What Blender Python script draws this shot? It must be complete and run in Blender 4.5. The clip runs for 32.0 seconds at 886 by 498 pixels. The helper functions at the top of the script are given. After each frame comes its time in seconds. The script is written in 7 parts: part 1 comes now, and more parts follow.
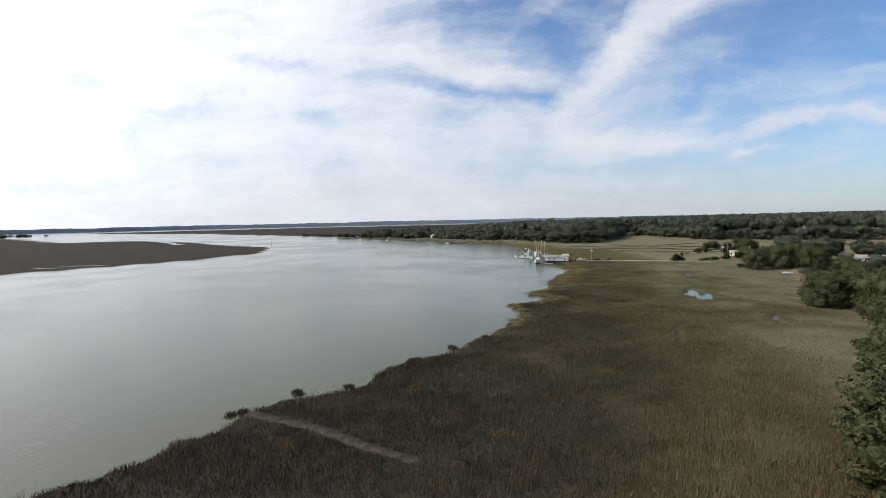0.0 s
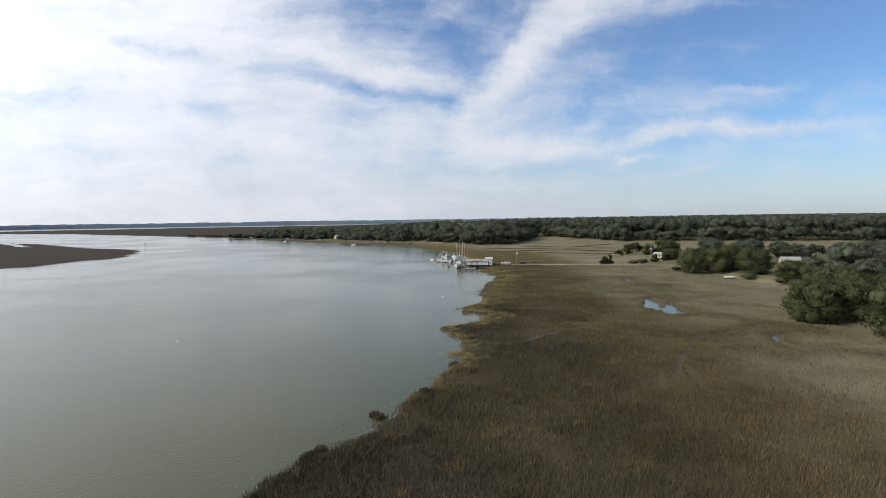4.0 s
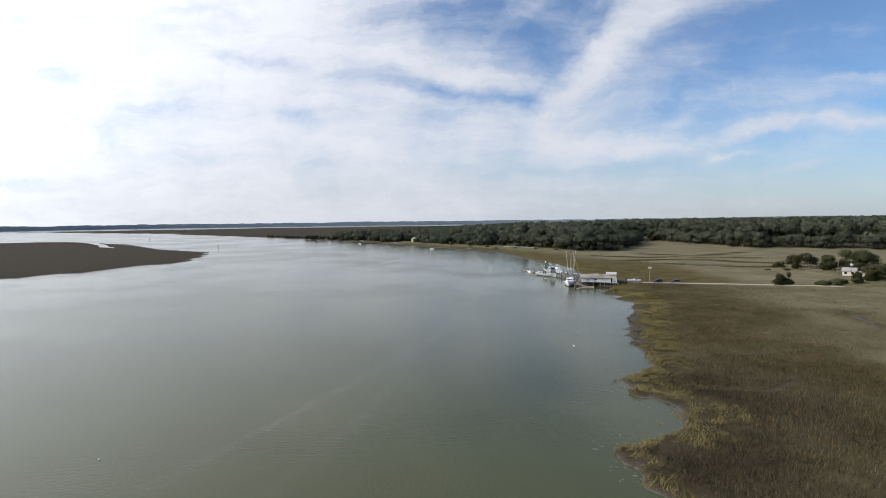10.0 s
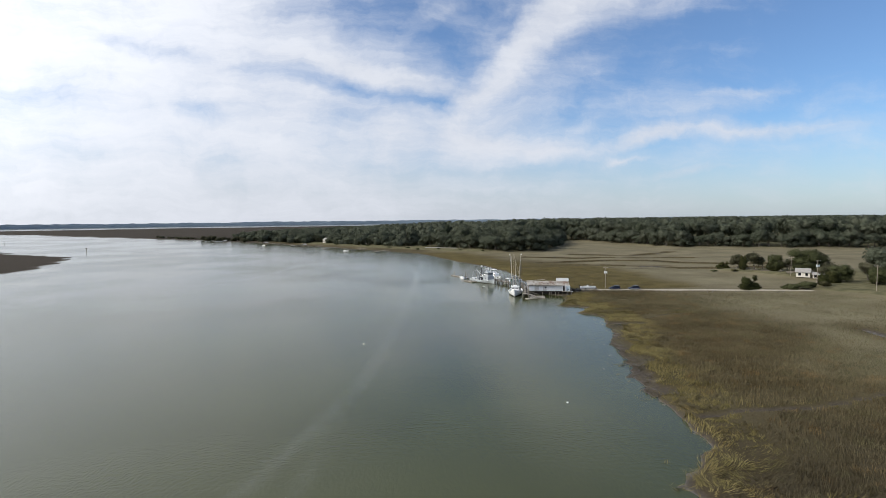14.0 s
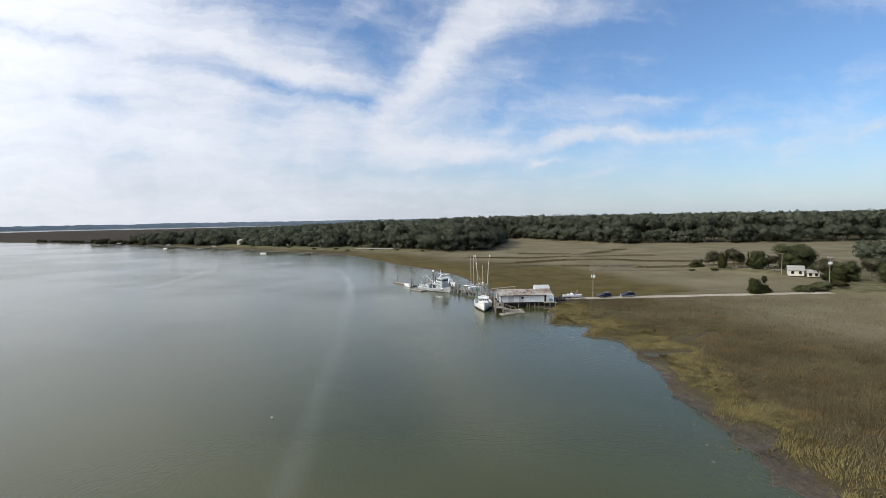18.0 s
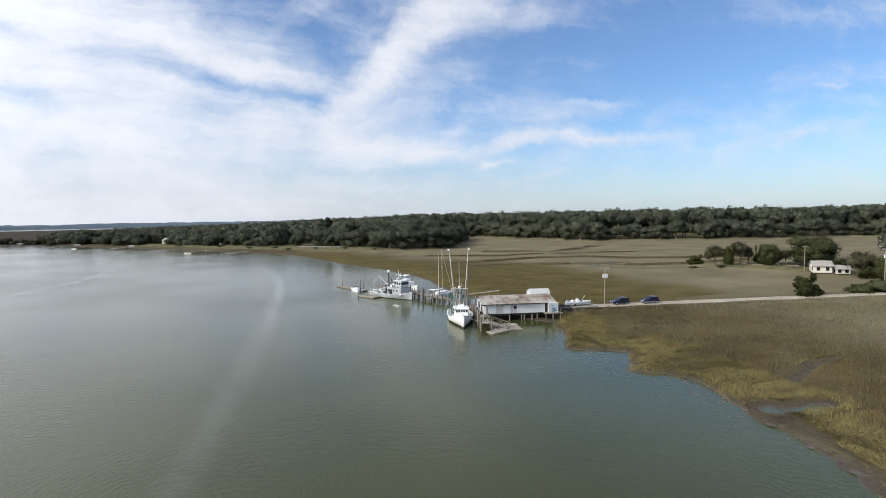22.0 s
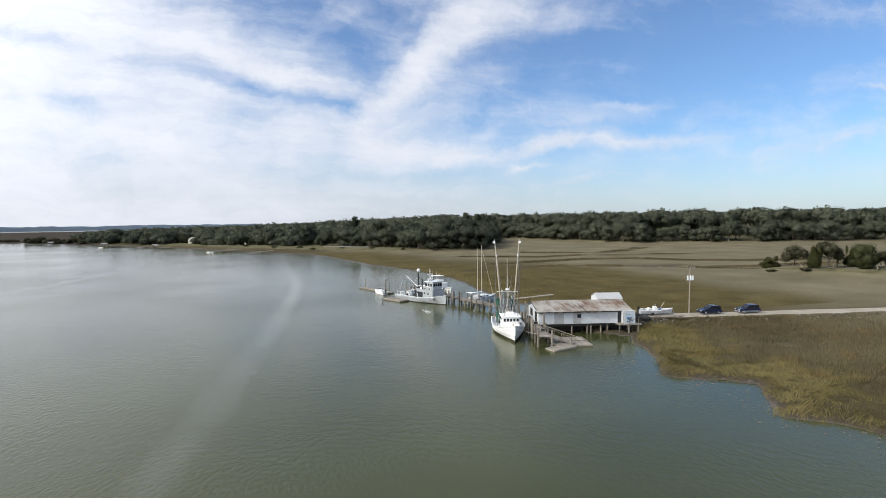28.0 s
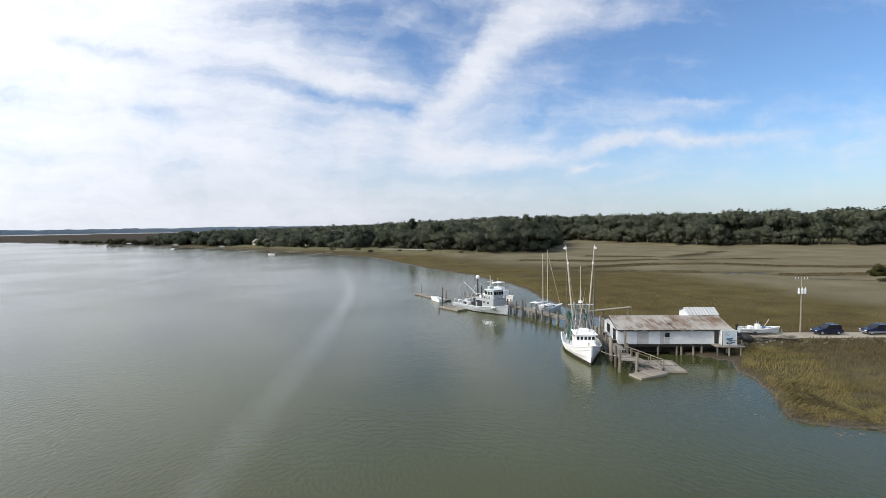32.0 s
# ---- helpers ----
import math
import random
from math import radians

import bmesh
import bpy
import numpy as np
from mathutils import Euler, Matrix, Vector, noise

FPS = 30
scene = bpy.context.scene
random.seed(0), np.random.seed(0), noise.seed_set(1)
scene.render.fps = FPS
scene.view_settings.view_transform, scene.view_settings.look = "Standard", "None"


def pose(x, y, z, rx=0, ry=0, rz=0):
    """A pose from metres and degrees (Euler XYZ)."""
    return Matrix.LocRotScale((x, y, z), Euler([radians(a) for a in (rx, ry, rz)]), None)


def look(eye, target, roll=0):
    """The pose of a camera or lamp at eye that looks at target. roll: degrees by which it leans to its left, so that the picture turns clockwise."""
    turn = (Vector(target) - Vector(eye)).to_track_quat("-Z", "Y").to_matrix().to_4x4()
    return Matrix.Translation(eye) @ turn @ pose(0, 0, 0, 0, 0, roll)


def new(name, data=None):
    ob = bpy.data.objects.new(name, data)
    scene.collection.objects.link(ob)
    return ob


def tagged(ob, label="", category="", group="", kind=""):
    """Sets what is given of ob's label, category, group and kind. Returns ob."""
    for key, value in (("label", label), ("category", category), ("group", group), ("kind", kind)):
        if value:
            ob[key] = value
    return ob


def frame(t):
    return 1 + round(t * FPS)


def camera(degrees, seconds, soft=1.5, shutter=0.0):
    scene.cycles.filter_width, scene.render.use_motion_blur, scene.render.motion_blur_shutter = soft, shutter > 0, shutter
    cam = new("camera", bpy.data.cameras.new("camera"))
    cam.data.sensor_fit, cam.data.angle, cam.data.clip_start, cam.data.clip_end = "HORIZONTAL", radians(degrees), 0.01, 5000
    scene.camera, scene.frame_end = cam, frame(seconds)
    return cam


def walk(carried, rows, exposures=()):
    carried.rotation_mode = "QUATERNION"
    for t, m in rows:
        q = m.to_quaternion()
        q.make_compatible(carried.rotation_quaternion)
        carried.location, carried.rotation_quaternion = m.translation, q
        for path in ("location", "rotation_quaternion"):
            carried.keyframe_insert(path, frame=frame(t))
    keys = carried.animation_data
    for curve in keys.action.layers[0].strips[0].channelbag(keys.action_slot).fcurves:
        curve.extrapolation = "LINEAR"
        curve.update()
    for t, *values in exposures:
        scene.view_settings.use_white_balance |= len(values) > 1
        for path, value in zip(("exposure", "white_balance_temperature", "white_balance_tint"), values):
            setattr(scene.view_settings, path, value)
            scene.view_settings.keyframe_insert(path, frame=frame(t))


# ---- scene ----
cam = camera(81.2, 32.0, soft=0.5)
# seconds, eye, and turn in degrees
PATH = [
    (0, 0.84, 0.86, 30.56, 86.63, 1.22, 7.43),
    (0.5, 0.06, 6.03, 30.50, 86.63, 1.19, 7.24),
    (1, -0.69, 11.16, 30.45, 86.53, 1.16, 6.75),
    (1.5, -1.49, 16.37, 30.38, 86.53, 1.13, 6.66),
    (2, -2.40, 21.78, 30.25, 86.43, 1.11, 6.48),
    (2.5, -3.50, 27.48, 30.03, 86.48, 1.02, 5.49),
    (3, -4.74, 33.38, 29.73, 86.53, 0.94, 2.01),
    (3.5, -5.98, 39.36, 29.44, 86.59, 0.86, -0.87),
    (4, -7.11, 45.30, 29.22, 86.54, 0.78, -3.15),
    (4.5, -8.09, 51.19, 29.10, 86.52, 0.78, -3.54),
    (6.5, -11.30, 74.71, 29.13, 86.53, 0.78, -4.01),
    (7, -11.99, 80.45, 29.20, 86.61, 0.78, -3.00),
    (7.5, -12.62, 86.09, 29.31, 86.67, 0.76, -0.74),
    (8, -13.18, 91.66, 29.45, 86.72, 0.74, 3.31),
    (8.5, -13.74, 97.21, 29.60, 86.77, 0.72, 6.17),
    (9, -14.39, 102.79, 29.70, 86.73, 0.70, 6.32),
    (9.5, -15.16, 108.43, 29.77, 86.72, 0.69, 6.06),
    (10, -16.03, 114.09, 29.82, 86.72, 0.68, 5.39),
    (10.5, -16.89, 119.75, 29.82, 86.71, 0.66, 3.83),
    (11, -17.67, 125.40, 29.75, 86.70, 0.65, 3.66),
    (11.5, -18.35, 131.02, 29.59, 86.73, 0.61, 3.45),
    (12, -18.96, 136.62, 29.35, 86.76, 0.58, -0.15),
    (12.5, -19.54, 142.23, 29.08, 86.69, 0.54, -3.16),
    (13, -20.10, 147.88, 28.81, 86.72, 0.50, -3.57),
    (13.5, -20.72, 153.59, 28.58, 86.72, 0.56, -3.76),
    (14, -21.40, 159.33, 28.35, 86.63, 0.62, -4.05),
    (14.5, -22.11, 165.10, 28.13, 86.63, 0.68, -4.84),
    (16.5, -23.95, 188.54, 27.04, 86.55, 0.91, -10.11),
    (17, -23.88, 194.49, 26.68, 86.55, 0.97, -10.90),
    (17.5, -23.56, 200.58, 26.28, 86.54, 0.99, -11.82),
    (18, -23.04, 206.78, 25.85, 86.52, 1.00, -12.13),
    (18.5, -22.38, 212.87, 25.38, 86.51, 1.02, -12.25),
    (19, -21.65, 218.67, 24.86, 86.50, 1.03, -12.36),
    (19.5, -20.81, 224.09, 24.27, 86.54, 1.05, -12.43),
    (20, -19.85, 229.25, 23.60, 86.48, 1.06, -13.80),
    (20.5, -18.84, 234.23, 22.93, 86.43, 1.07, -15.47),
    (21, -17.84, 239.10, 22.31, 86.47, 1.08, -16.64),
    (21.5, -16.78, 244.05, 21.77, 86.49, 1.06, -17.21),
    (22, -15.68, 248.99, 21.27, 86.50, 1.04, -17.37),
    (22.5, -14.65, 253.58, 20.79, 86.52, 1.02, -17.44),
    (23, -13.83, 257.49, 20.33, 86.64, 1.00, -17.51),
    (23.5, -13.27, 260.67, 19.87, 86.73, 0.93, -17.51),
    (24, -12.88, 263.29, 19.41, 86.83, 0.86, -16.92),
    (24.5, -12.65, 265.33, 19.00, 86.93, 0.79, -16.83),
    (25, -12.52, 266.81, 18.69, 86.92, 0.72, -15.23),
    (25.5, -12.59, 267.47, 18.52, 86.91, 0.85, -14.76),
    (26, -12.79, 267.55, 18.43, 86.99, 0.97, -12.78),
    (26.5, -12.85, 267.78, 18.35, 86.98, 1.10, -9.01),
    (28.5, -11.33, 271.08, 18.03, 86.90, 0.82, -15.58),
    (29, -11.16, 271.87, 18.06, 86.80, 0.89, -15.84),
    (29.5, -11.07, 272.66, 18.14, 86.80, 0.96, -15.31),
    (30, -10.96, 273.61, 18.20, 86.80, 1.03, -10.77),
    (30.5, -10.80, 274.84, 18.22, 86.77, 0.98, -8.80),
    (31, -10.63, 276.26, 18.23, 86.93, 0.93, -8.22),
    (31.5, -10.44, 277.77, 18.23, 87.10, 0.89, -7.94),
    (32, -10.26, 279.24, 18.23, 87.27, 0.84, -7.77),
]
walk(cam, [(t, pose(x, y, z, rx, ry, rz)) for t, x, y, z, rx, ry, rz in PATH],
     exposures=((0, -0.05), (5, -0.08), (7, -0.04), (8, 0.0), (9, -0.09), (10, -0.13), (14, -0.09), (18, -0.03), (22, 0.07), (32, 0.05)))

# ---- light ----
SUN_DIR = Vector((-0.80, -0.10, 0.60)).normalized()
sun = new("sun", bpy.data.lights.new("sun", "SUN"))
sun.data.energy, sun.data.angle, sun.data.color = 2.8, radians(1.2), (1.0, 0.93, 0.82)
sun.matrix_world = look((0, 0, 200), (-SUN_DIR.x, -SUN_DIR.y, 200 - SUN_DIR.z))


class Nodes:
    """A short way to write node trees."""

    def __init__(self, tree):
        self.tree = tree
        tree.nodes.clear()

    def add(self, kind, links=None, **settings):
        node = self.tree.nodes.new(kind)
        for key, value in settings.items():
            setattr(node, key, value)
        for key, value in (links or {}).items():
            self.join(node.inputs[key], value)
        return node

    def join(self, socket, value):
        if isinstance(value, bpy.types.NodeSocket):
            self.tree.links.new(value, socket)
        elif isinstance(value, bpy.types.Node):
            self.tree.links.new(value.outputs[0], socket)
        else:
            socket.default_value = value

    def math(self, op, a, b=0.0, clamp=False):
        return self.add("ShaderNodeMath", {0: a, 1: b}, operation=op, use_clamp=clamp).outputs[0]

    def mix(self, fac, a, b):
        node = self.add("ShaderNodeMix", {0: fac}, data_type="RGBA")
        self.join(node.inputs[6], a)
        self.join(node.inputs[7], b)
        return node.outputs[2]

    def noise(self, scale, detail=4.0, vector=None, rough=0.55, distortion=0.0):
        node = self.add("ShaderNodeTexNoise", {"Scale": scale, "Detail": detail, "Roughness": rough, "Distortion": distortion})
        if vector is not None:
            self.join(node.inputs["Vector"], vector)
        return node.outputs[0]

    def ramp(self, fac, *stops):
        node = self.add("ShaderNodeValToRGB", {0: fac})
        while len(node.color_ramp.elements) < len(stops):
            node.color_ramp.elements.new(0.5)
        for el, (at, col) in zip(node.color_ramp.elements, stops):
            el.position = at
            el.color = (*col, 1.0) if isinstance(col, tuple) else (col, col, col, 1.0)
        return node.outputs[0]

    def step(self, value, low, high):
        return self.add("ShaderNodeMapRange", {0: value, 1: low, 2: high}, interpolation_type="SMOOTHSTEP").outputs[0]


def build_sky():
    world = bpy.data.worlds.new("sky")
    world.use_nodes = True
    scene.world = world
    n = Nodes(world.node_tree)
    sky = n.add("ShaderNodeTexSky", sky_type="NISHITA", sun_disc=False, sun_elevation=math.asin(SUN_DIR.z),
                sun_rotation=math.atan2(SUN_DIR.x, SUN_DIR.y), altitude=0.0, air_density=1.0, dust_density=0.6, ozone_density=2.0)
    way = n.add("ShaderNodeTexCoord").outputs["Generated"]
    xyz = n.add("ShaderNodeSeparateXYZ", {0: way})
    ahead = n.math("MAXIMUM", xyz.outputs[1], 0.08)
    u, v = n.math("DIVIDE", xyz.outputs[0], ahead), n.math("DIVIDE", xyz.outputs[2], ahead)
    flat = n.add("ShaderNodeCombineXYZ", {0: u, 1: v}).outputs[0]
    # wisps lie along shallow streaks
    warp = n.add("ShaderNodeTexNoise", {"Vector": flat, "Scale": 5.0, "Detail": 5.0, "Roughness": 0.6}, noise_dimensions="2D").outputs[1]
    warp = n.add("ShaderNodeVectorMath", {0: warp, 1: (0.5, 0.5, 0.5)}, operation="SUBTRACT").outputs[0]
    warp = n.add("ShaderNodeVectorMath", {0: warp, 1: (0.16, 0.07, 0.0)}, operation="MULTIPLY").outputs[0]
    bent = n.add("ShaderNodeVectorMath", {0: flat, 1: warp}).outputs[0]

    def stroke(cu, cv, turn, length, width):
        m = n.add("ShaderNodeMapping", {"Vector": bent, "Location": (cu, cv, 0), "Rotation": (0, 0, radians(turn)), "Scale": (length, width, 1)},
                  vector_type="TEXTURE")
        return n.add("ShaderNodeTexGradient", {0: m.outputs[0]}, gradient_type="SPHERICAL").outputs[1]

    cover = n.math("MULTIPLY", n.step(u, 0.66, -0.42), 0.80)
    for amount, *where in (
        (0.45, 0.145, 0.250, 40, 0.13, 0.052),    # the long arm that rises to the upper right
        (0.52, 0.245, 0.330, 43, 0.17, 0.062),
        (0.55, 0.35, 0.42, 36, 0.18, 0.080),
        (0.40, 0.49, 0.42, 10, 0.15, 0.055),
        (0.55, 0.13, 0.160, 2, 0.28, 0.070),    # the bank it rises from
        (0.40, 0.27, 0.130, -8, 0.18, 0.030),
        (0.45, -0.06, 0.272, -13, 0.22, 0.028),
        (0.30, 0.04, 0.385, 35, 0.09, 0.024),
        (-0.52, -0.02, 0.355, -21, 0.25, 0.075),  # blue gaps
        (-0.42, 0.02, 0.440, -15, 0.24, 0.095),
        (-0.52, -0.11, 0.247, -10, 0.22, 0.026),
        (-0.18, 0.04, 0.222, -8, 0.10, 0.016),
        (-0.30, 0.33, 0.215, 32, 0.18, 0.055),
        (-0.15, 0.48, 0.310, 35, 0.24, 0.060),
        (-0.45, 0.95, 0.400, 10, 0.60, 0.140),
        (-0.14, -0.90, 0.298, -20, 0.09, 0.030),
        (-0.34, -0.37, 0.198, -5, 0.08, 0.026),
        (-0.30, -0.47, 0.314, -10, 0.16, 0.022),
        (-0.28, -0.97, 0.090, -2, 0.45, 0.030),
        (0.55, 0.460, 0.148, 14, 0.12, 0.018),   # thin streaks on the clear side
        (0.60, 0.62, 0.167, 3, 0.24, 0.026),
        (0.34, 0.86, 0.180, 5, 0.28, 0.022),
        (0.34, 0.58, 0.205, 13, 0.22, 0.040),
        (0.32, 0.70, 0.250, 8, 0.13, 0.014),
        (0.24, 0.40, 0.276, 20, 0.07, 0.035),
        (0.48, 1.28, 0.195, 10, 0.38, 0.036),
        (0.45, 0.43, 0.110, 8, 0.06, 0.009),
        (0.38, 0.56, 0.090, 4, 0.12, 0.011),
        (0.45, 1.37, 0.320, 6, 0.11, 0.012),
        (0.28, 1.27, 0.500, 10, 0.50, 0.080),
    ):
        cover = n.math("ADD", cover, n.math("MULTIPLY", stroke(*where), amount))
    tilted = n.add("ShaderNodeMapping", {"Vector": bent, "Rotation": (0, 0, radians(-16)), "Scale": (3.6, 17.0, 1.0)}).outputs[0]
    fine = n.add("ShaderNodeTexNoise", {"Vector": tilted, "Scale": 1.0, "Detail": 10.0, "Roughness": 0.64}, noise_dimensions="2D").outputs[0]
    broad = n.add("ShaderNodeTexNoise", {"Vector": bent, "Scale": 7.0, "Detail": 8.0, "Roughness": 0.62}, noise_dimensions="2D").outputs[0]
    cover = n.math("ADD", cover, n.math("MULTIPLY", n.math("SUBTRACT", fine, 0.5), 0.85))
    cover = n.math("ADD", cover, n.math("MULTIPLY", n.math("SUBTRACT", broad, 0.5), 0.65))
    cloud = n.math("ADD", n.math("MULTIPLY", n.step(cover, -0.22, 1.0), 0.93), 0.04)
    # the sunward side of the sheet is brighter
    shade = n.math("ADD", n.math("MULTIPLY", n.step(u, 0.9, -0.9), 0.9), n.math("MULTIPLY", fine, 1.3))
    shade = n.math("ADD", shade, n.math("MULTIPLY", broad, 0.7))
    aim = n.add("ShaderNodeVectorMath", {0: way, 1: tuple(SUN_DIR)}, operation="DOT_PRODUCT").outputs["Value"]
    glow = n.math("POWER", n.math("MAXIMUM", aim, 0.0), 3.0)
    shade = n.math("ADD", shade, n.math("MULTIPLY", glow, 20.5))
    low = n.step(n.math("ABSOLUTE", xyz.outputs[2]), 0.17, 0.0)
    shade = n.math("SUBTRACT", shade, n.math("MULTIPLY", low, 0.6))
    white = n.add("ShaderNodeCombineColor", {0: n.math("ADD", shade, 5.5), 1: n.math("ADD", shade, 5.8), 2: n.math("ADD", shade, 6.5)}).outputs[0]
    blue = n.add("ShaderNodeVectorMath", {0: sky.outputs[0], 1: (0.78, 1.02, 1.28)}, operation="MULTIPLY").outputs[0]
    haze = n.mix(n.math("MULTIPLY", low, n.math("ADD", n.math("MULTIPLY", n.step(u, 1.1, -0.1), 0.34), 0.46)), blue, (5.0, 5.4, 6.15, 1.0))
    col = n.mix(cloud, haze, white)
    back = n.add("ShaderNodeBackground", {0: col, 1: 0.115})
    n.add("ShaderNodeOutputWorld", {0: back.outputs[0]})


build_sky()


# ---- materials ----
def material(name):
    m = bpy.data.materials.new(name)
    m.use_nodes = True
    return m, Nodes(m.node_tree)


def finish(n, color, rough=0.8, metal=0.0, bump=None, strength=0.3, distance=0.02, **more):
    links = {"Base Color": color, "Roughness": rough, "Metallic": metal}
    if bump is not None:
        links["Normal"] = n.add("ShaderNodeBump", {"Strength": strength, "Distance": distance, "Height": bump}).outputs[0]
    shader = n.add("ShaderNodeBsdfPrincipled", {**links, **more})
    n.add("ShaderNodeOutputMaterial", {0: shader.outputs[0]})


def plain(name, color, rough=0.6, metal=0.0, wear=0.15, scale=3.0, grain=40.0, stain=None, amount=0.35):
    """A painted, wooden or metal surface with two scales of variation and stains with shapes of their own."""
    m, n = material(name)
    co = n.add("ShaderNodeTexCoord").outputs["Object"]
    a, b = n.noise(scale, 5, co), n.noise(grain, 3, co)
    dark = tuple(c * (1 - wear) for c in color)
    light = tuple(min(1.0, c * (1 + wear * 0.6)) for c in color)
    col = n.ramp(n.math("ADD", n.math("MULTIPLY", a, 0.65), n.math("MULTIPLY", b, 0.35)), (0.32, dark), (0.68, light))
    if stain:
        col = n.mix(n.math("MULTIPLY", n.step(n.noise(scale * 0.7, 7, co, 0.7), 0.52, 0.70), amount), col, (*stain, 1.0))
    finish(n, col, n.math("ADD", n.math("MULTIPLY", b, 0.2), rough - 0.1), metal, b, 0.15, 0.01)
    return m


def world_co(n):
    return n.add("ShaderNodeNewGeometry").outputs["Position"]


def mat_water():
    m, n = material("river_water")
    co = world_co(n)
    stretched = n.add("ShaderNodeVectorMath", {0: co, 1: (1.0, 0.55, 1.0)}, operation="MULTIPLY").outputs[0]
    small, mid, big = n.noise(2.8, 4, stretched), n.noise(0.7, 3, stretched), n.noise(0.012, 4, co)
    calm = n.step(big, 0.40, 0.62)
    h = n.math("ADD", n.math("MULTIPLY", small, n.math("ADD", n.math("MULTIPLY", calm, 0.05), 0.035)), n.math("MULTIPLY", mid, 0.028))
    col = n.ramp(n.noise(0.02, 4, co), (0.35, (0.040, 0.045, 0.016)), (0.65, (0.052, 0.058, 0.022)))
    finish(n, col, n.math("ADD", n.math("MULTIPLY", calm, 0.06), 0.11), 0.0, h, 0.6, 1.0, IOR=1.33)
    return m


def mat_ground():
    """Mud at and below the tide line, marsh litter above it, turf and leaf litter on the higher ground."""
    m, n = material("marsh_ground")
    co = world_co(n)
    xyz = n.add("ShaderNodeSeparateXYZ", {0: co})
    z = n.math("ADD", xyz.outputs[2], n.math("MULTIPLY", n.math("SUBTRACT", n.noise(0.6, 4, co), 0.5), 0.25))
    tall = n.add("ShaderNodeAttribute", attribute_name="tall").outputs["Fac"]
    fine, patch, wide = n.noise(2.6, 5, co, 0.7), n.noise(0.05, 5, co), n.noise(0.012, 4, co)
    mud = n.ramp(fine, (0.3, (0.038, 0.032, 0.026)), (0.7, (0.085, 0.072, 0.057)))
    pale = n.ramp(n.math("ADD", n.math("MULTIPLY", patch, 0.6), n.math("MULTIPLY", fine, 0.4)),
                  (0.30, (0.084, 0.073, 0.045)), (0.5, (0.130, 0.114, 0.072)), (0.70, (0.182, 0.161, 0.104)))
    brown = n.ramp(n.math("ADD", n.math("MULTIPLY", patch, 0.6), n.math("MULTIPLY", fine, 0.4)),
                   (0.30, (0.038, 0.031, 0.016)), (0.5, (0.064, 0.053, 0.028)), (0.72, (0.098, 0.082, 0.046)))
    zone = n.step(n.math("ADD", tall, n.math("MULTIPLY", n.math("SUBTRACT", wide, 0.5), 0.7)), 0.10, 0.95)
    marsh = n.mix(zone, pale, brown)
    # umber above 1: grass shade painted into island and far marsh, near marsh darkened
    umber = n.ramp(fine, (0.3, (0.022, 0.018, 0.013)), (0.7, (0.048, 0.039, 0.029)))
    gold = n.add("ShaderNodeAttribute", attribute_name="gold").outputs["Fac"]
    olive = n.ramp(n.math("ADD", n.math("MULTIPLY", n.noise(0.12, 5, co), 0.65), n.math("MULTIPLY", fine, 0.35)), (0.30, (0.042, 0.032, 0.012)), (0.5, (0.076, 0.061, 0.023)), (0.70, (0.112, 0.092, 0.038)))
    marsh = n.mix(n.step(n.math("ADD", gold, n.math("MULTIPLY", n.math("SUBTRACT", patch, 0.5), 0.9)), 0.25, 0.75), marsh, olive)
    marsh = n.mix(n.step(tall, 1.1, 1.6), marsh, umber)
    turf = n.ramp(n.noise(0.3, 5, co), (0.3, (0.060, 0.060, 0.030)), (0.7, (0.142, 0.126, 0.072)))
    col = n.mix(n.step(z, 0.12, 0.40), mud, marsh)
    col = n.mix(n.step(z, 1.25, 1.55), col, turf)
    finish(n, col, n.math("ADD", n.math("MULTIPLY", n.step(z, -0.02, 0.14), 0.45), 0.45), 0.0, fine, 0.6, 0.25, **{"Specular IOR Level": n.math("SUBTRACT", 0.4, n.math("MULTIPLY", n.step(z, -0.02, 0.14), 0.36))})
    return m


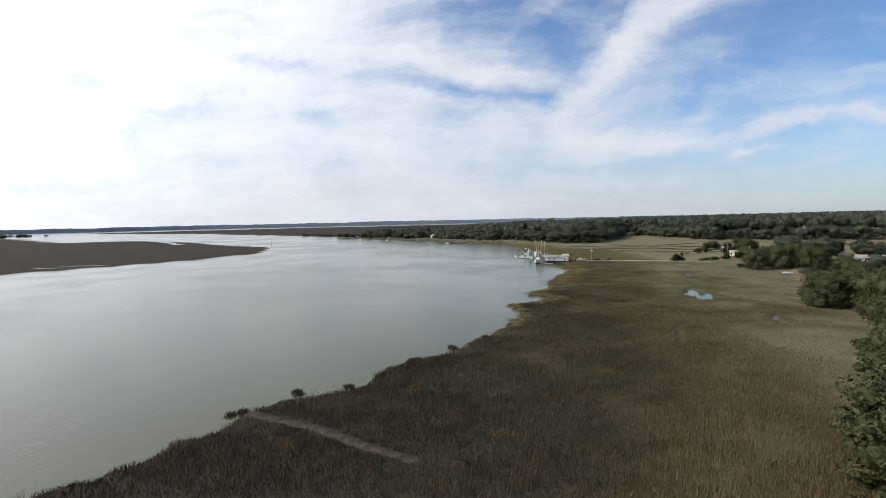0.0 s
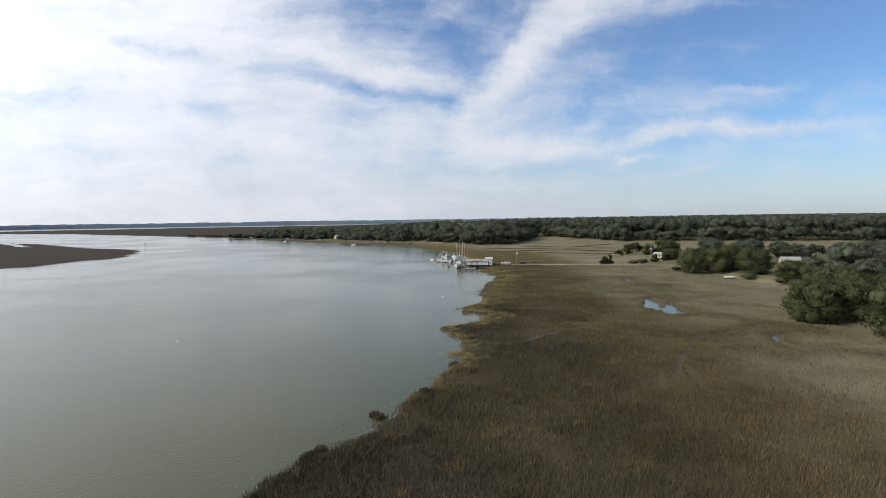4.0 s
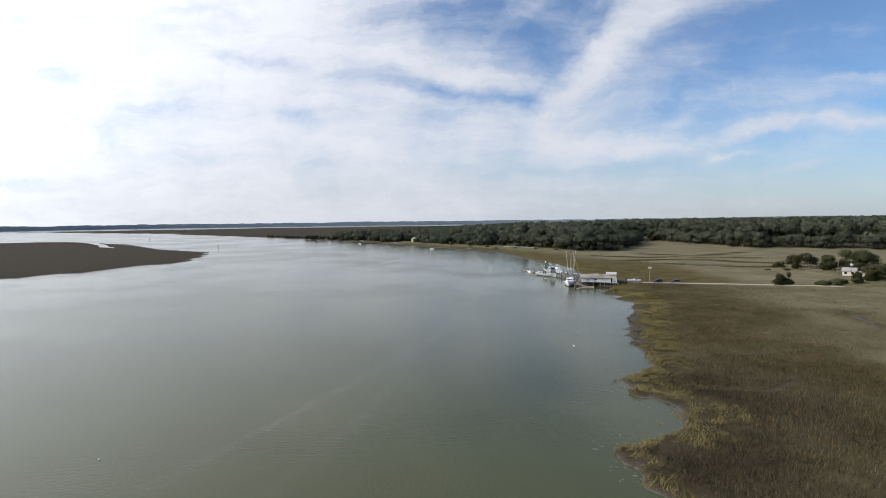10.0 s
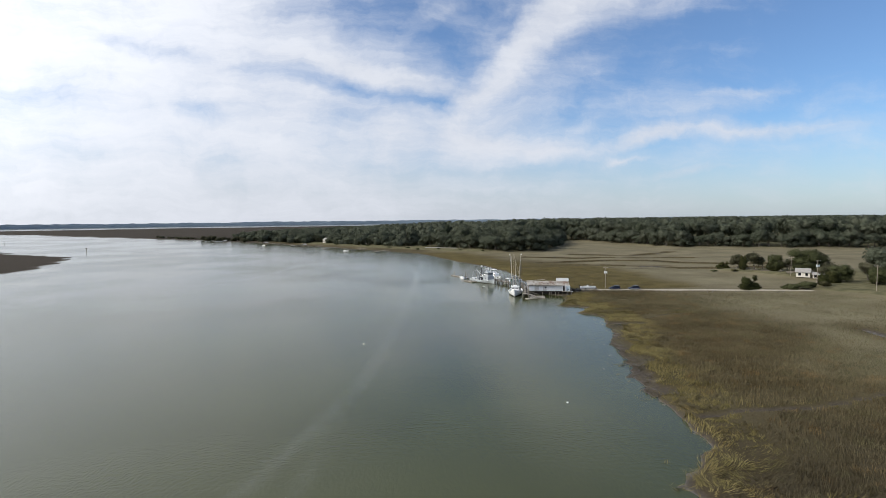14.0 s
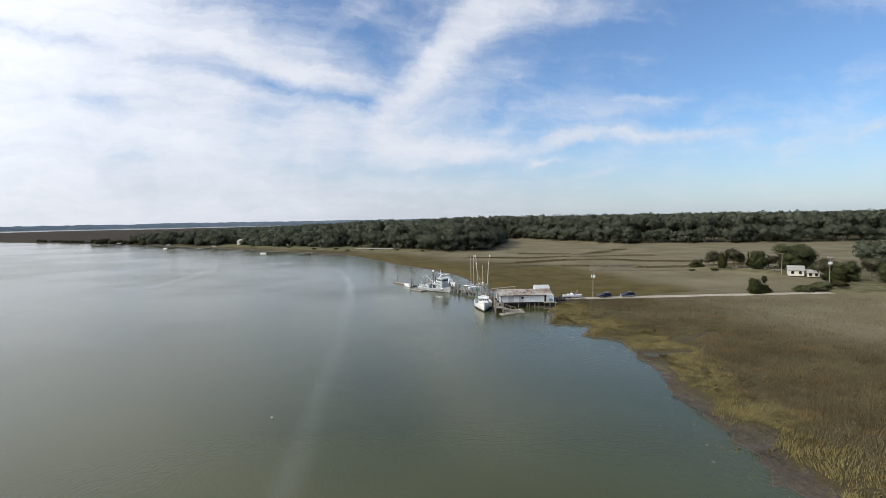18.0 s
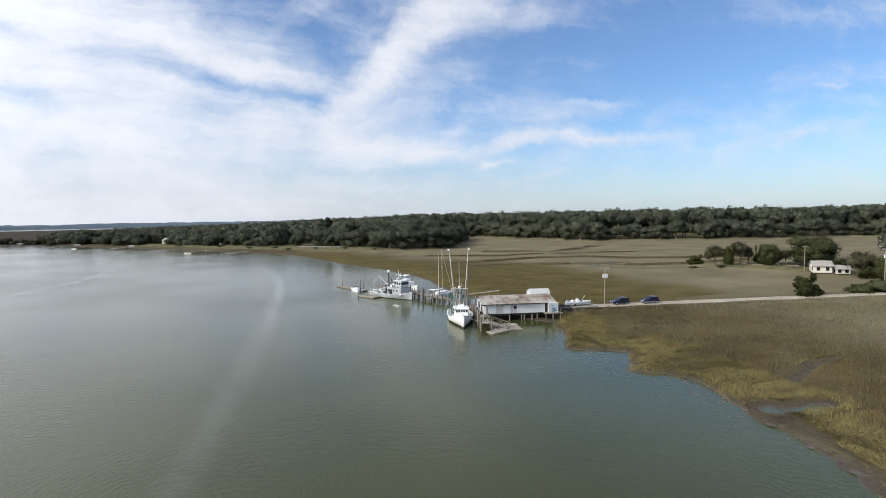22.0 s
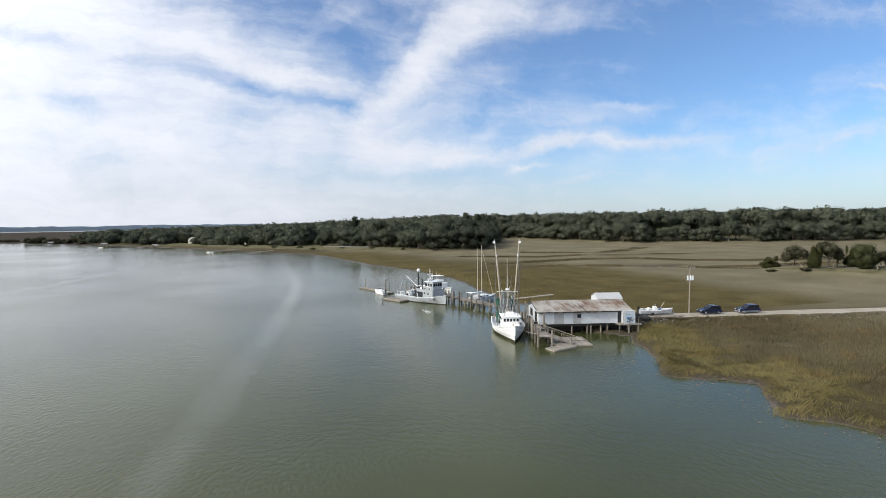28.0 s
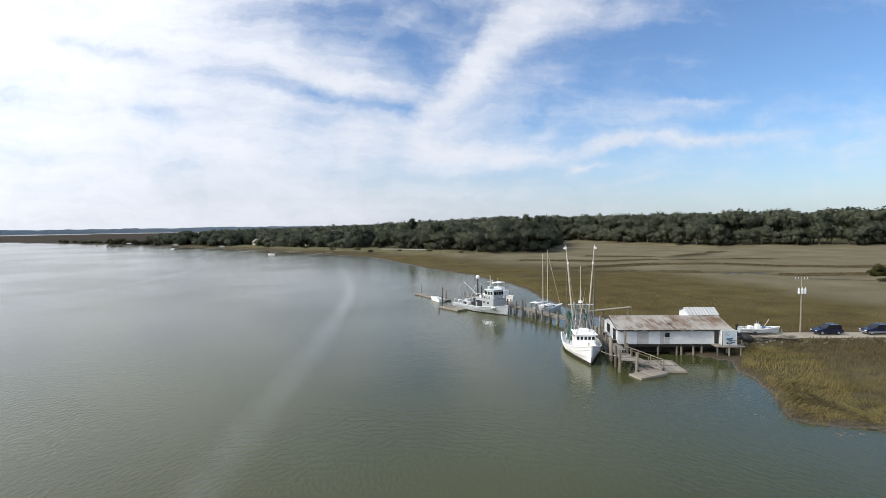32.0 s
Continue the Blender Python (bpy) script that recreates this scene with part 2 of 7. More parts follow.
def mat_blades():
    m, n = material("marsh_grass_blades")
    co = world_co(n)
    geo = n.add("ShaderNodeNewGeometry")
    tall = n.add("ShaderNodeAttribute", attribute_name="tall").outputs["Fac"]
    rim = n.add("ShaderNodeAttribute", attribute_name="rim").outputs["Fac"]
    patch, wide = n.noise(0.07, 5, co), n.noise(0.012, 4, co)
    f = n.math("ADD", n.math("MULTIPLY", patch, 0.68), n.math("MULTIPLY", geo.outputs["Random Per Island"], 0.32))
    pale = n.ramp(f, (0.25, (0.056, 0.052, 0.030)), (0.5, (0.102, 0.095, 0.056)), (0.78, (0.168, 0.157, 0.098)))
    brown = n.ramp(f, (0.25, (0.038, 0.030, 0.015)), (0.5, (0.072, 0.058, 0.030)), (0.78, (0.126, 0.105, 0.059)))
    gold = n.ramp(f, (0.25, (0.056, 0.047, 0.017)), (0.5, (0.128, 0.107, 0.041)), (0.78, (0.222, 0.188, 0.086)))
    zone = n.step(n.math("ADD", tall, n.math("MULTIPLY", n.math("SUBTRACT", wide, 0.5), 0.7)), 0.10, 0.95)
    col = n.mix(zone, pale, brown)
    # umber above 1 darkens the near marsh and the lone tufts
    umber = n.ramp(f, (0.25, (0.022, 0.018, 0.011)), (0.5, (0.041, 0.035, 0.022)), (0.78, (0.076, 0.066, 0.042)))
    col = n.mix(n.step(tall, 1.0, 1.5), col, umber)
    col = n.mix(n.step(n.math("ADD", rim, n.math("MULTIPLY", n.math("SUBTRACT", n.noise(0.16, 4, co), 0.5), 1.6)), 0.40, 0.90), col, gold)
    # russet stands and greener ones
    lean = n.noise(0.22, 4, co, 0.65)
    col = n.mix(n.math("MULTIPLY", n.step(lean, 0.53, 0.68), 0.42), col, n.ramp(f, (0.25, (0.060, 0.036, 0.014)), (0.6, (0.150, 0.095, 0.038)), (0.85, (0.235, 0.165, 0.080))))
    col = n.mix(n.math("MULTIPLY", n.step(lean, 0.47, 0.36), 0.22), col, n.ramp(f, (0.25, (0.040, 0.042, 0.016)), (0.6, (0.100, 0.100, 0.042)), (0.85, (0.190, 0.180, 0.090))))
    upright = n.add("ShaderNodeVectorMath", {0: geo.outputs["Normal"], 1: (0.0, 0.0, 0.55)}).outputs[0]
    upright = n.add("ShaderNodeVectorMath", {0: upright}, operation="NORMALIZE").outputs[0]
    finish(n, col, 0.8, **{"Specular IOR Level": 0.05, "Normal": upright})
    return m


def mat_leaves(name, dark, mid, light, grain=1.2):
    """Foliage, shaded along the swell of each crown."""
    m, n = material(name)
    co = world_co(n)
    geo, info = n.add("ShaderNodeNewGeometry"), n.add("ShaderNodeObjectInfo")
    f = n.math("ADD", n.math("MULTIPLY", n.noise(grain, 4, co), 0.5), n.math("MULTIPLY", geo.outputs["Random Per Island"], 0.35))
    f = n.math("ADD", f, n.math("MULTIPLY", info.outputs["Random"], 0.25))
    f = n.math("ADD", f, n.math("MULTIPLY", n.math("SUBTRACT", n.noise(0.045, 3, co), 0.5), 0.6))
    clumps = n.noise(grain * 1.3, 5, co, 0.7)
    f = n.math("ADD", f, n.math("MULTIPLY", n.math("SUBTRACT", clumps, 0.5), 0.35))
    puff = n.add("ShaderNodeAttribute", attribute_name="puff").outputs["Vector"]
    puff = n.add("ShaderNodeVectorTransform", {0: puff}, vector_type="NORMAL", convert_from="OBJECT", convert_to="WORLD").outputs[0]
    both = n.add("ShaderNodeVectorMath", {0: puff, 1: n.add("ShaderNodeVectorMath", {0: geo.outputs["Normal"], 1: (0.30, 0.30, 0.30)}, operation="MULTIPLY").outputs[0]}).outputs[0]
    both = n.add("ShaderNodeVectorMath", {0: both}, operation="NORMALIZE").outputs[0]
    col = n.ramp(f, (0.30, dark), (0.55, mid), (0.85, light))
    face = n.add("ShaderNodeBsdfPrincipled", {"Base Color": col, "Roughness": 0.8, "Specular IOR Level": 0.08, "Normal": both})
    glow = n.add("ShaderNodeBsdfTranslucent", {0: col, 1: both})
    mixed = n.add("ShaderNodeMixShader", {0: 0.45, 1: face.outputs[0], 2: glow.outputs[0]})
    n.add("ShaderNodeOutputMaterial", {0: mixed.outputs[0]})
    return m


def mat_planks(name, dark, light):
    m, n = material(name)
    co = n.add("ShaderNodeTexCoord").outputs["Object"]
    info = n.add("ShaderNodeObjectInfo")
    a, b = n.noise(1.3, 5, co), n.noise(22.0, 4, co)
    f = n.math("ADD", n.math("MULTIPLY", a, 0.4), n.math("MULTIPLY", b, 0.3))
    f = n.math("ADD", f, n.math("MULTIPLY", info.outputs["Random"], 0.35))
    finish(n, n.ramp(f, (0.3, dark), (0.75, light)), 0.85, 0.0, b, 0.3, 0.01)
    return m


def mat_rust_roof():
    """Old galvanised sheet: grey, with rust that has run and pooled in patches."""
    m, n = material("rusty_sheet_metal")
    co = world_co(n)
    info = n.add("ShaderNodeObjectInfo")
    down = n.add("ShaderNodeVectorMath", {0: co, 1: (2.2, 0.55, 0.55)}, operation="MULTIPLY").outputs[0]
    a, b, c = n.noise(0.9, 7, down, 0.7), n.noise(30, 3, co), n.noise(0.34, 4, co)
    run = n.noise(1.0, 6, n.add("ShaderNodeVectorMath", {0: co, 1: (5.0, 0.6, 0.6)}, operation="MULTIPLY").outputs[0], 0.65)
    f = n.math("ADD", n.math("MULTIPLY", a, 0.45), n.math("SUBTRACT", n.math("MULTIPLY", c, 0.85), 0.235))
    f = n.math("ADD", f, n.math("MULTIPLY", n.math("SUBTRACT", info.outputs["Random"], 0.5), 0.09))
    f = n.math("ADD", f, n.math("MULTIPLY", n.math("SUBTRACT", run, 0.5), 0.55))
    col = n.ramp(f, (0.33, (0.35, 0.33, 0.29)), (0.46, (0.25, 0.222, 0.184)), (0.54, (0.170, 0.112, 0.074)), (0.66, (0.110, 0.050, 0.026)))
    col = n.mix(n.math("MULTIPLY", n.step(run, 0.56, 0.66), 0.75), col, (0.07, 0.055, 0.045, 1.0))
    finish(n, col, n.math("ADD", n.math("MULTIPLY", b, 0.2), 0.5), 0.2, b, 0.2, 0.01)
    return m


def mat_road():
    m, n = material("sandy_shell_road")
    co = world_co(n)
    a, b = n.noise(0.35, 6, co), n.noise(5.0, 5, co, 0.7)
    f = n.math("ADD", n.math("MULTIPLY", a, 0.6), n.math("MULTIPLY", b, 0.4))
    finish(n, n.ramp(f, (0.3, (0.17, 0.143, 0.105)), (0.5, (0.275, 0.242, 0.188)), (0.7, (0.37, 0.333, 0.27))), 0.9, 0.0, b, 0.5, 0.05)
    return m


def mat_slick():
    """A smooth current line that thins out towards its edges; its bright reflection is painted as pale colour."""
    m, n = material("current_slick")
    co = world_co(n)
    edge = n.add("ShaderNodeAttribute", attribute_name="edge").outputs["Fac"]
    thick = n.math("MULTIPLY", edge, n.math("ADD", n.math("MULTIPLY", n.noise(0.12, 5, co, 0.65), 0.38), 0.0))
    # the pale base stands for the low sky that smooth water mirrors
    shader = n.add("ShaderNodeBsdfPrincipled", {"Base Color": (0.46, 0.48, 0.47, 1.0), "Roughness": 0.10})
    clear = n.add("ShaderNodeBsdfTransparent")
    mixed = n.add("ShaderNodeMixShader", {0: n.math("MULTIPLY", thick, 1.0, True), 1: clear.outputs[0], 2: shader.outputs[0]})
    n.add("ShaderNodeOutputMaterial", {0: mixed.outputs[0]})
    return m


M = {
    "water": mat_water(), "ground": mat_ground(), "blades": mat_blades(), "road": mat_road(), "rust": mat_rust_roof(),
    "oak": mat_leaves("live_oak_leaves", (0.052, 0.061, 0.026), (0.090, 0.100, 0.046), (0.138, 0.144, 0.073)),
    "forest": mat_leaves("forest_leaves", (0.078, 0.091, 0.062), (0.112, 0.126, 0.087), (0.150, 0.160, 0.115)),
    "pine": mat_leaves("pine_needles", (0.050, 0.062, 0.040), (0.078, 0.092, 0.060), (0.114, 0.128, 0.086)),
    "cedar": mat_leaves("cedar_leaves", (0.032, 0.040, 0.015), (0.062, 0.068, 0.025), (0.112, 0.106, 0.042)),
    "scrub": mat_leaves("scrub_leaves", (0.045, 0.045, 0.022), (0.095, 0.090, 0.042), (0.180, 0.165, 0.085)),
    "mossy": mat_leaves("mossy_leaves", (0.034, 0.036, 0.020), (0.072, 0.072, 0.042), (0.130, 0.125, 0.080)),
    "bark": plain("bark", (0.115, 0.098, 0.080), 0.9, 0, 0.4, 2.0, 18.0),
    "dock_wood": mat_planks("weathered_dock_wood", (0.100, 0.088, 0.072), (0.300, 0.270, 0.225)),
    "pile_wood": mat_planks("wet_pile_wood", (0.060, 0.052, 0.042), (0.250, 0.220, 0.175)),
    "white": plain("white_boat_paint", (0.74, 0.74, 0.73), 0.45, 0, 0.06, 0.8, 25.0, (0.42, 0.34, 0.26), 0.14),
    "white_old": plain("old_white_wall_paint", (0.54, 0.56, 0.58), 0.7, 0, 0.12, 0.9, 20.0, (0.40, 0.37, 0.33), 0.4),
    "grey_old": plain("bare_grey_board", (0.36, 0.36, 0.36), 0.8, 0, 0.2, 0.9, 20.0, (0.22, 0.20, 0.18), 0.4),
    "grey": plain("grey_hull_paint", (0.40, 0.43, 0.44), 0.5, 0, 0.15, 0.8, 20.0, (0.20, 0.15, 0.11), 0.4),
    "grey_light": plain("pale_grey_paint", (0.56, 0.59, 0.59), 0.5, 0, 0.12, 0.9, 20.0, (0.30, 0.24, 0.18), 0.3),
    "grey_dark": plain("mid_grey_deckhouse_paint", (0.30, 0.32, 0.33), 0.6, 0, 0.2, 0.8, 20.0, (0.12, 0.09, 0.07), 0.4),
    "mural": plain("faded_mural_paint", (0.46, 0.53, 0.58), 0.7, 0, 0.2, 2.0, 15.0, (0.20, 0.30, 0.38), 0.6),
    "rig": plain("dark_grey_rigging", (0.17, 0.19, 0.19), 0.6, 0.2, 0.3, 3.0, 30.0, (0.12, 0.07, 0.04), 0.4),
    # near-black timber, also painted as the shade under the shed
    "dark_timber_shade": plain("dark_timber_and_shade", (0.030, 0.026, 0.022), 0.9, 0, 0.4, 1.5, 12.0),
    "steel": plain("galvanised_steel", (0.40, 0.42, 0.42), 0.45, 0.6, 0.2, 3.0, 30.0),
    "tin": plain("new_sheet_metal", (0.44, 0.45, 0.45), 0.5, 0.1, 0.12, 1.2, 30.0, (0.36, 0.28, 0.20), 0.25),
    "spar": plain("weathered_spar", (0.46, 0.40, 0.32), 0.7, 0, 0.2, 1.5, 25.0),
    "pole_wood": plain("weathered_pole_wood", (0.25, 0.215, 0.17), 0.85, 0, 0.25, 1.5, 25.0),
    "rope": plain("rope", (0.45, 0.42, 0.36), 0.9),
    "net": plain("green_net", (0.030, 0.095, 0.070), 0.9, 0, 0.4, 3.0, 25.0),
    "dark": plain("dark_window", (0.015, 0.017, 0.020), 0.15, 0, 0.1),
    "black": plain("black_rubber", (0.020, 0.020, 0.020), 0.8),
    "bottom": plain("dark_bottom_paint", (0.035, 0.022, 0.020), 0.6, 0, 0.3),
    "navy": plain("dark_blue_car_paint", (0.012, 0.016, 0.035), 0.25, 0.0, 0.1),
    "silver": plain("silver_car_paint", (0.25, 0.27, 0.30), 0.3, 0.4, 0.1),
    "shop_blue": plain("blue_paint", (0.05, 0.16, 0.30), 0.6),
    "shingle": plain("grey_shingles", (0.26, 0.25, 0.23), 0.9, 0, 0.25, 0.8, 8.0),
    "house": plain("house_white_paint", (0.58, 0.55, 0.48), 0.7, 0, 0.08, 0.5, 10.0),
    "house_tan": plain("house_tan_paint", (0.42, 0.35, 0.27), 0.8, 0, 0.15, 0.5, 10.0),
    "rubble": plain("broken_concrete", (0.15, 0.135, 0.115), 0.9, 0, 0.4, 1.5, 12.0),
    "red": plain("faded_red_paint", (0.36, 0.08, 0.05), 0.6),
    "frond": plain("palm_fronds", (0.055, 0.066, 0.028), 0.7, 0, 0.35, 2.0, 15.0),
    "slick": mat_slick(),
    "oyster": plain("oyster_shell_and_mud", (0.085, 0.075, 0.062), 0.8, 0, 0.5, 1.2, 9.0),
    "foam": plain("white_fleck_surface", (0.80, 0.82, 0.82), 0.6),
    # distance haze is painted into these pale blue leaf colours
    "hazed_far_woods": mat_leaves("hazed_far_woods", (0.175, 0.230, 0.285), (0.205, 0.262, 0.320), (0.235, 0.295, 0.355), 0.02),
}


# ---- making meshes ----
def mesh_from(name, verts, faces, mat=None):
    me = bpy.data.meshes.new(name)
    verts, faces = np.asarray(verts, np.float32), np.asarray(faces, np.int32)
    me.vertices.add(len(verts))
    me.vertices.foreach_set("co", verts.ravel())
    size = faces.shape[1]
    me.loops.add(faces.size)
    me.loops.foreach_set("vertex_index", faces.ravel())
    me.polygons.add(len(faces))
    me.polygons.foreach_set("loop_start", np.arange(0, faces.size, size, dtype=np.int32))
    me.update(calc_edges=True)
    if mat:
        me.materials.append(mat)
    return me


def thing(name, m, label, category, group="", kind=""):
    ob = tagged(new(name), label, category, group, kind)
    ob.empty_display_size = 0.2
    ob.matrix_world = m
    return ob


def part(name, bm, mat, parent, label="", smooth=False, bevel=0.0):
    """Links a bmesh as one mesh object under a thing or a part."""
    if bevel:
        bmesh.ops.bevel(bm, geom=[e for e in bm.edges if e.calc_face_angle(0) > 0.6], offset=bevel, segments=1, affect="EDGES", clamp_overlap=True)
    me = bpy.data.meshes.new(name)
    bm.to_mesh(me)
    bm.free()
    me.materials.append(mat)
    if smooth:
        me.shade_smooth()
    ob = new(name, me)
    ob.parent = parent
    return tagged(ob, label)


def data_part(name, me, parent, m=None, label=""):
    ob = new(name, me)
    ob.parent = parent
    if m is not None:
        ob.matrix_basis = m
    return tagged(ob, label)


def box(size, at=(0, 0, 0), turn=(0, 0, 0), bm=None):
    bm = bm or bmesh.new()
    bmesh.ops.create_cube(bm, size=1.0, matrix=pose(*at, *turn) @ Matrix.Diagonal((*size, 1)))
    return bm


def rod(a, b, r0, r1=None, sides=8, bm=None):
    bm = bm or bmesh.new()
    a, b = Vector(a), Vector(b)
    way = b - a
    m = Matrix.Translation((a + b) / 2) @ way.to_track_quat("Z", "Y").to_matrix().to_4x4()
    bmesh.ops.create_cone(bm, cap_ends=True, segments=sides, radius1=r0, radius2=r0 if r1 is None else r1, depth=way.length, matrix=m)
    return bm


def ball(at, r, squash=(1, 1, 1), bm=None, u=12, v=8):
    bm = bm or bmesh.new()
    bmesh.ops.create_uvsphere(bm, u_segments=u, v_segments=v, radius=r, matrix=Matrix.Translation(at) @ Matrix.Diagonal((*squash, 1)))
    return bm


def prism(points, a, b, axis="y", bm=None):
    """A plate: a closed outline in the plane across axis, from a to b along it."""
    bm = bm or bmesh.new()
    put = {"x": lambda p, q, s: (s, p, q), "y": lambda p, q, s: (p, s, q), "z": lambda p, q, s: (p, q, s)}[axis]
    low = [bm.verts.new(put(p, q, a)) for p, q in points]
    high = [bm.verts.new(put(p, q, b)) for p, q in points]
    n = len(points)
    bm.faces.new(low[::-1]), bm.faces.new(high)
    for i in range(n):
        bm.faces.new((low[i], low[(i + 1) % n], high[(i + 1) % n], high[i]))
    bmesh.ops.recalc_face_normals(bm, faces=bm.faces)
    return bm


def sheet(rows, bm=None, close=False):
    """Quads between rows of points."""
    bm = bm or bmesh.new()
    grid = [[bm.verts.new(p) for p in row] for row in rows]
    for r, s in zip(grid, grid[1:]):
        k = len(r)
        for i in range(k if close else k - 1):
            bm.faces.new((r[i], r[(i + 1) % k], s[(i + 1) % k], s[i]))
    return bm


def wave(x, y, scale, seed=0):
    """Smooth value noise in 0..1 over arrays."""
    x, y = np.asarray(x, float) / scale, np.asarray(y, float) / scale
    i, j = np.floor(x).astype(np.int64), np.floor(y).astype(np.int64)
    fx, fy = x - i, y - j
    fx, fy = fx * fx * (3 - 2 * fx), fy * fy * (3 - 2 * fy)

    def h(a, b):
        k = (a * 374761393 + b * 668265263 + seed * 1442695041) & 0xFFFFFFFF
        k = ((k ^ (k >> 13)) * 1274126177) & 0xFFFFFFFF
        return ((k ^ (k >> 16)) & 0xFFFF) / 65535.0

    top = h(i, j) * (1 - fx) + h(i + 1, j) * fx
    low = h(i, j + 1) * (1 - fx) + h(i + 1, j + 1) * fx
    return top * (1 - fy) + low * fy


def to_line(x, y, line, closed=False):
    """The distance from points to a polyline."""
    pts = list(line) + ([line[0]] if closed else [])
    best = np.full(x.shape, 1e12)
    for (ax, ay), (bx, by) in zip(pts, pts[1:]):
        dx, dy = bx - ax, by - ay
        s = np.clip(((x - ax) * dx + (y - ay) * dy) / (dx * dx + dy * dy), 0, 1)
        best = np.minimum(best, (x - ax - s * dx) ** 2 + (y - ay - s * dy) ** 2)
    return np.sqrt(best)


def in_area(x, y, area):
    """Metres inside a closed outline, negative outside it."""
    inside = np.zeros(x.shape, bool)
    for (ax, ay), (bx, by) in zip(area, area[1:] + area[:1]):
        if ay != by:
            inside ^= ((ay > y) != (by > y)) & (x < (bx - ax) * (y - ay) / (by - ay) + ax)
    d = to_line(x, y, area, True)
    return np.where(inside, d, -d)


def ease(v, low, high):
    v = np.clip((v - low) / (high - low), 0, 1)
    return v * v * (3 - 2 * v)


# ---- the lie of the land ----
SHORE = [(-110, -60), (-75, 20), (-54, 51), (-48, 59), (-44, 70), (-38, 85), (-26, 90.5), (-24, 101), (-19, 110), (-7, 125), (0, 145), (3, 160), (1, 168),
         (-1, 180), (4, 184), (11, 188), (12, 196), (7, 209.5), (12, 214), (17, 229), (20, 248), (21.5, 262), (24.5, 272), (29, 284), (31, 290.3), (32.1, 293), (33, 297.2)]
SHORE += [(34, 301), (32.6, 304), (29.2, 307.2), (32, 311.6), (34.5, 315.3), (32.3, 318), (27.8, 318.7), (26.5, 321), (30, 326.2), (33.2, 332.3), (33.4, 336), (36, 340), (39, 344), (40, 352), (35, 362), (32, 372), (31, 385), (30.5, 400),
          (31, 416), (30.5, 430), (27, 446), (22, 468), (12, 492), (4, 525), (-5, 560), (-13, 582), (-47, 625), (-75, 662), (-140, 745), (-216, 825), (-316, 925)]
LAND = SHORE + [(-470, 1050), (-640, 1190), (-806, 1320), (-870, 1400), (-1300, 1600), (-1750, 1850), (-1500, 2060), (-1000, 2350), (-400, 2520), (600, 2500),
                (2500, 4900), (4900, 4900), (4900, -4900), (-110, -4900)]
ISLE = [(-268, 550), (-292, 600), (-372, 650), (-487, 765), (-600, 845), (-720, 915), (-790, 870), (-860, 890), (-1050, 1050), (-1700, 1500), (-3200, 1900),
        (-4900, 1900), (-4900, -4900), (-900, -4900), (-700, 60), (-420, 190), (-335, 285), (-300, 337), (-264, 405), (-246, 485)]
CREEK_MAIN = [(-3, 163), (5, 161), (11, 161.4), (18, 163.2), (24, 168.6), (30, 173.1), (35, 174.7), (46, 169), (59, 162), (68, 164.7), (76, 171.2), (84.4, 173.8), (89.3, 168.8), (91.4, 164.4)]
CREEK_BEND = [(91.4, 164.4), (82.2, 164.3), (78.4, 162.8), (74, 156), (73.8, 146.7), (82.2, 150.2), (84.5, 145.5), (92, 141)]
# lines, half widths and the height of the bed
CREEKS = [(CREEK_MAIN[:6], 0.6, -0.04), (CREEK_MAIN[5:], 0.45, 0.13), (CREEK_BEND, 0.4, 0.12), ([(77.5, 161.5), (75.5, 158), (74, 155.5)], 0.55, -0.10), ([(-12, 63), (-19, 66), (-27, 71), (-40, 76)], 0.6, 0.12),
          ([(31, 133), (38, 132), (47, 147), (53, 151)], 0.35, 0.17), ([(44, 139), (40, 126), (46, 120)], 0.35, 0.17), ([(58, 161), (62, 150), (68, 146)], 0.3, 0.17),
          ([(89, 276), (87, 262), (90, 252)], 1.5, 0.04), ([(20, 205), (30, 204), (38, 210)], 0.3, 0.16), ([(19, 227), (27, 229), (31, 228.6), (38.7, 229.3), (48.3, 231.8), (58, 234.5)], 0.35, 0.12),
          ([(100, 538), (135, 515), (160, 530), (185, 550)], 1.5, 0.10), ([(128, 500), (146, 500), (170, 490)], 1.6, 0.10),
          ([(60, 470), (105, 480), (131, 473), (143, 456), (166, 445), (210, 440)], 1.8, 0.10), ([(40, 446), (80, 452), (113, 440), (122, 427), (145, 423), (180, 424)], 1.7, 0.10),
          ([(108, 436.5), (114, 438.8), (123, 438)], 1.7, -0.12), ([(60, 520), (95, 500), (120, 505)], 1.2, 0.10), ([(33, 290.5), (36, 289.6), (40, 289.3)], 0.9, -0.06), ([(44, 296), (46.9, 297.6), (53.2, 300.5), (59, 301.3)], 0.7, 0.12)]
POND = [(69.5, 219), (76, 221.5), (75.5, 214), (73.5, 206), (75.5, 196), (75, 187), (69.5, 188), (65, 195), (66.5, 204), (68, 211)]
ROAD = [(38, 349), (45, 348.2), (52, 347), (65, 344.8), (88, 341), (104, 338), (131, 333), (160, 330), (200, 322), (300, 310)]
UPLAND = [(20, -60), (30, 30), (42, 58), (52, 78), (66, 100), (84, 127), (97, 148), (104, 168), (108, 190), (124, 215), (140, 246), (138, 270), (136, 300),
          (132, 322), (122, 334), (124, 344), (146, 352), (160, 362), (144, 372), (140, 392), (132, 402), (132, 412), (150, 412), (175, 400), (230, 395), (330, 380),
          (4800, 300), (4800, -4800), (20, -4800)]
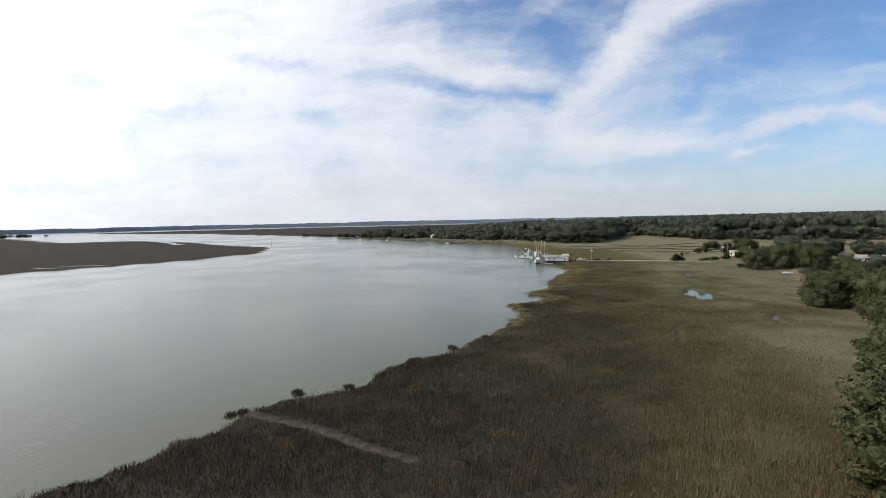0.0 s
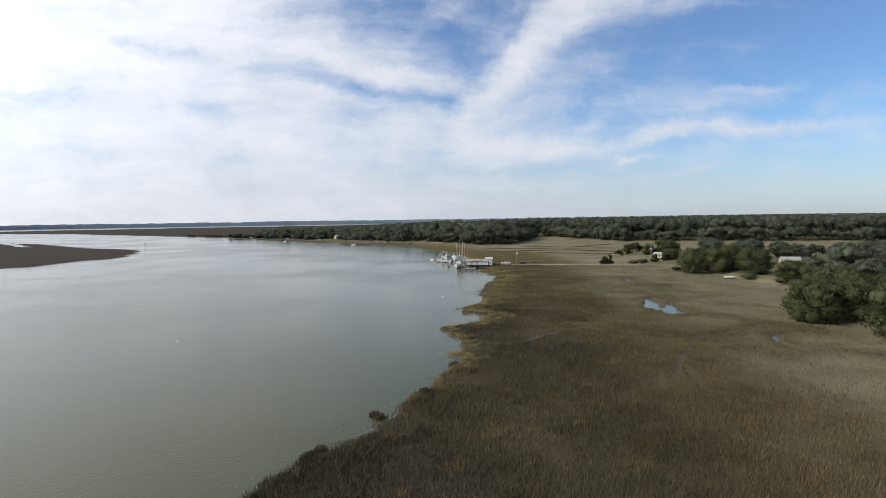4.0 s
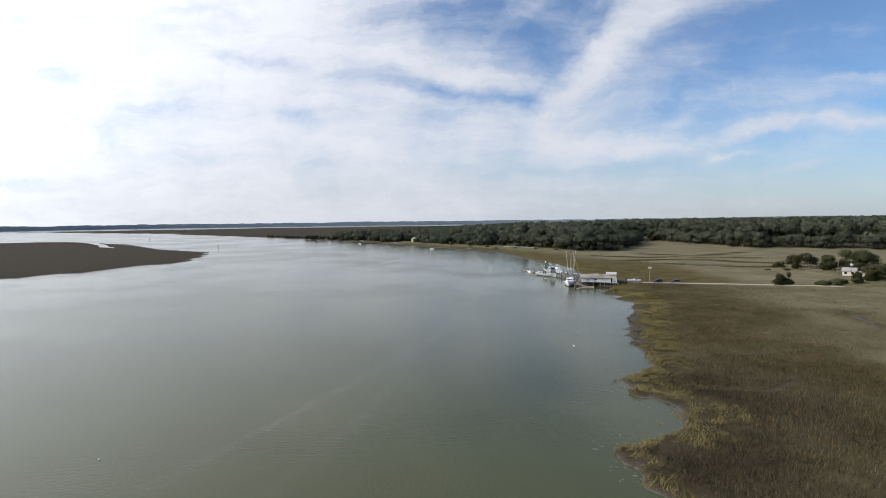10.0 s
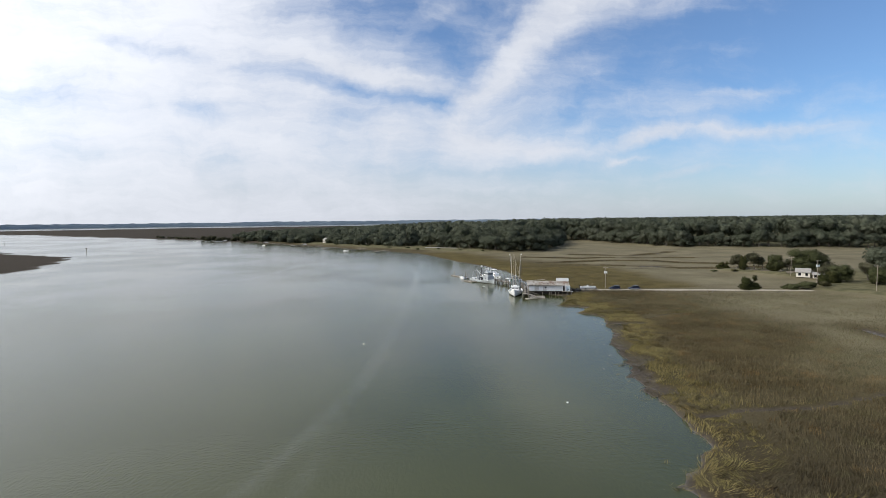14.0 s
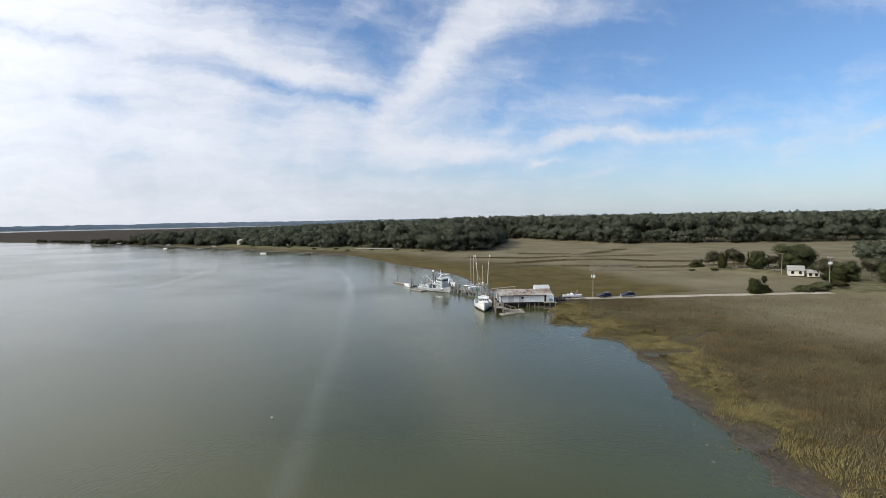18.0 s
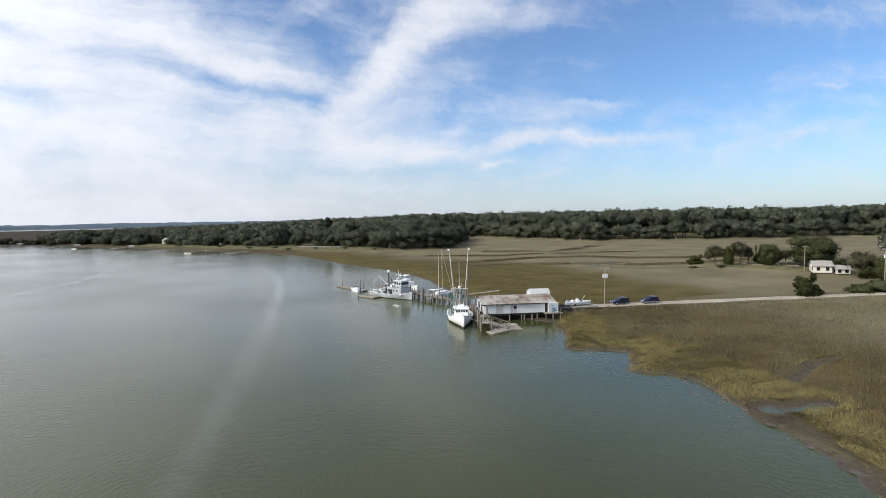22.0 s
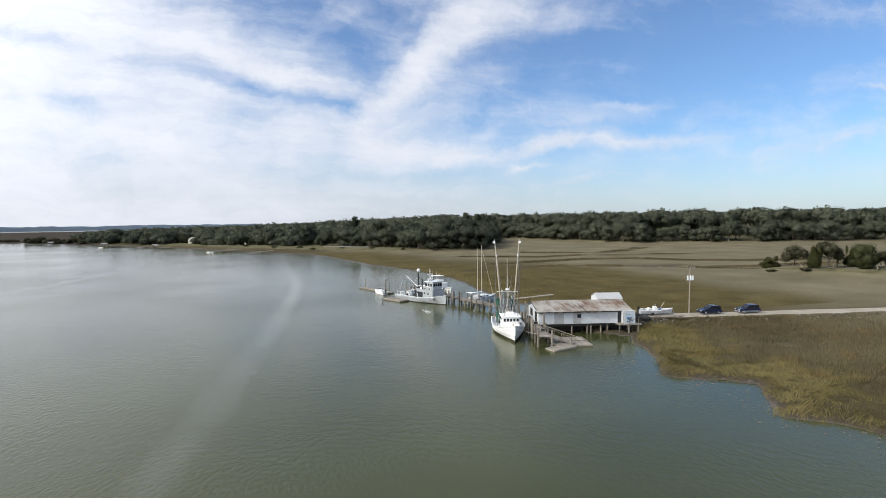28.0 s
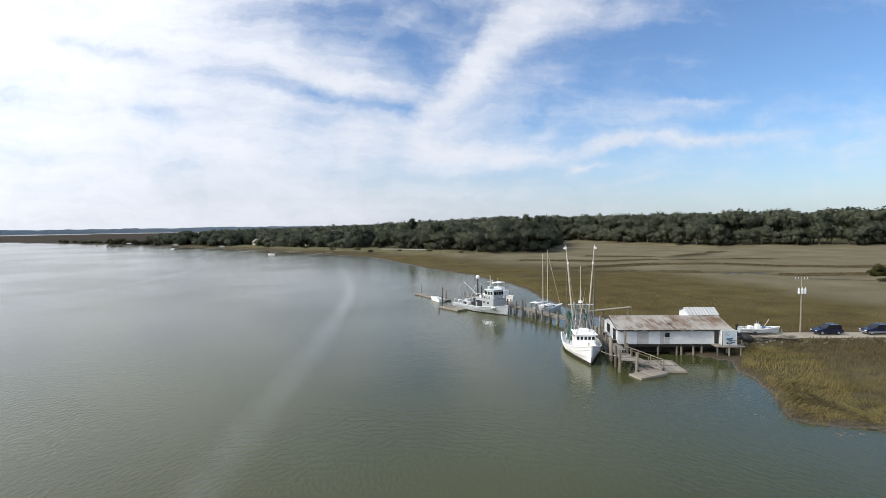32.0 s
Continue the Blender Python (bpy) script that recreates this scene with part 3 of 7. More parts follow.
FOREST = [(-238, 1000), (-262, 925), (-222, 868), (-140, 782), (-66, 704), (-25, 662), (4, 646), (34, 612), (50, 578), (70, 572), (98, 582), (112, 610), (135, 665),
          (152, 740), (172, 772), (190, 735), (200, 655), (210, 612), (246, 594), (290, 572), (368, 553), (430, 532), (560, 500), (4800, 420), (4800, 4800), (2500, 4800), (500, 2200), (-120, 1300)]


LAWN = [(-150, 770), (-84, 690), (-50, 648), (-22, 618), (0, 596), (20, 580), (44, 566), (54, 590), (20, 640), (-20, 690), (-120, 800)]


def wrack_band(y):
    return ease(y, 232, 240) * (1 - ease(y, 286, 294))


def land_height(x, y):
    """The ground's height, and how far a point lies from the open water, the creeks and the road."""
    x, y = np.asarray(x, float), np.asarray(y, float)
    near = np.abs(x) + np.abs(y) < 1500
    rag = (wave(x, y, 7.0, 1) - 0.5) * 4.0 + (wave(x, y, 2.6, 2) - 0.5) * 3.0
    rag = rag * (1 - 0.65 * ease(y, 276, 288))
    far_rag = (wave(x, y, 40.0, 3) - 0.5) * 8.0 * ease(np.hypot(x, y), 500, 900)
    shore = np.maximum(in_area(x, y, LAND), in_area(x, y, ISLE)) + np.where(near, rag * ease(np.hypot(x - 36, y - 345), 6, 16), far_rag)
    # the bank steps up to a nearly level marsh; below the tide line the bed falls away
    z = np.where(shore > 0, 0.04 + 0.46 * ease(shore, 0.0, 1.6), np.maximum(-2.5, 0.04 + 0.30 * shore))
    z = z + (wave(x, y, 5.0, 4) - 0.5) * 0.16 * (1 - 0.97 * ease(y, 345, 400))
    # a shelf of bare mud and wrack outside the grass
    flat = (wrack_band(y) > 0.5) & (shore > -0.9) & (shore < 2.8)
    z = np.where(flat, 0.09 + 0.05 * (shore + 0.9) / 3.7 + (wave(x, y, 1.4, 41) - 0.5) * 0.10, z)
    creek = np.full(x.shape, 99.0)
    for line, width, bed in CREEKS:
        d = to_line(x, y, line) - width * (0.65 + 0.7 * wave(x, y, 6.0, 5))
        z = np.minimum(z, np.where(d < 0, bed, bed + 0.9 * np.maximum(d, 0)))
        creek = np.minimum(creek, d)
    pool = -in_area(x, y, POND) + (wave(x, y, 3.0, 6) - 0.5) * 7.5
    creek = np.minimum(creek, pool)
    z = np.minimum(z, np.where(pool < 0, -0.12, -0.12 + 0.9 * np.maximum(pool, 0)))
    high = np.maximum(np.maximum(in_area(x, y, UPLAND), in_area(x, y, FOREST)), in_area(x, y, LAWN))
    z = np.where(shore > 2, z + 1.4 * ease(high + rag, -3.0, 6.0), z)
    road = to_line(x, y, ROAD)
    z = np.where(road < 9, np.maximum(z, 1.12 - 0.85 * ease(road + rag * 0.25, 2.4, 4.8)), z)
    yard = np.hypot((x - 43) / 7.0, (y - 348.5) / 4.0)
    z = np.where(yard < 1.6, np.maximum(z, 1.12 - 1.3 * ease(yard, 0.85, 1.3)), z)
    return z, shore, creek, high, road


def ground_z(x, y):
    return float(land_height(np.array([x]), np.array([y]))[0][0])


def tall_and_shade_zone(x, y, shore, creek):
    """Where the tall brown cordgrass stands, along the river and the creeks; above 1, where the marsh is painted
    darker.
    """
    base = np.clip(np.maximum(1.05 - shore / 62.0, 0.75 - creek / 12.0) + (wave(x, y, 22.0, 8) - 0.5) * 0.6, 0, 1)
    base = np.maximum(base, 0.85 * (y > 349) * (1 - ease(x, 55, 105)) * (1 - ease(y, 440, 530)))
    # grass shade painted into island and far marsh; near marsh darkened by position too
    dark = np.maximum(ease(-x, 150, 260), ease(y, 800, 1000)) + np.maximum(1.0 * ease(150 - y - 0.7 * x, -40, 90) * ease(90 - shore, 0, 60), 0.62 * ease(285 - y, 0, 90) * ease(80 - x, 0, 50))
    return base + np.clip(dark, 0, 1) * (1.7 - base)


def build_land():
    def spread(low, high, step, reach):
        mid = list(np.arange(low, high + step, step))
        out, s = [], step
        a = low
        while a > -reach:
            s *= 1.065
            a -= s
            out.append(max(a, -reach))
        up, s, b = [], step, high + step
        while b < reach:
            s *= 1.065
            b += s
            up.append(min(b, reach))
        return np.array(out[::-1] + mid + up)

    xs, ys = spread(-60, 190, 1.35, 4900), spread(40, 550, 1.35, 4900)
    gx, gy = np.meshgrid(xs, ys)
    x, y = gx.ravel(), gy.ravel()
    z, shore, creek, high, road = land_height(x, y)
    w, h = len(xs), len(ys)
    at = (np.arange(h - 1)[:, None] * w + np.arange(w - 1)).ravel()
    me = mesh_from("ground", np.stack([x, y, z], 1), np.stack([at, at + 1, at + w + 1, at + w], 1), M["ground"])
    me.attributes.new("tall", "FLOAT", "POINT").data.foreach_set("value", tall_and_shade_zone(x, y, shore, creek).astype(np.float32))
    gold = ((y > 352) & (shore > 0.5)) * (1 - ease(y, 425, 490)) * (1 - ease(x, 66, 118))
    gold = np.maximum(gold, 0.7 * (y > 400) * (shore > 0.5) * (x < 140) * (1 - ease(shore, 15, 60)) * (1 - ease(y, 560, 620)))
    me.attributes.new("gold", "FLOAT", "POINT").data.foreach_set("value", gold.astype(np.float32))
    me.shade_smooth()
    tagged(new("ground", me), "flat brown salt marsh with mud banks and wooded higher ground", "ground", kind="structure")
    # the river
    s = 4900.0
    water = mesh_from("water", [(-s, -s, 0), (s, -s, 0), (s, s, 0), (-s, s, 0)], [(0, 1, 2, 3)], M["water"])
    tagged(new("water", water), "wide calm grey-green tidal river with fine ripples", "river", kind="structure")
    # the road, a sandy strip on its bank
    pts = []
    for (ax, ay), (bx, by) in zip(ROAD, ROAD[1:]):
        k = max(2, int(math.hypot(bx - ax, by - ay) / 2.5))
        pts += [(ax + (bx - ax) * i / k, ay + (by - ay) * i / k) for i in range(k)]
    rows = []
    for i, (px, py) in enumerate(pts):
        qx, qy = pts[min(i + 1, len(pts) - 1)]
        ox, oy = pts[max(i - 1, 0)]
        l = math.hypot(qx - ox, qy - oy)
        nx, ny = -(qy - oy) / l, (qx - ox) / l
        half = 1.75 + 0.7 * (float(wave(px, py, 6.0, 9)) - 0.5)
        rows.append([(px + nx * half * k, py + ny * half * k, 1.19 - 0.05 * abs(k) - (0.25 if abs(k) > 1 else 0)) for k in (-1.12, -1, -0.5, 0, 0.5, 1, 1.12)])
    bm = sheet(rows)
    me = bpy.data.meshes.new("road")
    bm.to_mesh(me), bm.free()
    me.materials.append(M["road"])
    tagged(new("road", me), "pale sandy dirt causeway road across the marsh", "road", kind="structure")


build_land()


def build_slick(name, line, width, strength, label):
    """A ribbon that lies on the water along a smooth curve."""
    pts = np.array(line, float)
    t = np.linspace(0, len(pts) - 1, 120)
    i = np.clip(t.astype(int), 0, len(pts) - 2)
    f = (t - i)[:, None]
    p = [pts[np.clip(i + k, 0, len(pts) - 1)] for k in (-1, 0, 1, 2)]
    c = 0.5 * (2 * p[1] + (p[2] - p[0]) * f + (2 * p[0] - 5 * p[1] + 4 * p[2] - p[3]) * f ** 2 + (3 * p[1] - p[0] - 3 * p[2] + p[3]) * f ** 3)
    d = np.gradient(c, axis=0)
    d /= np.linalg.norm(d, axis=1)[:, None]
    nrm = np.stack([-d[:, 1], d[:, 0]], 1)
    half = width * (0.7 + 0.6 * wave(c[:, 0], c[:, 1], 30.0, 14)) * (1 - 0.35 * t / t[-1])
    cols = (-1.0, -0.55, 0.0, 0.55, 1.0)
    v = np.concatenate([np.c_[c + nrm * (half * k)[:, None], np.full(len(c), 0.015)] for k in cols])
    ends = np.interp(t, np.arange(len(pts)), strength)
    edge = np.concatenate([ends * (1 - abs(k)) ** 0.8 for k in cols])
    m = len(c)
    at = (np.arange(4)[:, None] * m + np.arange(m - 1)).ravel()
    me = mesh_from(name, v, np.stack([at, at + 1, at + m + 1, at + m], 1), M["slick"])
    me.attributes.new("edge", "FLOAT", "POINT").data.foreach_set("value", edge.astype(np.float32))
    ob = tagged(new(name, me), label, "current line", kind="stuff")
    ob.visible_shadow = False


build_slick("current_slick", [(-26, 520), (-22, 485), (-17, 433), (-18, 382), (-21, 335), (-25, 290), (-30, 247), (-42, 204), (-58, 160), (-80, 110), (-100, 60)], 3.0,
            (0.0, 1.4, 2.0, 1.15, 0.36, 0.26, 0.28, 0.22, 0.10, 0.05, 0.0), "pale smooth current line winding down the river")
build_slick("current_slick", [(-30, 247), (-33, 215), (-36, 190), (-44, 150), (-52, 110)], 2.2, (0.0, 0.16, 0.12, 0.06, 0.0), "faint pale fork of the current line")
build_slick("current_slick", [(-100, 600), (-93, 556), (-88, 500), (-92, 447), (-105, 400), (-135, 350)], 4.5, (0.0, 1.3, 1.7, 1.4, 0.8, 0.0), "faint pale current line on the open river")


def build_grass():
    rng = np.random.default_rng(5)

    def sow(name, x0, x1, y0, y1, per, width, tall_by, label, clump=1.0):
        count = int((x1 - x0) * (y1 - y0) * per)
        x, y = rng.uniform(x0, x1, count), rng.uniform(y0, y1, count)
        z, shore, creek, high, road = land_height(x, y)
        tuft = (shore > -4.0) & (y < 255) & (wave(x, y, 2.0, 31) * (0.7 + 0.3 * wave(x, y, 14.0, 32)) > 0.75)
        keep = ((shore > rng.uniform(-0.9, 0.6, count)) | (tuft & (shore < 0))) & (creek > 0.45) & (high < 1.0) & (road > 2.6 + 0.5 * rng.random(count)) & (z > -1.3) & (np.hypot((x - 43) / 7.5, (y - 348.5) / 4.4) > 1)
        wrack = (wrack_band(y) > 0.5) & (shore > -0.8) & (shore < 2.6 + rng.normal(0, 0.5, count))
        keep = np.where(wrack, rng.random(count) < 0.95, keep)
        keep &= ~((x > 20) & (x < 35) & (y > 336 + (39 - x) * 0.19) & (y < 360))
        # thin, muddy spots
        keep &= ~((wave(x, y * 1.7, 3.2, 51) > 0.83) & (shore < 34) & (shore > 0.8) & (y > 150) & (rng.random(count) < 0.9))
        bare = wave(x, y, 9.0, 11)
        keep &= rng.random(count) < (0.45 + 0.55 * ease(bare, 0.10, 0.30)) * (0.55 + 0.45 * ease(shore, 0.0, 1.5))
        keep &= rng.random(count) < 1.0 - 0.92 * ease(y, 380, 590)
        # stands thin out into one another
        keep &= rng.random(count) < np.maximum(ease(np.minimum(x1 - x, x - x0 + 14 * (x0 < 30)), 0, 14), 0.02) * np.maximum(ease(y - y0 + 20 * (y0 > 50), 0, 20), 0.02)
        x, y, z, shore, creek, wrack = (a[keep] for a in (x, y, z, shore, creek, wrack))
        k = len(x)
        zone = tall_and_shade_zone(x, y, shore, creek)
        rim = np.clip(np.maximum(1.1 - shore / (9.0 + 7.0 * ease(y, 170, 235)), 0.7 - creek / 2.5) * (0.28 + 0.95 * ease(y, 92, 200)), 0, 1)
        rim = np.maximum(rim, 0.48 * (y > 352) * (1 - ease(y, 430, 540)) * (1 - ease(x, 62, 105)))
        up = (0.42 + 0.46 * np.minimum(zone, 1) + 0.3 * wave(x, y, 3.0, 12)) * rng.uniform(0.75, 1.25, k) * tall_by * (1 - 0.75 * ease(y, 400, 520)) * (1 - 0.6 * ease(x, 60, 110) * (y > 349))
        rim, zone, up = np.where(wrack, 0, rim), np.where(wrack, 0.45, zone), np.where(wrack, up * 0.38, up)
        # tussocks: height and lie change from clump to clump
        up *= 1 - 0.62 * clump + 1.1 * clump * (0.6 * wave(x, y, 1.3, 15) + 0.4 * wave(x, y, 3.4, 19))
        turn, lean = rng.uniform(0, 2 * np.pi, k), rng.normal(0, 0.20, (k, 2)) * up[:, None]
        lie, fall = 4 * np.pi * np.where(rim > 0.3, 0.55 * wave(x, y, 1.9, 20) + 0.45 * wave(x, y, 5.0, 13), wave(x, y, 4.5, 13)), 0.55 * up * wave(x, y, 2.8, 16) ** 2
        laid = ease(rim, 0.25, 0.8) * ease(y, 120, 165) * (1 - ease(y, 344, 352)) * ease(wave(x, y, 5.5, 17), 0.15, 0.55)
        fall = fall + laid * up * (0.25 + 0.7 * wave(x, y, 1.6, 18))
        up = up * (1 - 0.42 * laid)
        fall = np.where(wrack, 0.5, fall)
        lean += np.stack([np.cos(lie) * fall + 0.06 * up, np.sin(lie) * fall], 1)
        hw = width * rng.uniform(0.6, 1.3, k)
        cx, cy = np.cos(turn) * hw, np.sin(turn) * hw
        zb = np.maximum(z, -0.15) - 0.05
        v = np.empty((k, 3, 3), np.float32)
        v[:, 0] = np.stack([x - cx, y - cy, zb], 1)
        v[:, 1] = np.stack([x + cx, y + cy, zb], 1)
        v[:, 2] = np.stack([x + lean[:, 0], y + lean[:, 1], zb + up], 1)
        me = mesh_from(name, v.reshape(-1, 3), np.arange(3 * k).reshape(-1, 3), M["blades"])
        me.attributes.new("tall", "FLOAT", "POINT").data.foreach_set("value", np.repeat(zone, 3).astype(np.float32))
        me.attributes.new("rim", "FLOAT", "POINT").data.foreach_set("value", np.repeat(rim, 3).astype(np.float32))
        tagged(new(name, me), label, "marsh grass", kind="stuff")

    sow("marsh_grass", -60, 62, 40, 150, 30.0, 0.045, 0.62, "dense brown winter cordgrass standing in river mud")
    sow("marsh_grass", -5, 110, 150, 255, 23.0, 0.052, 0.66, "brown and golden cordgrass along the river bank")
    sow("marsh_grass", 15, 75, 255, 346, 62.0, 0.030, 0.60, "golden cordgrass on the bank beside the causeway")
    sow("marsh_grass", 46, 140, 100, 345, 11.0, 0.058, 0.62, "short pale grey-brown high marsh grass", 0.7)
    sow("marsh_grass", 25, 200, 350, 600, 8.0, 0.050, 0.34, "flat tan marsh grass behind the landing", 0.25)


build_grass()


def build_tussocks():
    """Tall dark tufts that stand alone in the mud, and the rank growth along the drains behind the causeway."""
    r = np.random.default_rng(77)
    at = [(-43.6, 76.4), (-42.4, 77.6), (-37.6, 87.8), (-36.8, 86.6), (-24.8, 96.5), (-24.0, 98.6), (-20.4, 107.2), (-19.6, 109.6), (-28.8, 91.0), (-13.5, 121.0), (-12.6, 119.8), (-5.8, 129.5), (0.2, 146.0)]
    x = np.concatenate([a + r.normal(0, 0.42, 260) for a, b in at])
    y = np.concatenate([b + r.normal(0, 0.42, 260) for a, b in at])
    up = r.uniform(0.4, 1.0, len(x))
    for line, width, bed in CREEKS:
        if line[0][1] < 400:
            continue
        for (ax, ay), (bx, by) in zip(line, line[1:]):
            k = int(math.hypot(bx - ax, by - ay) * 80)
            s, side = r.random(k), r.choice((-1, 1), k) * (width + np.abs(r.normal(0.2, 1.3, k)))
            l = math.hypot(bx - ax, by - ay)
            px, py = ax + (bx - ax) * s - (by - ay) / l * side, ay + (by - ay) * s + (bx - ax) / l * side
            ok = wave(px, py, 14.0, 78) > 0.36
            x, y, up = np.concatenate([x, px[ok]]), np.concatenate([y, py[ok]]), np.concatenate([up, r.uniform(0.14, 0.42, ok.sum())])
    k = len(x)
    z = land_height(x, y)[0]
    turn, hw = r.uniform(0, 6.28, k), np.where(y > 400, r.uniform(0.10, 0.26, k), r.uniform(0.04, 0.10, k))
    cx, cy, lean = np.cos(turn) * hw, np.sin(turn) * hw, r.normal(0, 0.22, (k, 2)) * up[:, None]
    zb = np.maximum(z, -0.15) - 0.05
    v = np.stack([np.stack([x - cx, y - cy, zb], 1), np.stack([x + cx, y + cy, zb], 1), np.stack([x + lean[:, 0], y + lean[:, 1], zb + up], 1)], 1)
    me = mesh_from("marsh_tussocks", v.reshape(-1, 3), np.arange(3 * k).reshape(-1, 3), M["blades"])
    me.attributes.new("tall", "FLOAT", "POINT").data.foreach_set("value", np.repeat(np.where(y > 400, 0.9, 1.6), 3).astype(np.float32))
    me.attributes.new("rim", "FLOAT", "POINT").data.foreach_set("value", np.zeros(3 * k, np.float32))
    tagged(new("marsh_tussocks", me), "dark rank grass tufts in the mud and along the marsh drains", "marsh grass", kind="stuff")


build_tussocks()


def build_oysters():
    """Clumps of oyster shell and clods of mud along the foot of the bank."""
    r = np.random.default_rng(12)
    x, y = r.uniform(-45, 42, 26000), r.uniform(55, 335, 26000)
    z, shore, creek, high, road = land_height(x, y)
    keep = (shore < 0.3) & (shore > -3.6) & (wave(x, y, 6.0, 33) > 0.56) & (wave(x, y * 3.0, 3.0, 34) > 0.45)
    x, y, z = x[keep], y[keep], z[keep]
    mold = np.array([(1, 0, 0), (0.4, 0.8, 0), (-0.6, 0.7, 0), (-1, -0.1, 0), (-0.4, -0.8, 0), (0.6, -0.7, 0), (0.1, 0.05, 0.5)])
    face = np.array([(i, (i + 1) % 6, 6) for i in range(6)])
    k = len(x)
    s, a = r.uniform(0.15, 0.5, k), r.uniform(0, 6.28, k)
    v = mold[None] * r.uniform(0.7, 1.3, (k, 7, 1)) * s[:, None, None] * (1.0, 1.0, 0.55)
    c, d = np.cos(a)[:, None], np.sin(a)[:, None]
    v = np.stack([v[..., 0] * c - v[..., 1] * d + x[:, None], v[..., 0] * d + v[..., 1] * c + y[:, None], v[..., 2] + np.maximum(z, -0.06)[:, None]], -1)
    f = (face[None] + 7 * np.arange(k)[:, None, None]).reshape(-1, 3)
    tagged(new("oyster_bank", mesh_from("oyster_bank", v.reshape(-1, 3), f, M["oyster"])), "dark oyster clumps and mud clods along the tide line", "oysters", kind="stuff")


build_oysters()


def water_ribbon(name, line, width, z, label):
    bm = bmesh.new()
    rows = []
    for i, (px, py) in enumerate(line):
        (qx, qy), (ox, oy) = line[min(i + 1, len(line) - 1)], line[max(i - 1, 0)]
        l = math.hypot(qx - ox, qy - oy)
        w = width * (0.25 if i in (0, len(line) - 1) else 1.0)
        rows.append([(px - (qy - oy) / l * w, py + (qx - ox) / l * w, z), (px + (qy - oy) / l * w, py - (qx - ox) / l * w, z)])
    sheet(rows, bm)
    me = bpy.data.meshes.new(name)
    bm.to_mesh(me), bm.free()
    me.materials.append(M["water"])
    tagged(new(name, me), label, "creek", kind="structure")


water_ribbon("island_creek", [(-745, 905), (-690, 893), (-610, 830), (-540, 765), (-490, 706), (-464, 689)], 5.0, 0.74, "narrow bright tidal creek on the marsh island")
water_ribbon("island_pool", [(-345, 352), (-325, 349), (-308, 351), (-300, 356)], 1.6, 0.74, "small tide pool at the island's edge")
water_ribbon("island_pool", [(-352, 338), (-336, 333), (-318, 333)], 1.4, 0.74, "small tide pool at the island's edge")


# ---- trees ----
ICO = bmesh.new()
bmesh.ops.create_icosphere(ICO, subdivisions=2, radius=1.0)
ICO_V = np.array([v.co for v in ICO.verts])
ICO_F = np.array([[v.index for v in f.verts] for f in ICO.faces])
ICO.free()
ICO = bmesh.new()
bmesh.ops.create_icosphere(ICO, subdivisions=1, radius=1.0)
ICO1_V = np.array([v.co for v in ICO.verts])
ICO1_F = np.array([[v.index for v in f.verts] for f in ICO.faces])
ICO.free()


def foliage(lobes, leaves, size, rng, fine=True, core=0.74, droop=0.0):
    """Vertices, triangles and outward directions of a crown: uneven cores under a coat of small leaf clumps, for lobes of (x, y, z, rx, rz)."""
    iv, jf = (ICO_V, ICO_F) if fine else (ICO1_V, ICO1_F)
    verts, tris, puffs, at = [], [], [], 0
    L = np.array(lobes)
    heart = (L[:, :3] * L[:, 3:4]).sum(0) / L[:, 3].sum()
    for x, y, z, rx, rz in lobes:
        rough = rng.uniform(0.78, 1.06, len(iv))[:, None]
        verts.append(iv * rough * core * (rx, rx, rz) + (x, y, z))
        turn = iv * 0.6 + (iv * (rx, rx, rz) + (x, y, z) - heart) * 0.5 / max(rx, 0.3) + rng.normal(0, 0.22, iv.shape)
        puffs.append(turn / np.linalg.norm(turn, axis=1)[:, None])
        tris.append(jf + at)
        at += len(iv)
    weight = L[:, 3] ** 2
    pick = rng.choice(len(L), leaves, p=weight / weight.sum())
    way = rng.normal(0, 1, (leaves, 3))
    way[:, 2] += 0.25
    way /= np.linalg.norm(way, axis=1)[:, None]
    mid = L[pick, :3] + way * rng.uniform(0.60, 1.18, leaves)[:, None] * np.stack([L[pick, 3], L[pick, 3], L[pick, 4]], 1)
    mid[:, 2] -= droop * rng.random(leaves)
    a = rng.normal(0, 1, (leaves, 3))
    a /= np.linalg.norm(a, axis=1)[:, None]
    b = np.cross(a, way + rng.normal(0, 0.5, (leaves, 3)))
    b /= np.linalg.norm(b, axis=1)[:, None] + 1e-6
    s = size * rng.uniform(0.6, 1.4, leaves)[:, None]
    quad = np.stack([mid - a * s, mid - b * s * 0.6, mid + a * s, mid + b * s * 0.6], 1).reshape(-1, 3)
    out = mid - heart
    out /= np.linalg.norm(out, axis=1)[:, None] + 1e-6
    puff = way * 0.50 + out * 0.55 + rng.normal(0, 0.24, (leaves, 3))
    puff /= np.linalg.norm(puff, axis=1)[:, None] + 1e-6
    k = at + 4 * np.arange(leaves)
    tris += [np.stack([k, k + 1, k + 2], 1), np.stack([k, k + 2, k + 3], 1)]
    return np.concatenate(verts + [quad]), np.concatenate(tris), np.concatenate(puffs + [np.repeat(puff, 4, 0)])


def leafy(name, v, f, puff, mat):
    me = mesh_from(name, v, f, mat)
    me.attributes.new("puff", "FLOAT_VECTOR", "POINT").data.foreach_set("vector", puff.astype(np.float32).ravel())
    return me


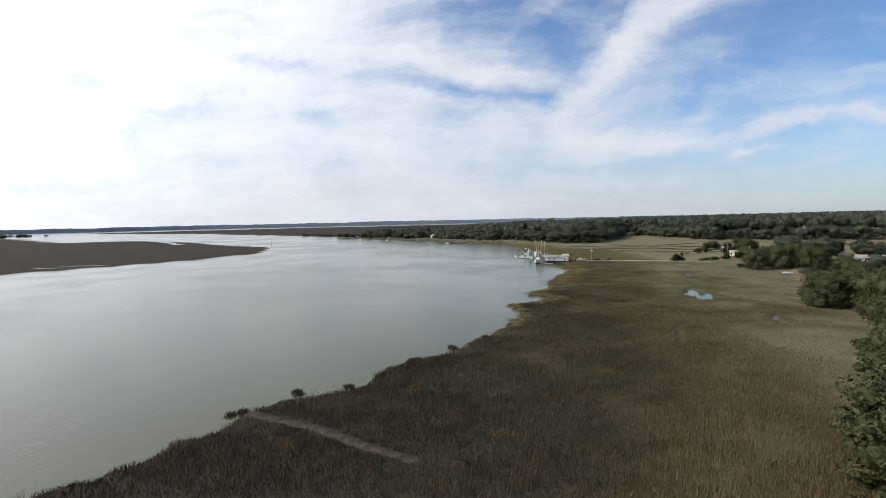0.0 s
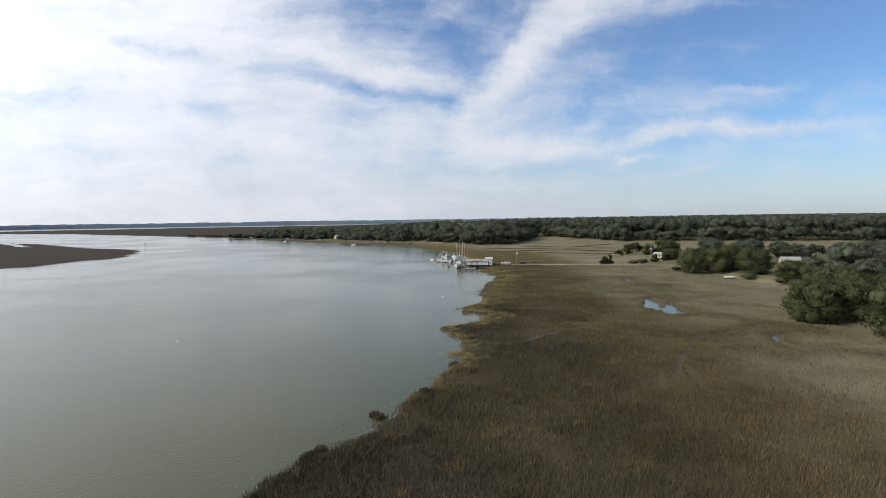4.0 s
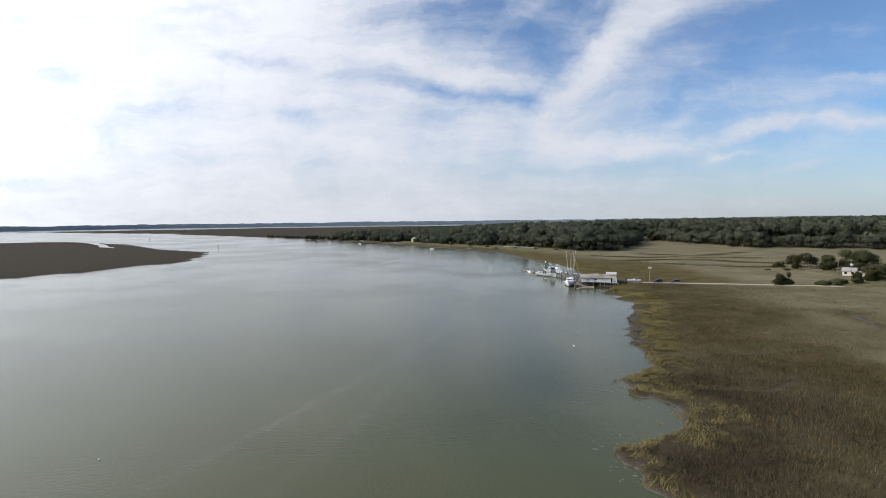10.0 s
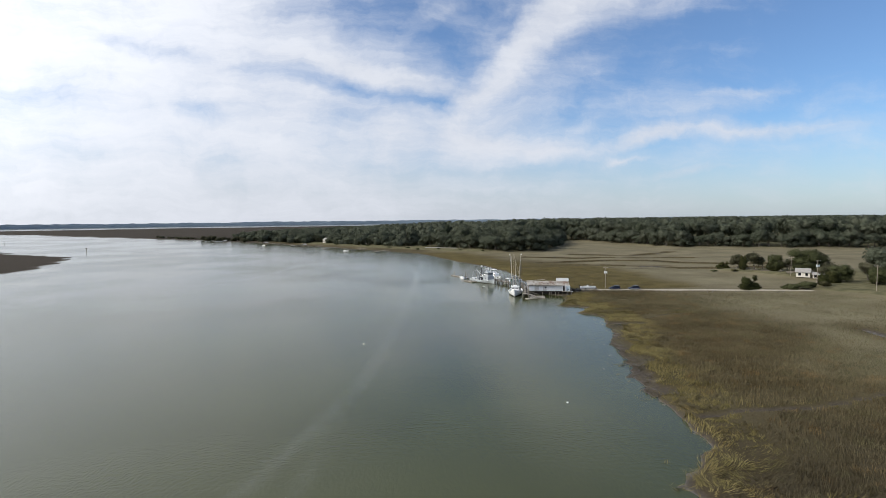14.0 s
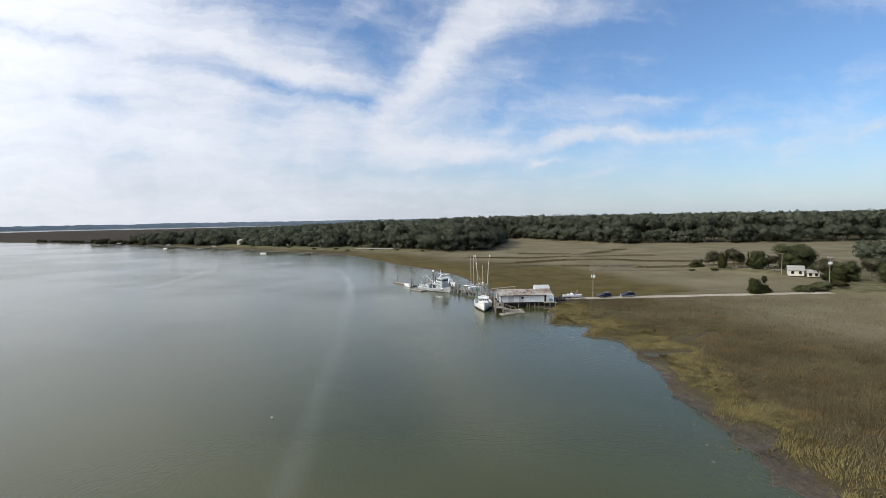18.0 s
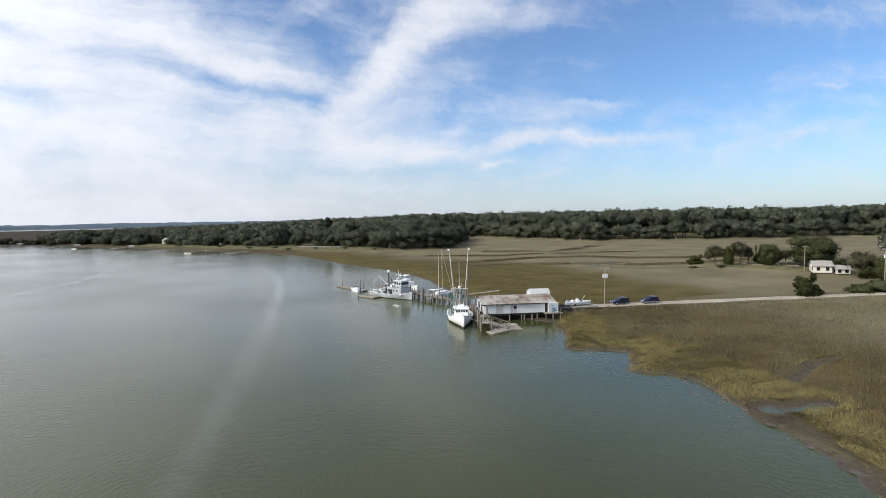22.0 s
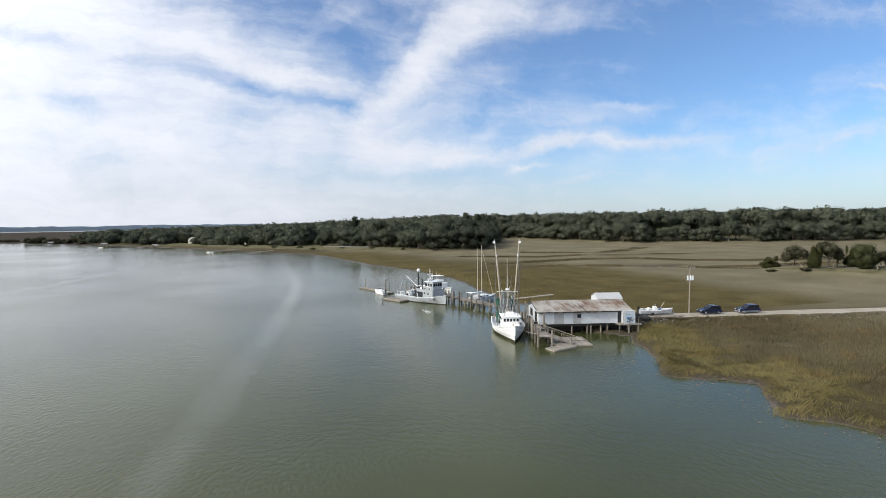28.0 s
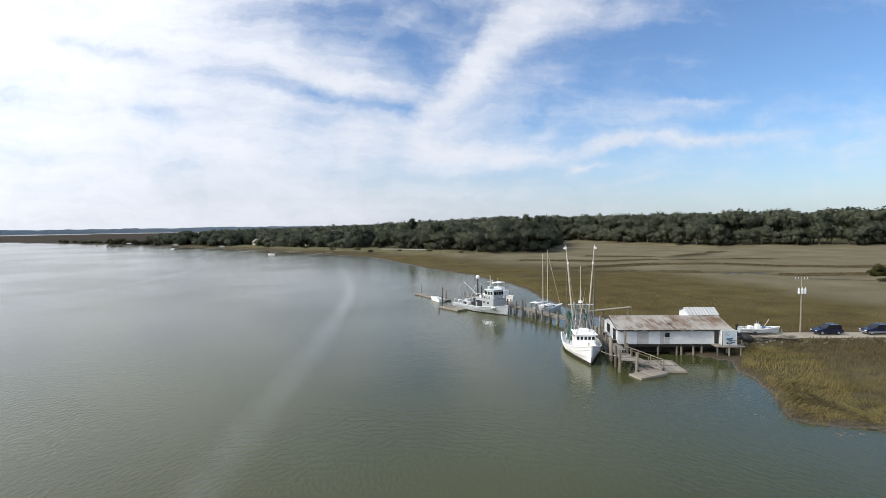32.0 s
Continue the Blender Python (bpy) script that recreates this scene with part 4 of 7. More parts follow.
def tube(points, radii, sides=6):
    """One bent, tapered tube through points."""
    rows = []
    for i, p in enumerate(points):
        way = (Vector(points[min(i + 1, len(points) - 1)]) - Vector(points[max(i - 1, 0)])).normalized()
        turn = way.to_track_quat("Z", "Y")
        rows.append([Vector(p) + turn @ Vector((math.cos(a) * radii[i], math.sin(a) * radii[i], 0)) for a in np.linspace(0, 2 * math.pi, sides + 1)[:-1]])
    return sheet(rows, close=True)


def bark_mesh(name, points, radii, sides=6):
    bm = tube(points, radii, sides)
    me = bpy.data.meshes.new(name)
    bm.to_mesh(me), bm.free()
    me.materials.append(M["bark"])
    return me


def trunk_and_limbs(H, R, limbs, rng, lean=0.0, fork=0.30):
    top = Vector((lean * H * 0.4, 0, H * fork))
    trunk = bark_mesh("trunk", [(0, 0, -0.4), tuple(top * 0.5), tuple(top)], [R, R * 0.82, R * 0.6], 8)
    made = []
    for i in range(limbs):
        a = 2 * math.pi * (i + rng.random() * 0.6) / limbs
        reach, rise = H * rng.uniform(0.22, 0.40), H * rng.uniform(0.55, 0.86)
        side = Vector((math.cos(a), math.sin(a), 0))
        knee = top + side * reach * 0.5 + Vector((0, 0, H * rng.uniform(0.10, 0.18)))
        tip = Vector((top.x, top.y, rise)) + side * reach
        made.append(bark_mesh("limb", [tuple(top - Vector((0, 0, 0.2))), tuple(knee), tuple(knee.lerp(tip, 0.5) + side * 0.3), tuple(tip)], [R * 0.5, R * 0.38, R * 0.25, R * 0.08], 5))
    return trunk, made


def oak_lobes(H, W, k, rng, low=0.36):
    lobes = [(0, 0, H * 0.62, W * 0.30, H * 0.28)]
    for i in range(k):
        a, r = 2.4 * i + rng.random() * 0.6, W * rng.uniform(0.18, 0.36)
        lobes.append((math.cos(a) * r, math.sin(a) * r, H * rng.uniform(low, 0.78), W * rng.uniform(0.13, 0.21), H * rng.uniform(0.13, 0.21)))
    return lobes


def pine_lobes(H, W, k, rng):
    return [(rng.normal(0, W * 0.16), rng.normal(0, W * 0.16), H * (0.60 + 0.36 * i / k), W * rng.uniform(0.16, 0.30) * (1.15 - 0.6 * i / k), H * rng.uniform(0.05, 0.09)) for i in range(k)]


def cedar_lobes(H, W, k, rng):
    return [(rng.normal(0, W * 0.14) + W * 0.2 * (i % 3 - 1), rng.normal(0, W * 0.12), H * (0.14 + 0.66 * i / k), W * rng.uniform(0.20, 0.28) * (1.2 - 0.75 * i / k), H * rng.uniform(0.14, 0.20)) for i in range(k)]


class Grove:
    """Kinds of tree built once; each planting is a copy with its own trunk and crown."""

    def __init__(self):
        self.kinds = {}

    def add(self, key, name, lobes, leaves, size, mat, H, R, limbs, label, category, group, seed, fine=True, fork=0.30, droop=0.0):
        rng = np.random.default_rng(seed)
        v, f, puff = foliage(lobes(rng), leaves, size, rng, fine, droop=droop)
        crown = leafy("crown", v, f, puff, mat)
        self.kinds[key] = (name, trunk_and_limbs(H, R, limbs, rng, rng.uniform(-0.2, 0.2), fork), crown, label, category, group)

    def plant(self, key, x, y, scale, turn, label="", z=None):
        name, trunk, crown, said, category, group = self.kinds[key]
        ob = thing(name, pose(x, y, (ground_z(x, y) if z is None else z) - 0.05, 0, 0, turn) @ Matrix.Diagonal((scale[0], scale[1], scale[2], 1)), label or said, category, group)
        data_part("trunk", trunk[0], ob)
        for limb in trunk[1]:
            data_part("limb", limb, ob)
        data_part("crown", crown, ob)
        return ob


G = Grove()
for i in range(3):
    G.add(f"near{i}", "live_oak", lambda r: oak_lobes(9.0, 11.0, 24, r, 0.14), 7000, 0.205, M["oak"], 9.0, 0.45, 6, "dense dark green live oak at the marsh edge", "tree", "oaks at the marsh edge", 20 + i, fine=False)
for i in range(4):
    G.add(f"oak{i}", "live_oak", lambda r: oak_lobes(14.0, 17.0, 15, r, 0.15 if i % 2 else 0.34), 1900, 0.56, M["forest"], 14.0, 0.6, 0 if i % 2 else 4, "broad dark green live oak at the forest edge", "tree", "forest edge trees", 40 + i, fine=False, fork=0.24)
for i in range(3):
    G.add(f"pine{i}", "pine_tree", lambda r: pine_lobes(20.0, 11.0, 11, r), 1000, 0.46, M["pine"], 18.0, 0.35, 0, "tall dark green pine rising over the woods", "tree", "forest edge trees", 60 + i, fine=False, fork=0.97)
for i in range(2):
    G.add(f"cedar{i}", "cedar_tree", lambda r: cedar_lobes(5.5, 6.5, 12, r), 2600, 0.26, M["cedar"], 4.5, 0.2, 0, "dense olive-green cedar beside the sandy road", "tree", "cedars and scrub by the road", 70 + i, fork=0.6)
G.add("scrub0", "shrub", lambda r: oak_lobes(3.0, 5.0, 8, r), 1300, 0.22, M["scrub"], 2.0, 0.1, 3, "low grey-green scrub bush on the marsh edge", "bush", "cedars and scrub by the road", 80)
G.add("scrub1", "shrub", lambda r: oak_lobes(2.4, 6.0, 9, r), 1300, 0.22, M["oak"], 1.8, 0.1, 3, "low dark green bush on the marsh edge", "bush", "cedars and scrub by the road", 81)
for i in range(2):
    G.add(f"mossy{i}", "mossy_tree", lambda r: oak_lobes(10.0, 10.0, 14, r), 2600, 0.27, M["mossy"], 11.0, 0.32, 7, "half-bare tree hung with grey moss", "tree", "oaks at the marsh edge", 90 + i, fork=0.34, droop=0.9)


def palm(x, y, H, seed):
    rng = np.random.default_rng(seed)
    ob = thing("palmetto_palm", pose(x, y, ground_z(x, y) - 0.05), "palmetto palm with a round green head in the roadside grove", "palm", "roadside palms")
    part("trunk", rod((0, 0, 0), (0.1, 0, H * 0.78), 0.20, 0.16, 8), M["bark"], ob)
    bm = bmesh.new()
    for i in range(34):
        a, e = rng.uniform(0, 6.28), rng.uniform(-0.9, 1.3)
        l = rng.uniform(1.1, 1.6)
        d = Vector((math.cos(a) * math.cos(e), math.sin(a) * math.cos(e), math.sin(e)))
        s = Vector((-math.sin(a), math.cos(a), 0)) * 0.42
        o = Vector((0.1, 0, H * 0.80))
        p, q = o + d * l * 0.55, o + d * l + Vector((0, 0, -0.35))
        v = [bm.verts.new(w) for w in (o, p - s, q - s * 0.5, q + s * 0.5, p + s)]
        bm.faces.new(v)
    part("fronds", bm, M["frond"], ob)


# the tree line along the marsh's landward side
rng = random.Random(11)
EDGE = [(20, 24), (30, 48), (41, 66), (48, 77), (58, 93), (74, 117), (86, 138)]
for (ax, ay), (bx, by) in zip(EDGE, EDGE[1:]):
    l = math.hypot(bx - ax, by - ay)
    k = max(1, round(l / 11.0))
    for i in range(k):
        s = (i + 0.5) / k
        off = rng.uniform(6.0, 9.0)
        x, y = ax + (bx - ax) * s + (by - ay) / l * off, ay + (by - ay) * s - (bx - ax) / l * off
        c = rng.uniform(1.15, 1.5)
        G.plant(rng.choice(("near0", "near1", "near2")), x, y, (c, c, c * rng.uniform(0.9, 1.1)), rng.uniform(0, 360))
        if rng.random() < 0.6:
            G.plant(rng.choice(("scrub0", "scrub1")), ax + (bx - ax) * s + (by - ay) / l * 0.6, ay + (by - ay) * s - (bx - ax) / l * 0.6, (rng.uniform(0.7, 1.1),) * 3, rng.uniform(0, 360))
# the broad oaks that stand out over the marsh, and those between them
for key, x, y, c, up in (("near0", 100, 153, 1.45, 1.5), ("near1", 98, 175, 1.40, 1.42), ("near2", 107, 171, 1.30, 1.52), ("mossy0", 110, 158, 1.2, 1.4), ("near1", 113, 183, 1.3, 1.5), ("near0", 124, 203, 0.95, 1.0),
                         ("near2", 139, 226, 0.95, 0.95), ("near0", 147, 249, 1.2, 0.95), ("near1", 147, 272, 1.5, 1.5), ("near0", 139, 286, 1.4, 1.45), ("near2", 128, 290, 1.2, 1.3),
                         ("near1", 150, 292, 1.4, 1.5), ("near2", 134, 303, 1.0, 1.1), ("scrub1", 119, 205, 1.2, 1.0), ("scrub0", 137, 240, 1.1, 1.0), ("scrub1", 133, 222, 1.0, 0.8), ("scrub1", 138, 262, 1.2, 1.1), ("scrub0", 124, 297, 1.0, 1.0)):
    G.plant(key, x, y, (c, c, up), rng.uniform(0, 360))
for x, y in ((126, 170), (136, 192), (150, 214), (165, 236), (118, 138), (104, 112), (90, 88), (180, 258), (160, 306), (186, 248), (158, 196), (140, 156), (126, 126), (212, 270), (206, 236),
             (222, 288), (228, 318), (176, 322), (162, 340), (174, 352), (214, 338), (184, 368), (204, 356), (240, 350), (206, 330)):
    c = rng.uniform(1.1, 1.55)
    G.plant(rng.choice(("oak0", "oak1", "oak2", "mossy0", "mossy1", "mossy0")), x, y, (c * 0.8, c * 0.8, c * rng.uniform(0.65, 0.8)), rng.uniform(0, 360))
# the roadside grove and the cedar
G.plant("cedar0", 104.6, 341.5, (1.45, 1.2, 1.05), 30)
G.plant("cedar1", 107.2, 341.9, (0.9, 0.9, 0.62), 80)
for key, x, y, k, up in (("cedar0", 142.9, 416.9, 0.95, 0.80), ("mossy0", 147.5, 411.5, 0.85, 0.85), ("cedar1", 141.7, 399.2, 0.65, 1.45), ("mossy1", 148.1, 400.0, 0.85, 0.90), ("cedar0", 156.0, 399.0, 0.60, 1.3),
                         ("near0", 154.8, 394.0, 0.75, 0.90), ("cedar1", 152.0, 392.3, 0.7, 0.65), ("mossy1", 159.3, 391.0, 0.75, 0.60), ("near2", 162.0, 383.0, 1.55, 1.30), ("scrub1", 163.2, 374.8, 0.9, 1.5), ("mossy0", 153.2, 360.5, 0.95, 0.92),
                         ("cedar0", 150.2, 357.0, 0.8, 0.85), ("near1", 149.0, 350.5, 0.85, 0.85), ("cedar1", 143.0, 347.5, 0.85, 1.0), ("mossy0", 168, 388, 0.9, 0.9), ("scrub0", 146, 404, 0.8, 0.7), ("scrub0", 136.5, 398, 0.7, 0.5), ("scrub1", 131, 405, 0.6, 0.4),
                         ("scrub1", 119.5, 339.2, 1.1, 1.05), ("scrub1", 124.5, 338.2, 1.2, 1.15), ("cedar1", 134, 341, 0.85, 0.9), ("scrub0", 130, 336, 0.8, 0.8), ("near2", 156, 341, 0.8, 0.8), ("mossy1", 162, 352, 0.8, 0.8)):
    G.plant(key, x, y, (k, k, up), rng.uniform(0, 360))
for i, (x, y, h) in enumerate(((150, 406, 5.5), (153, 401, 6.0), (162, 396, 5.2), (149, 352, 5.0))):
    palm(x, y, h, i)
# driftwood and fallen trunks along the grove's foot
for x, y, l, turn in ((146, 397, 5.0, 12), (150, 393, 6.5, -20), (153, 388.5, 4.5, 35), (156, 385, 5.5, -8), (141, 403, 3.5, 50), (152, 381, 4.0, 15)):
    ob = thing("fallen_log", pose(x, y, ground_z(x, y) + 0.16, 0, 0, turn), "grey-brown weathered fallen trunk lying at the marsh edge", "log", "fallen logs")
    part("trunk", tube([(-l / 2, 0, 0), (-l / 6, 0.12, 0.05), (l / 5, -0.08, 0.02), (l / 2, 0.1, 0.1)], [0.24, 0.22, 0.18, 0.10], 7), M["pole_wood"], ob)
    part("branch", tube([(l / 6, 0, 0.1), (l / 4, 0.3, 0.6), (l / 3, 0.5, 0.9)], [0.10, 0.07, 0.03], 5), M["pole_wood"], ob)
# the forest's front trees, those that can be told apart
front = FOREST[5:23]
for (ax, ay), (bx, by) in zip(front, front[1:]):
    l = math.hypot(bx - ax, by - ay)
    k = max(1, round(l / (9.5 if ax < 150 else 7.0)))
    for i in range(k):
        s = (i + rng.random() * 0.7) / k
        off = rng.uniform(2, 8)
        x, y = ax + (bx - ax) * s - (by - ay) / l * off, ay + (by - ay) * s + (bx - ax) / l * off
        c = rng.uniform(0.70, 1.18) * (0.78 if ax < 0 else 1.0)
        G.plant(rng.choice(("oak0", "oak1", "oak2", "oak3")), x, y, (c, c, c * rng.uniform(0.85, 1.1)), rng.uniform(0, 360), z=1.5)
        if rng.random() < 0.42:
            off += rng.uniform(6, 12)
            x, y = ax + (bx - ax) * s - (by - ay) / l * off, ay + (by - ay) * s + (bx - ax) / l * off
            G.plant(rng.choice(("pine0", "pine1", "pine2")), x, y, (c, c, c), rng.uniform(0, 360), z=1.5)


def build_woods():
    """The woods behind: thousands of crowns that nobody could count, in one mesh."""
    r = np.random.default_rng(9)
    mold = []
    for i in range(5):
        lobes = [(0, 0, 0, 0.80, 0.74)] + [(0.55 * math.cos(a), 0.55 * math.sin(a), r.uniform(-0.15, 0.40), r.uniform(0.34, 0.50), r.uniform(0.32, 0.46)) for a in np.arange(4) * 1.57 + r.random()]
        mold.append(foliage(lobes, 250, 0.145, r, False, core=0.80))

    plainer = [foliage([(0, 0, 0, 0.92, 0.8), (0.5, 0.2, 0.15, 0.55, 0.5)], 110, 0.17, r, False, core=0.84) for i in range(4)]
    cheap = [foliage([(0, 0, 0, 1.0, 0.8)], 34, 0.20, r, False, core=0.90) for i in range(4)]

    def fill(name, spots, label, mat, low, high, wide, mold=mold, rise=0.0):
        vs, fs, ns, at = [], [], [], 0
        for x, y in spots:
            v, f, q = mold[r.integers(len(mold))]
            a, w = r.uniform(0, 6.28), r.uniform(*wide)
            c, s = math.cos(a) * w, math.sin(a) * w
            up = r.uniform(low, high) + ((rise + 2.0) * float(ease(np.array(x), -140, 200)) - 2.0 if rise else 0)
            tall = np.where(v[:, 2] < 0, v[:, 2] * 1.9, v[:, 2]) * w * 0.8
            p = np.stack([v[:, 0] * c - v[:, 1] * s + x, v[:, 0] * s + v[:, 1] * c + y, np.maximum(tall + up - w * 0.55, 0.6)], 1)
            vs.append(p), fs.append(f + at), ns.append(np.stack([q[:, 0] * c - q[:, 1] * s, q[:, 0] * s + q[:, 1] * c, q[:, 2] * w], 1) / w)
            at += len(v)
        tagged(new(name, leafy(name, np.concatenate(vs), np.concatenate(fs), np.concatenate(ns), mat)), label, "woods", kind="stuff")

    n = 11000
    x, y = r.uniform(-420, 900, n), r.uniform(420, 1350, n)
    d = in_area(x, y, FOREST)
    front_row = (d > 8) & (d < 46)
    keep = (d >= 46) & (r.random(n) < np.clip(0.85 - d / 330, 0.06, 1))
    west = r.uniform(0, 1, 110)
    shore_line = np.stack([np.interp(west, np.linspace(0, 1, 6), [p[0] for p in FOREST[:6]]), np.interp(west, np.linspace(0, 1, 6), [p[1] for p in FOREST[:6]])], 1) + r.uniform(-7, 16, (110, 2))
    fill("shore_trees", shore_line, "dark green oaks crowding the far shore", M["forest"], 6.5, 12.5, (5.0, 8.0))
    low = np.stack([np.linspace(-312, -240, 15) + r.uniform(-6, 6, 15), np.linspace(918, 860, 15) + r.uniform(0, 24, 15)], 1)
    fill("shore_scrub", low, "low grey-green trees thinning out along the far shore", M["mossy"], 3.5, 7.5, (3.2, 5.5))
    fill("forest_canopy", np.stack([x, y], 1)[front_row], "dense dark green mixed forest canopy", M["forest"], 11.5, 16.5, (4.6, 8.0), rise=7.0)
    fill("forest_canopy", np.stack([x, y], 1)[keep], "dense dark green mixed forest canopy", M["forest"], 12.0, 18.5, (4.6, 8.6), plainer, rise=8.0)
    n = 1500
    x, y = r.uniform(120, 900, n), r.uniform(-60, 400, n)
    d = in_area(x, y, UPLAND)
    yard = (np.hypot(x - 190, y - 303) < 32) | ((np.abs(y - np.interp(x, [131, 160, 200, 300], [333, 330, 322, 310])) < 7) & (x < 300)) | (np.hypot(x - 150, y - 366) < 22)
    keep = (d > 38) & ~yard & (r.random(n) < np.clip(1.3 - d / 500, 0.25, 1))
    fill("upland_woods", np.stack([x, y], 1)[keep], "dark green woods on the higher ground", M["forest"], 8.0, 12.5, (4.5, 7.0))
    n = 3200
    x, y = r.uniform(-400, 3200, n), r.uniform(900, 4300, n)
    d = in_area(x, y, FOREST)
    keep = (d > 60) & (x > 260)
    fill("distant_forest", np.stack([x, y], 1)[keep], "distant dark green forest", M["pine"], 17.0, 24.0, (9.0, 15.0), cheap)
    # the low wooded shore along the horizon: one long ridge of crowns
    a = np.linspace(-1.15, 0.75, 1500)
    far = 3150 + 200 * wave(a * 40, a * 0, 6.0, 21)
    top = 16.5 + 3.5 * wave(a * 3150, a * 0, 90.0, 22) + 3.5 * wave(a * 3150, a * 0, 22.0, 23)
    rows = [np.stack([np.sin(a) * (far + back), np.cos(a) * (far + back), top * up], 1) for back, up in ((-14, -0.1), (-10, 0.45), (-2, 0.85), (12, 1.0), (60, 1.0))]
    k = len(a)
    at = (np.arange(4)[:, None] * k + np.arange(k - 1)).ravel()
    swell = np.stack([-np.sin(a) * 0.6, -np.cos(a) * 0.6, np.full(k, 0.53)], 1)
    ridge = leafy("far_shore_woods", np.concatenate(rows), np.stack([at, at + 1, at + k + 1, at + k], 1), np.concatenate([swell] * 5), M["hazed_far_woods"])
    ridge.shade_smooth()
    tagged(new("far_shore_woods", ridge), "wooded shore on the horizon, its blue haze painted in", "woods", kind="stuff")
    spots = np.stack([r.uniform(-1750, -1480, 60), r.uniform(1340, 1520, 60)], 1)
    fill("island_scrub", spots, "dark scrub trees on the far marsh island", M["oak"], 4.0, 8.0, (5.0, 9.0))
    spots = np.stack([np.linspace(-440, -330, 16), np.linspace(1064, 975, 16) + r.uniform(-14, 10, 16)], 1)
    fill("point_scrub", spots, "low dark scrub on the marsh point", M["mossy"], 2.2, 4.2, (3.0, 5.0))


build_woods()


# ---- boats ----
def hull(length, beam, sheer, stem, bulwark=0.35, draft=0.5, transom=0.8, rake=0.10, stations=14, boot=0.02):
    """Rows of points from stern to bow: keel to rail on both sides. sheer: rail height at stern, middle and bow."""
    rows, deck = [], []
    for i in range(stations + 1):
        t = i / stations
        x = -length / 2 + t * length
        full = min(1.0, transom + (1 - transom) * t / 0.35) if t < 0.35 else (1 - ((t - 0.35) / 0.65) ** stem)
        b = beam / 2 * max(full, 0.02)
        z = sheer[0] + (sheer[1] - sheer[0]) * min(1, t / 0.5) if t < 0.5 else sheer[1] + (sheer[2] - sheer[1]) * ((t - 0.5) / 0.5) ** 1.7
        shift = rake * length * max(0, t - 0.7) / 0.3
        w = b * (0.90 if t < 0.5 else 0.90 - 0.42 * ((t - 0.5) / 0.5))
        half = [(x + shift, b, z), (x + shift * 0.85, b * 0.985, z - 0.12), (x + shift * 0.4, (b + w) / 2, z * 0.45), (x, w, boot), (x - shift * 0.3, w * 0.6, -draft * 0.7), (x - shift * 0.6, 0.0, -draft)]
        rows.append(half + [(p[0], -p[1], p[2]) for p in half[-2::-1]])
        deck.append([(x + shift * 0.9, b * 0.93, z - bulwark), (x + shift * 0.9, 0, z - bulwark + 0.06), (x + shift * 0.9, -b * 0.93, z - bulwark)])
    return rows, deck


def add_hull(ob, rows, deck, paint, stripe=None, deck_mat=None):
    bm = sheet([r[:4] for r in rows])
    sheet([r[-4:] for r in rows], bm)
    a = [bm.verts.new(p) for p in rows[0]]
    bm.faces.new(a)
    bmesh.ops.recalc_face_normals(bm, faces=bm.faces)
    body = part("hull", bm, paint, ob)
    bm = sheet([r[3:-3] for r in rows])
    part("bottom", bm, M["bottom"], ob, "dark bottom paint at the waterline")
    # rail: a thick cap that follows the sheer
    for side in (0, -1):
        pts = [Vector(r[side]) for r in rows]
        s = 1 if side == 0 else -1
        bm = sheet([[p + Vector((0, 0.05 * s, 0.03)), p + Vector((0, 0.05 * s, -0.07)), p + Vector((0, -0.12 * s, -0.07)), p + Vector((0, -0.12 * s, 0.03))] for p in pts], close=True)
        part("rail", bm, stripe or paint, ob)
        bm = sheet([[p + Vector((0, -0.12 * s, 0)), Vector(d[side if side == 0 else 2])] for p, d in zip(pts, deck)])
        part("bulwark", bm, paint, body)
    part("deck", sheet(deck), deck_mat or M["grey_light"], ob)


def windows_row(parent, xs, y, z, size, axis):
    """Dark panes set 1 cm proud of a cabin side; axis: the side that they face."""
    for x in xs:
        s = (size[0], 0.03, size[1]) if axis == "y" else (0.03, size[0], size[1])
        at = (x, y, z) if axis == "y" else (y, x, z)
        part("window", box(s, at), M["dark"], parent, "dark glass pane")


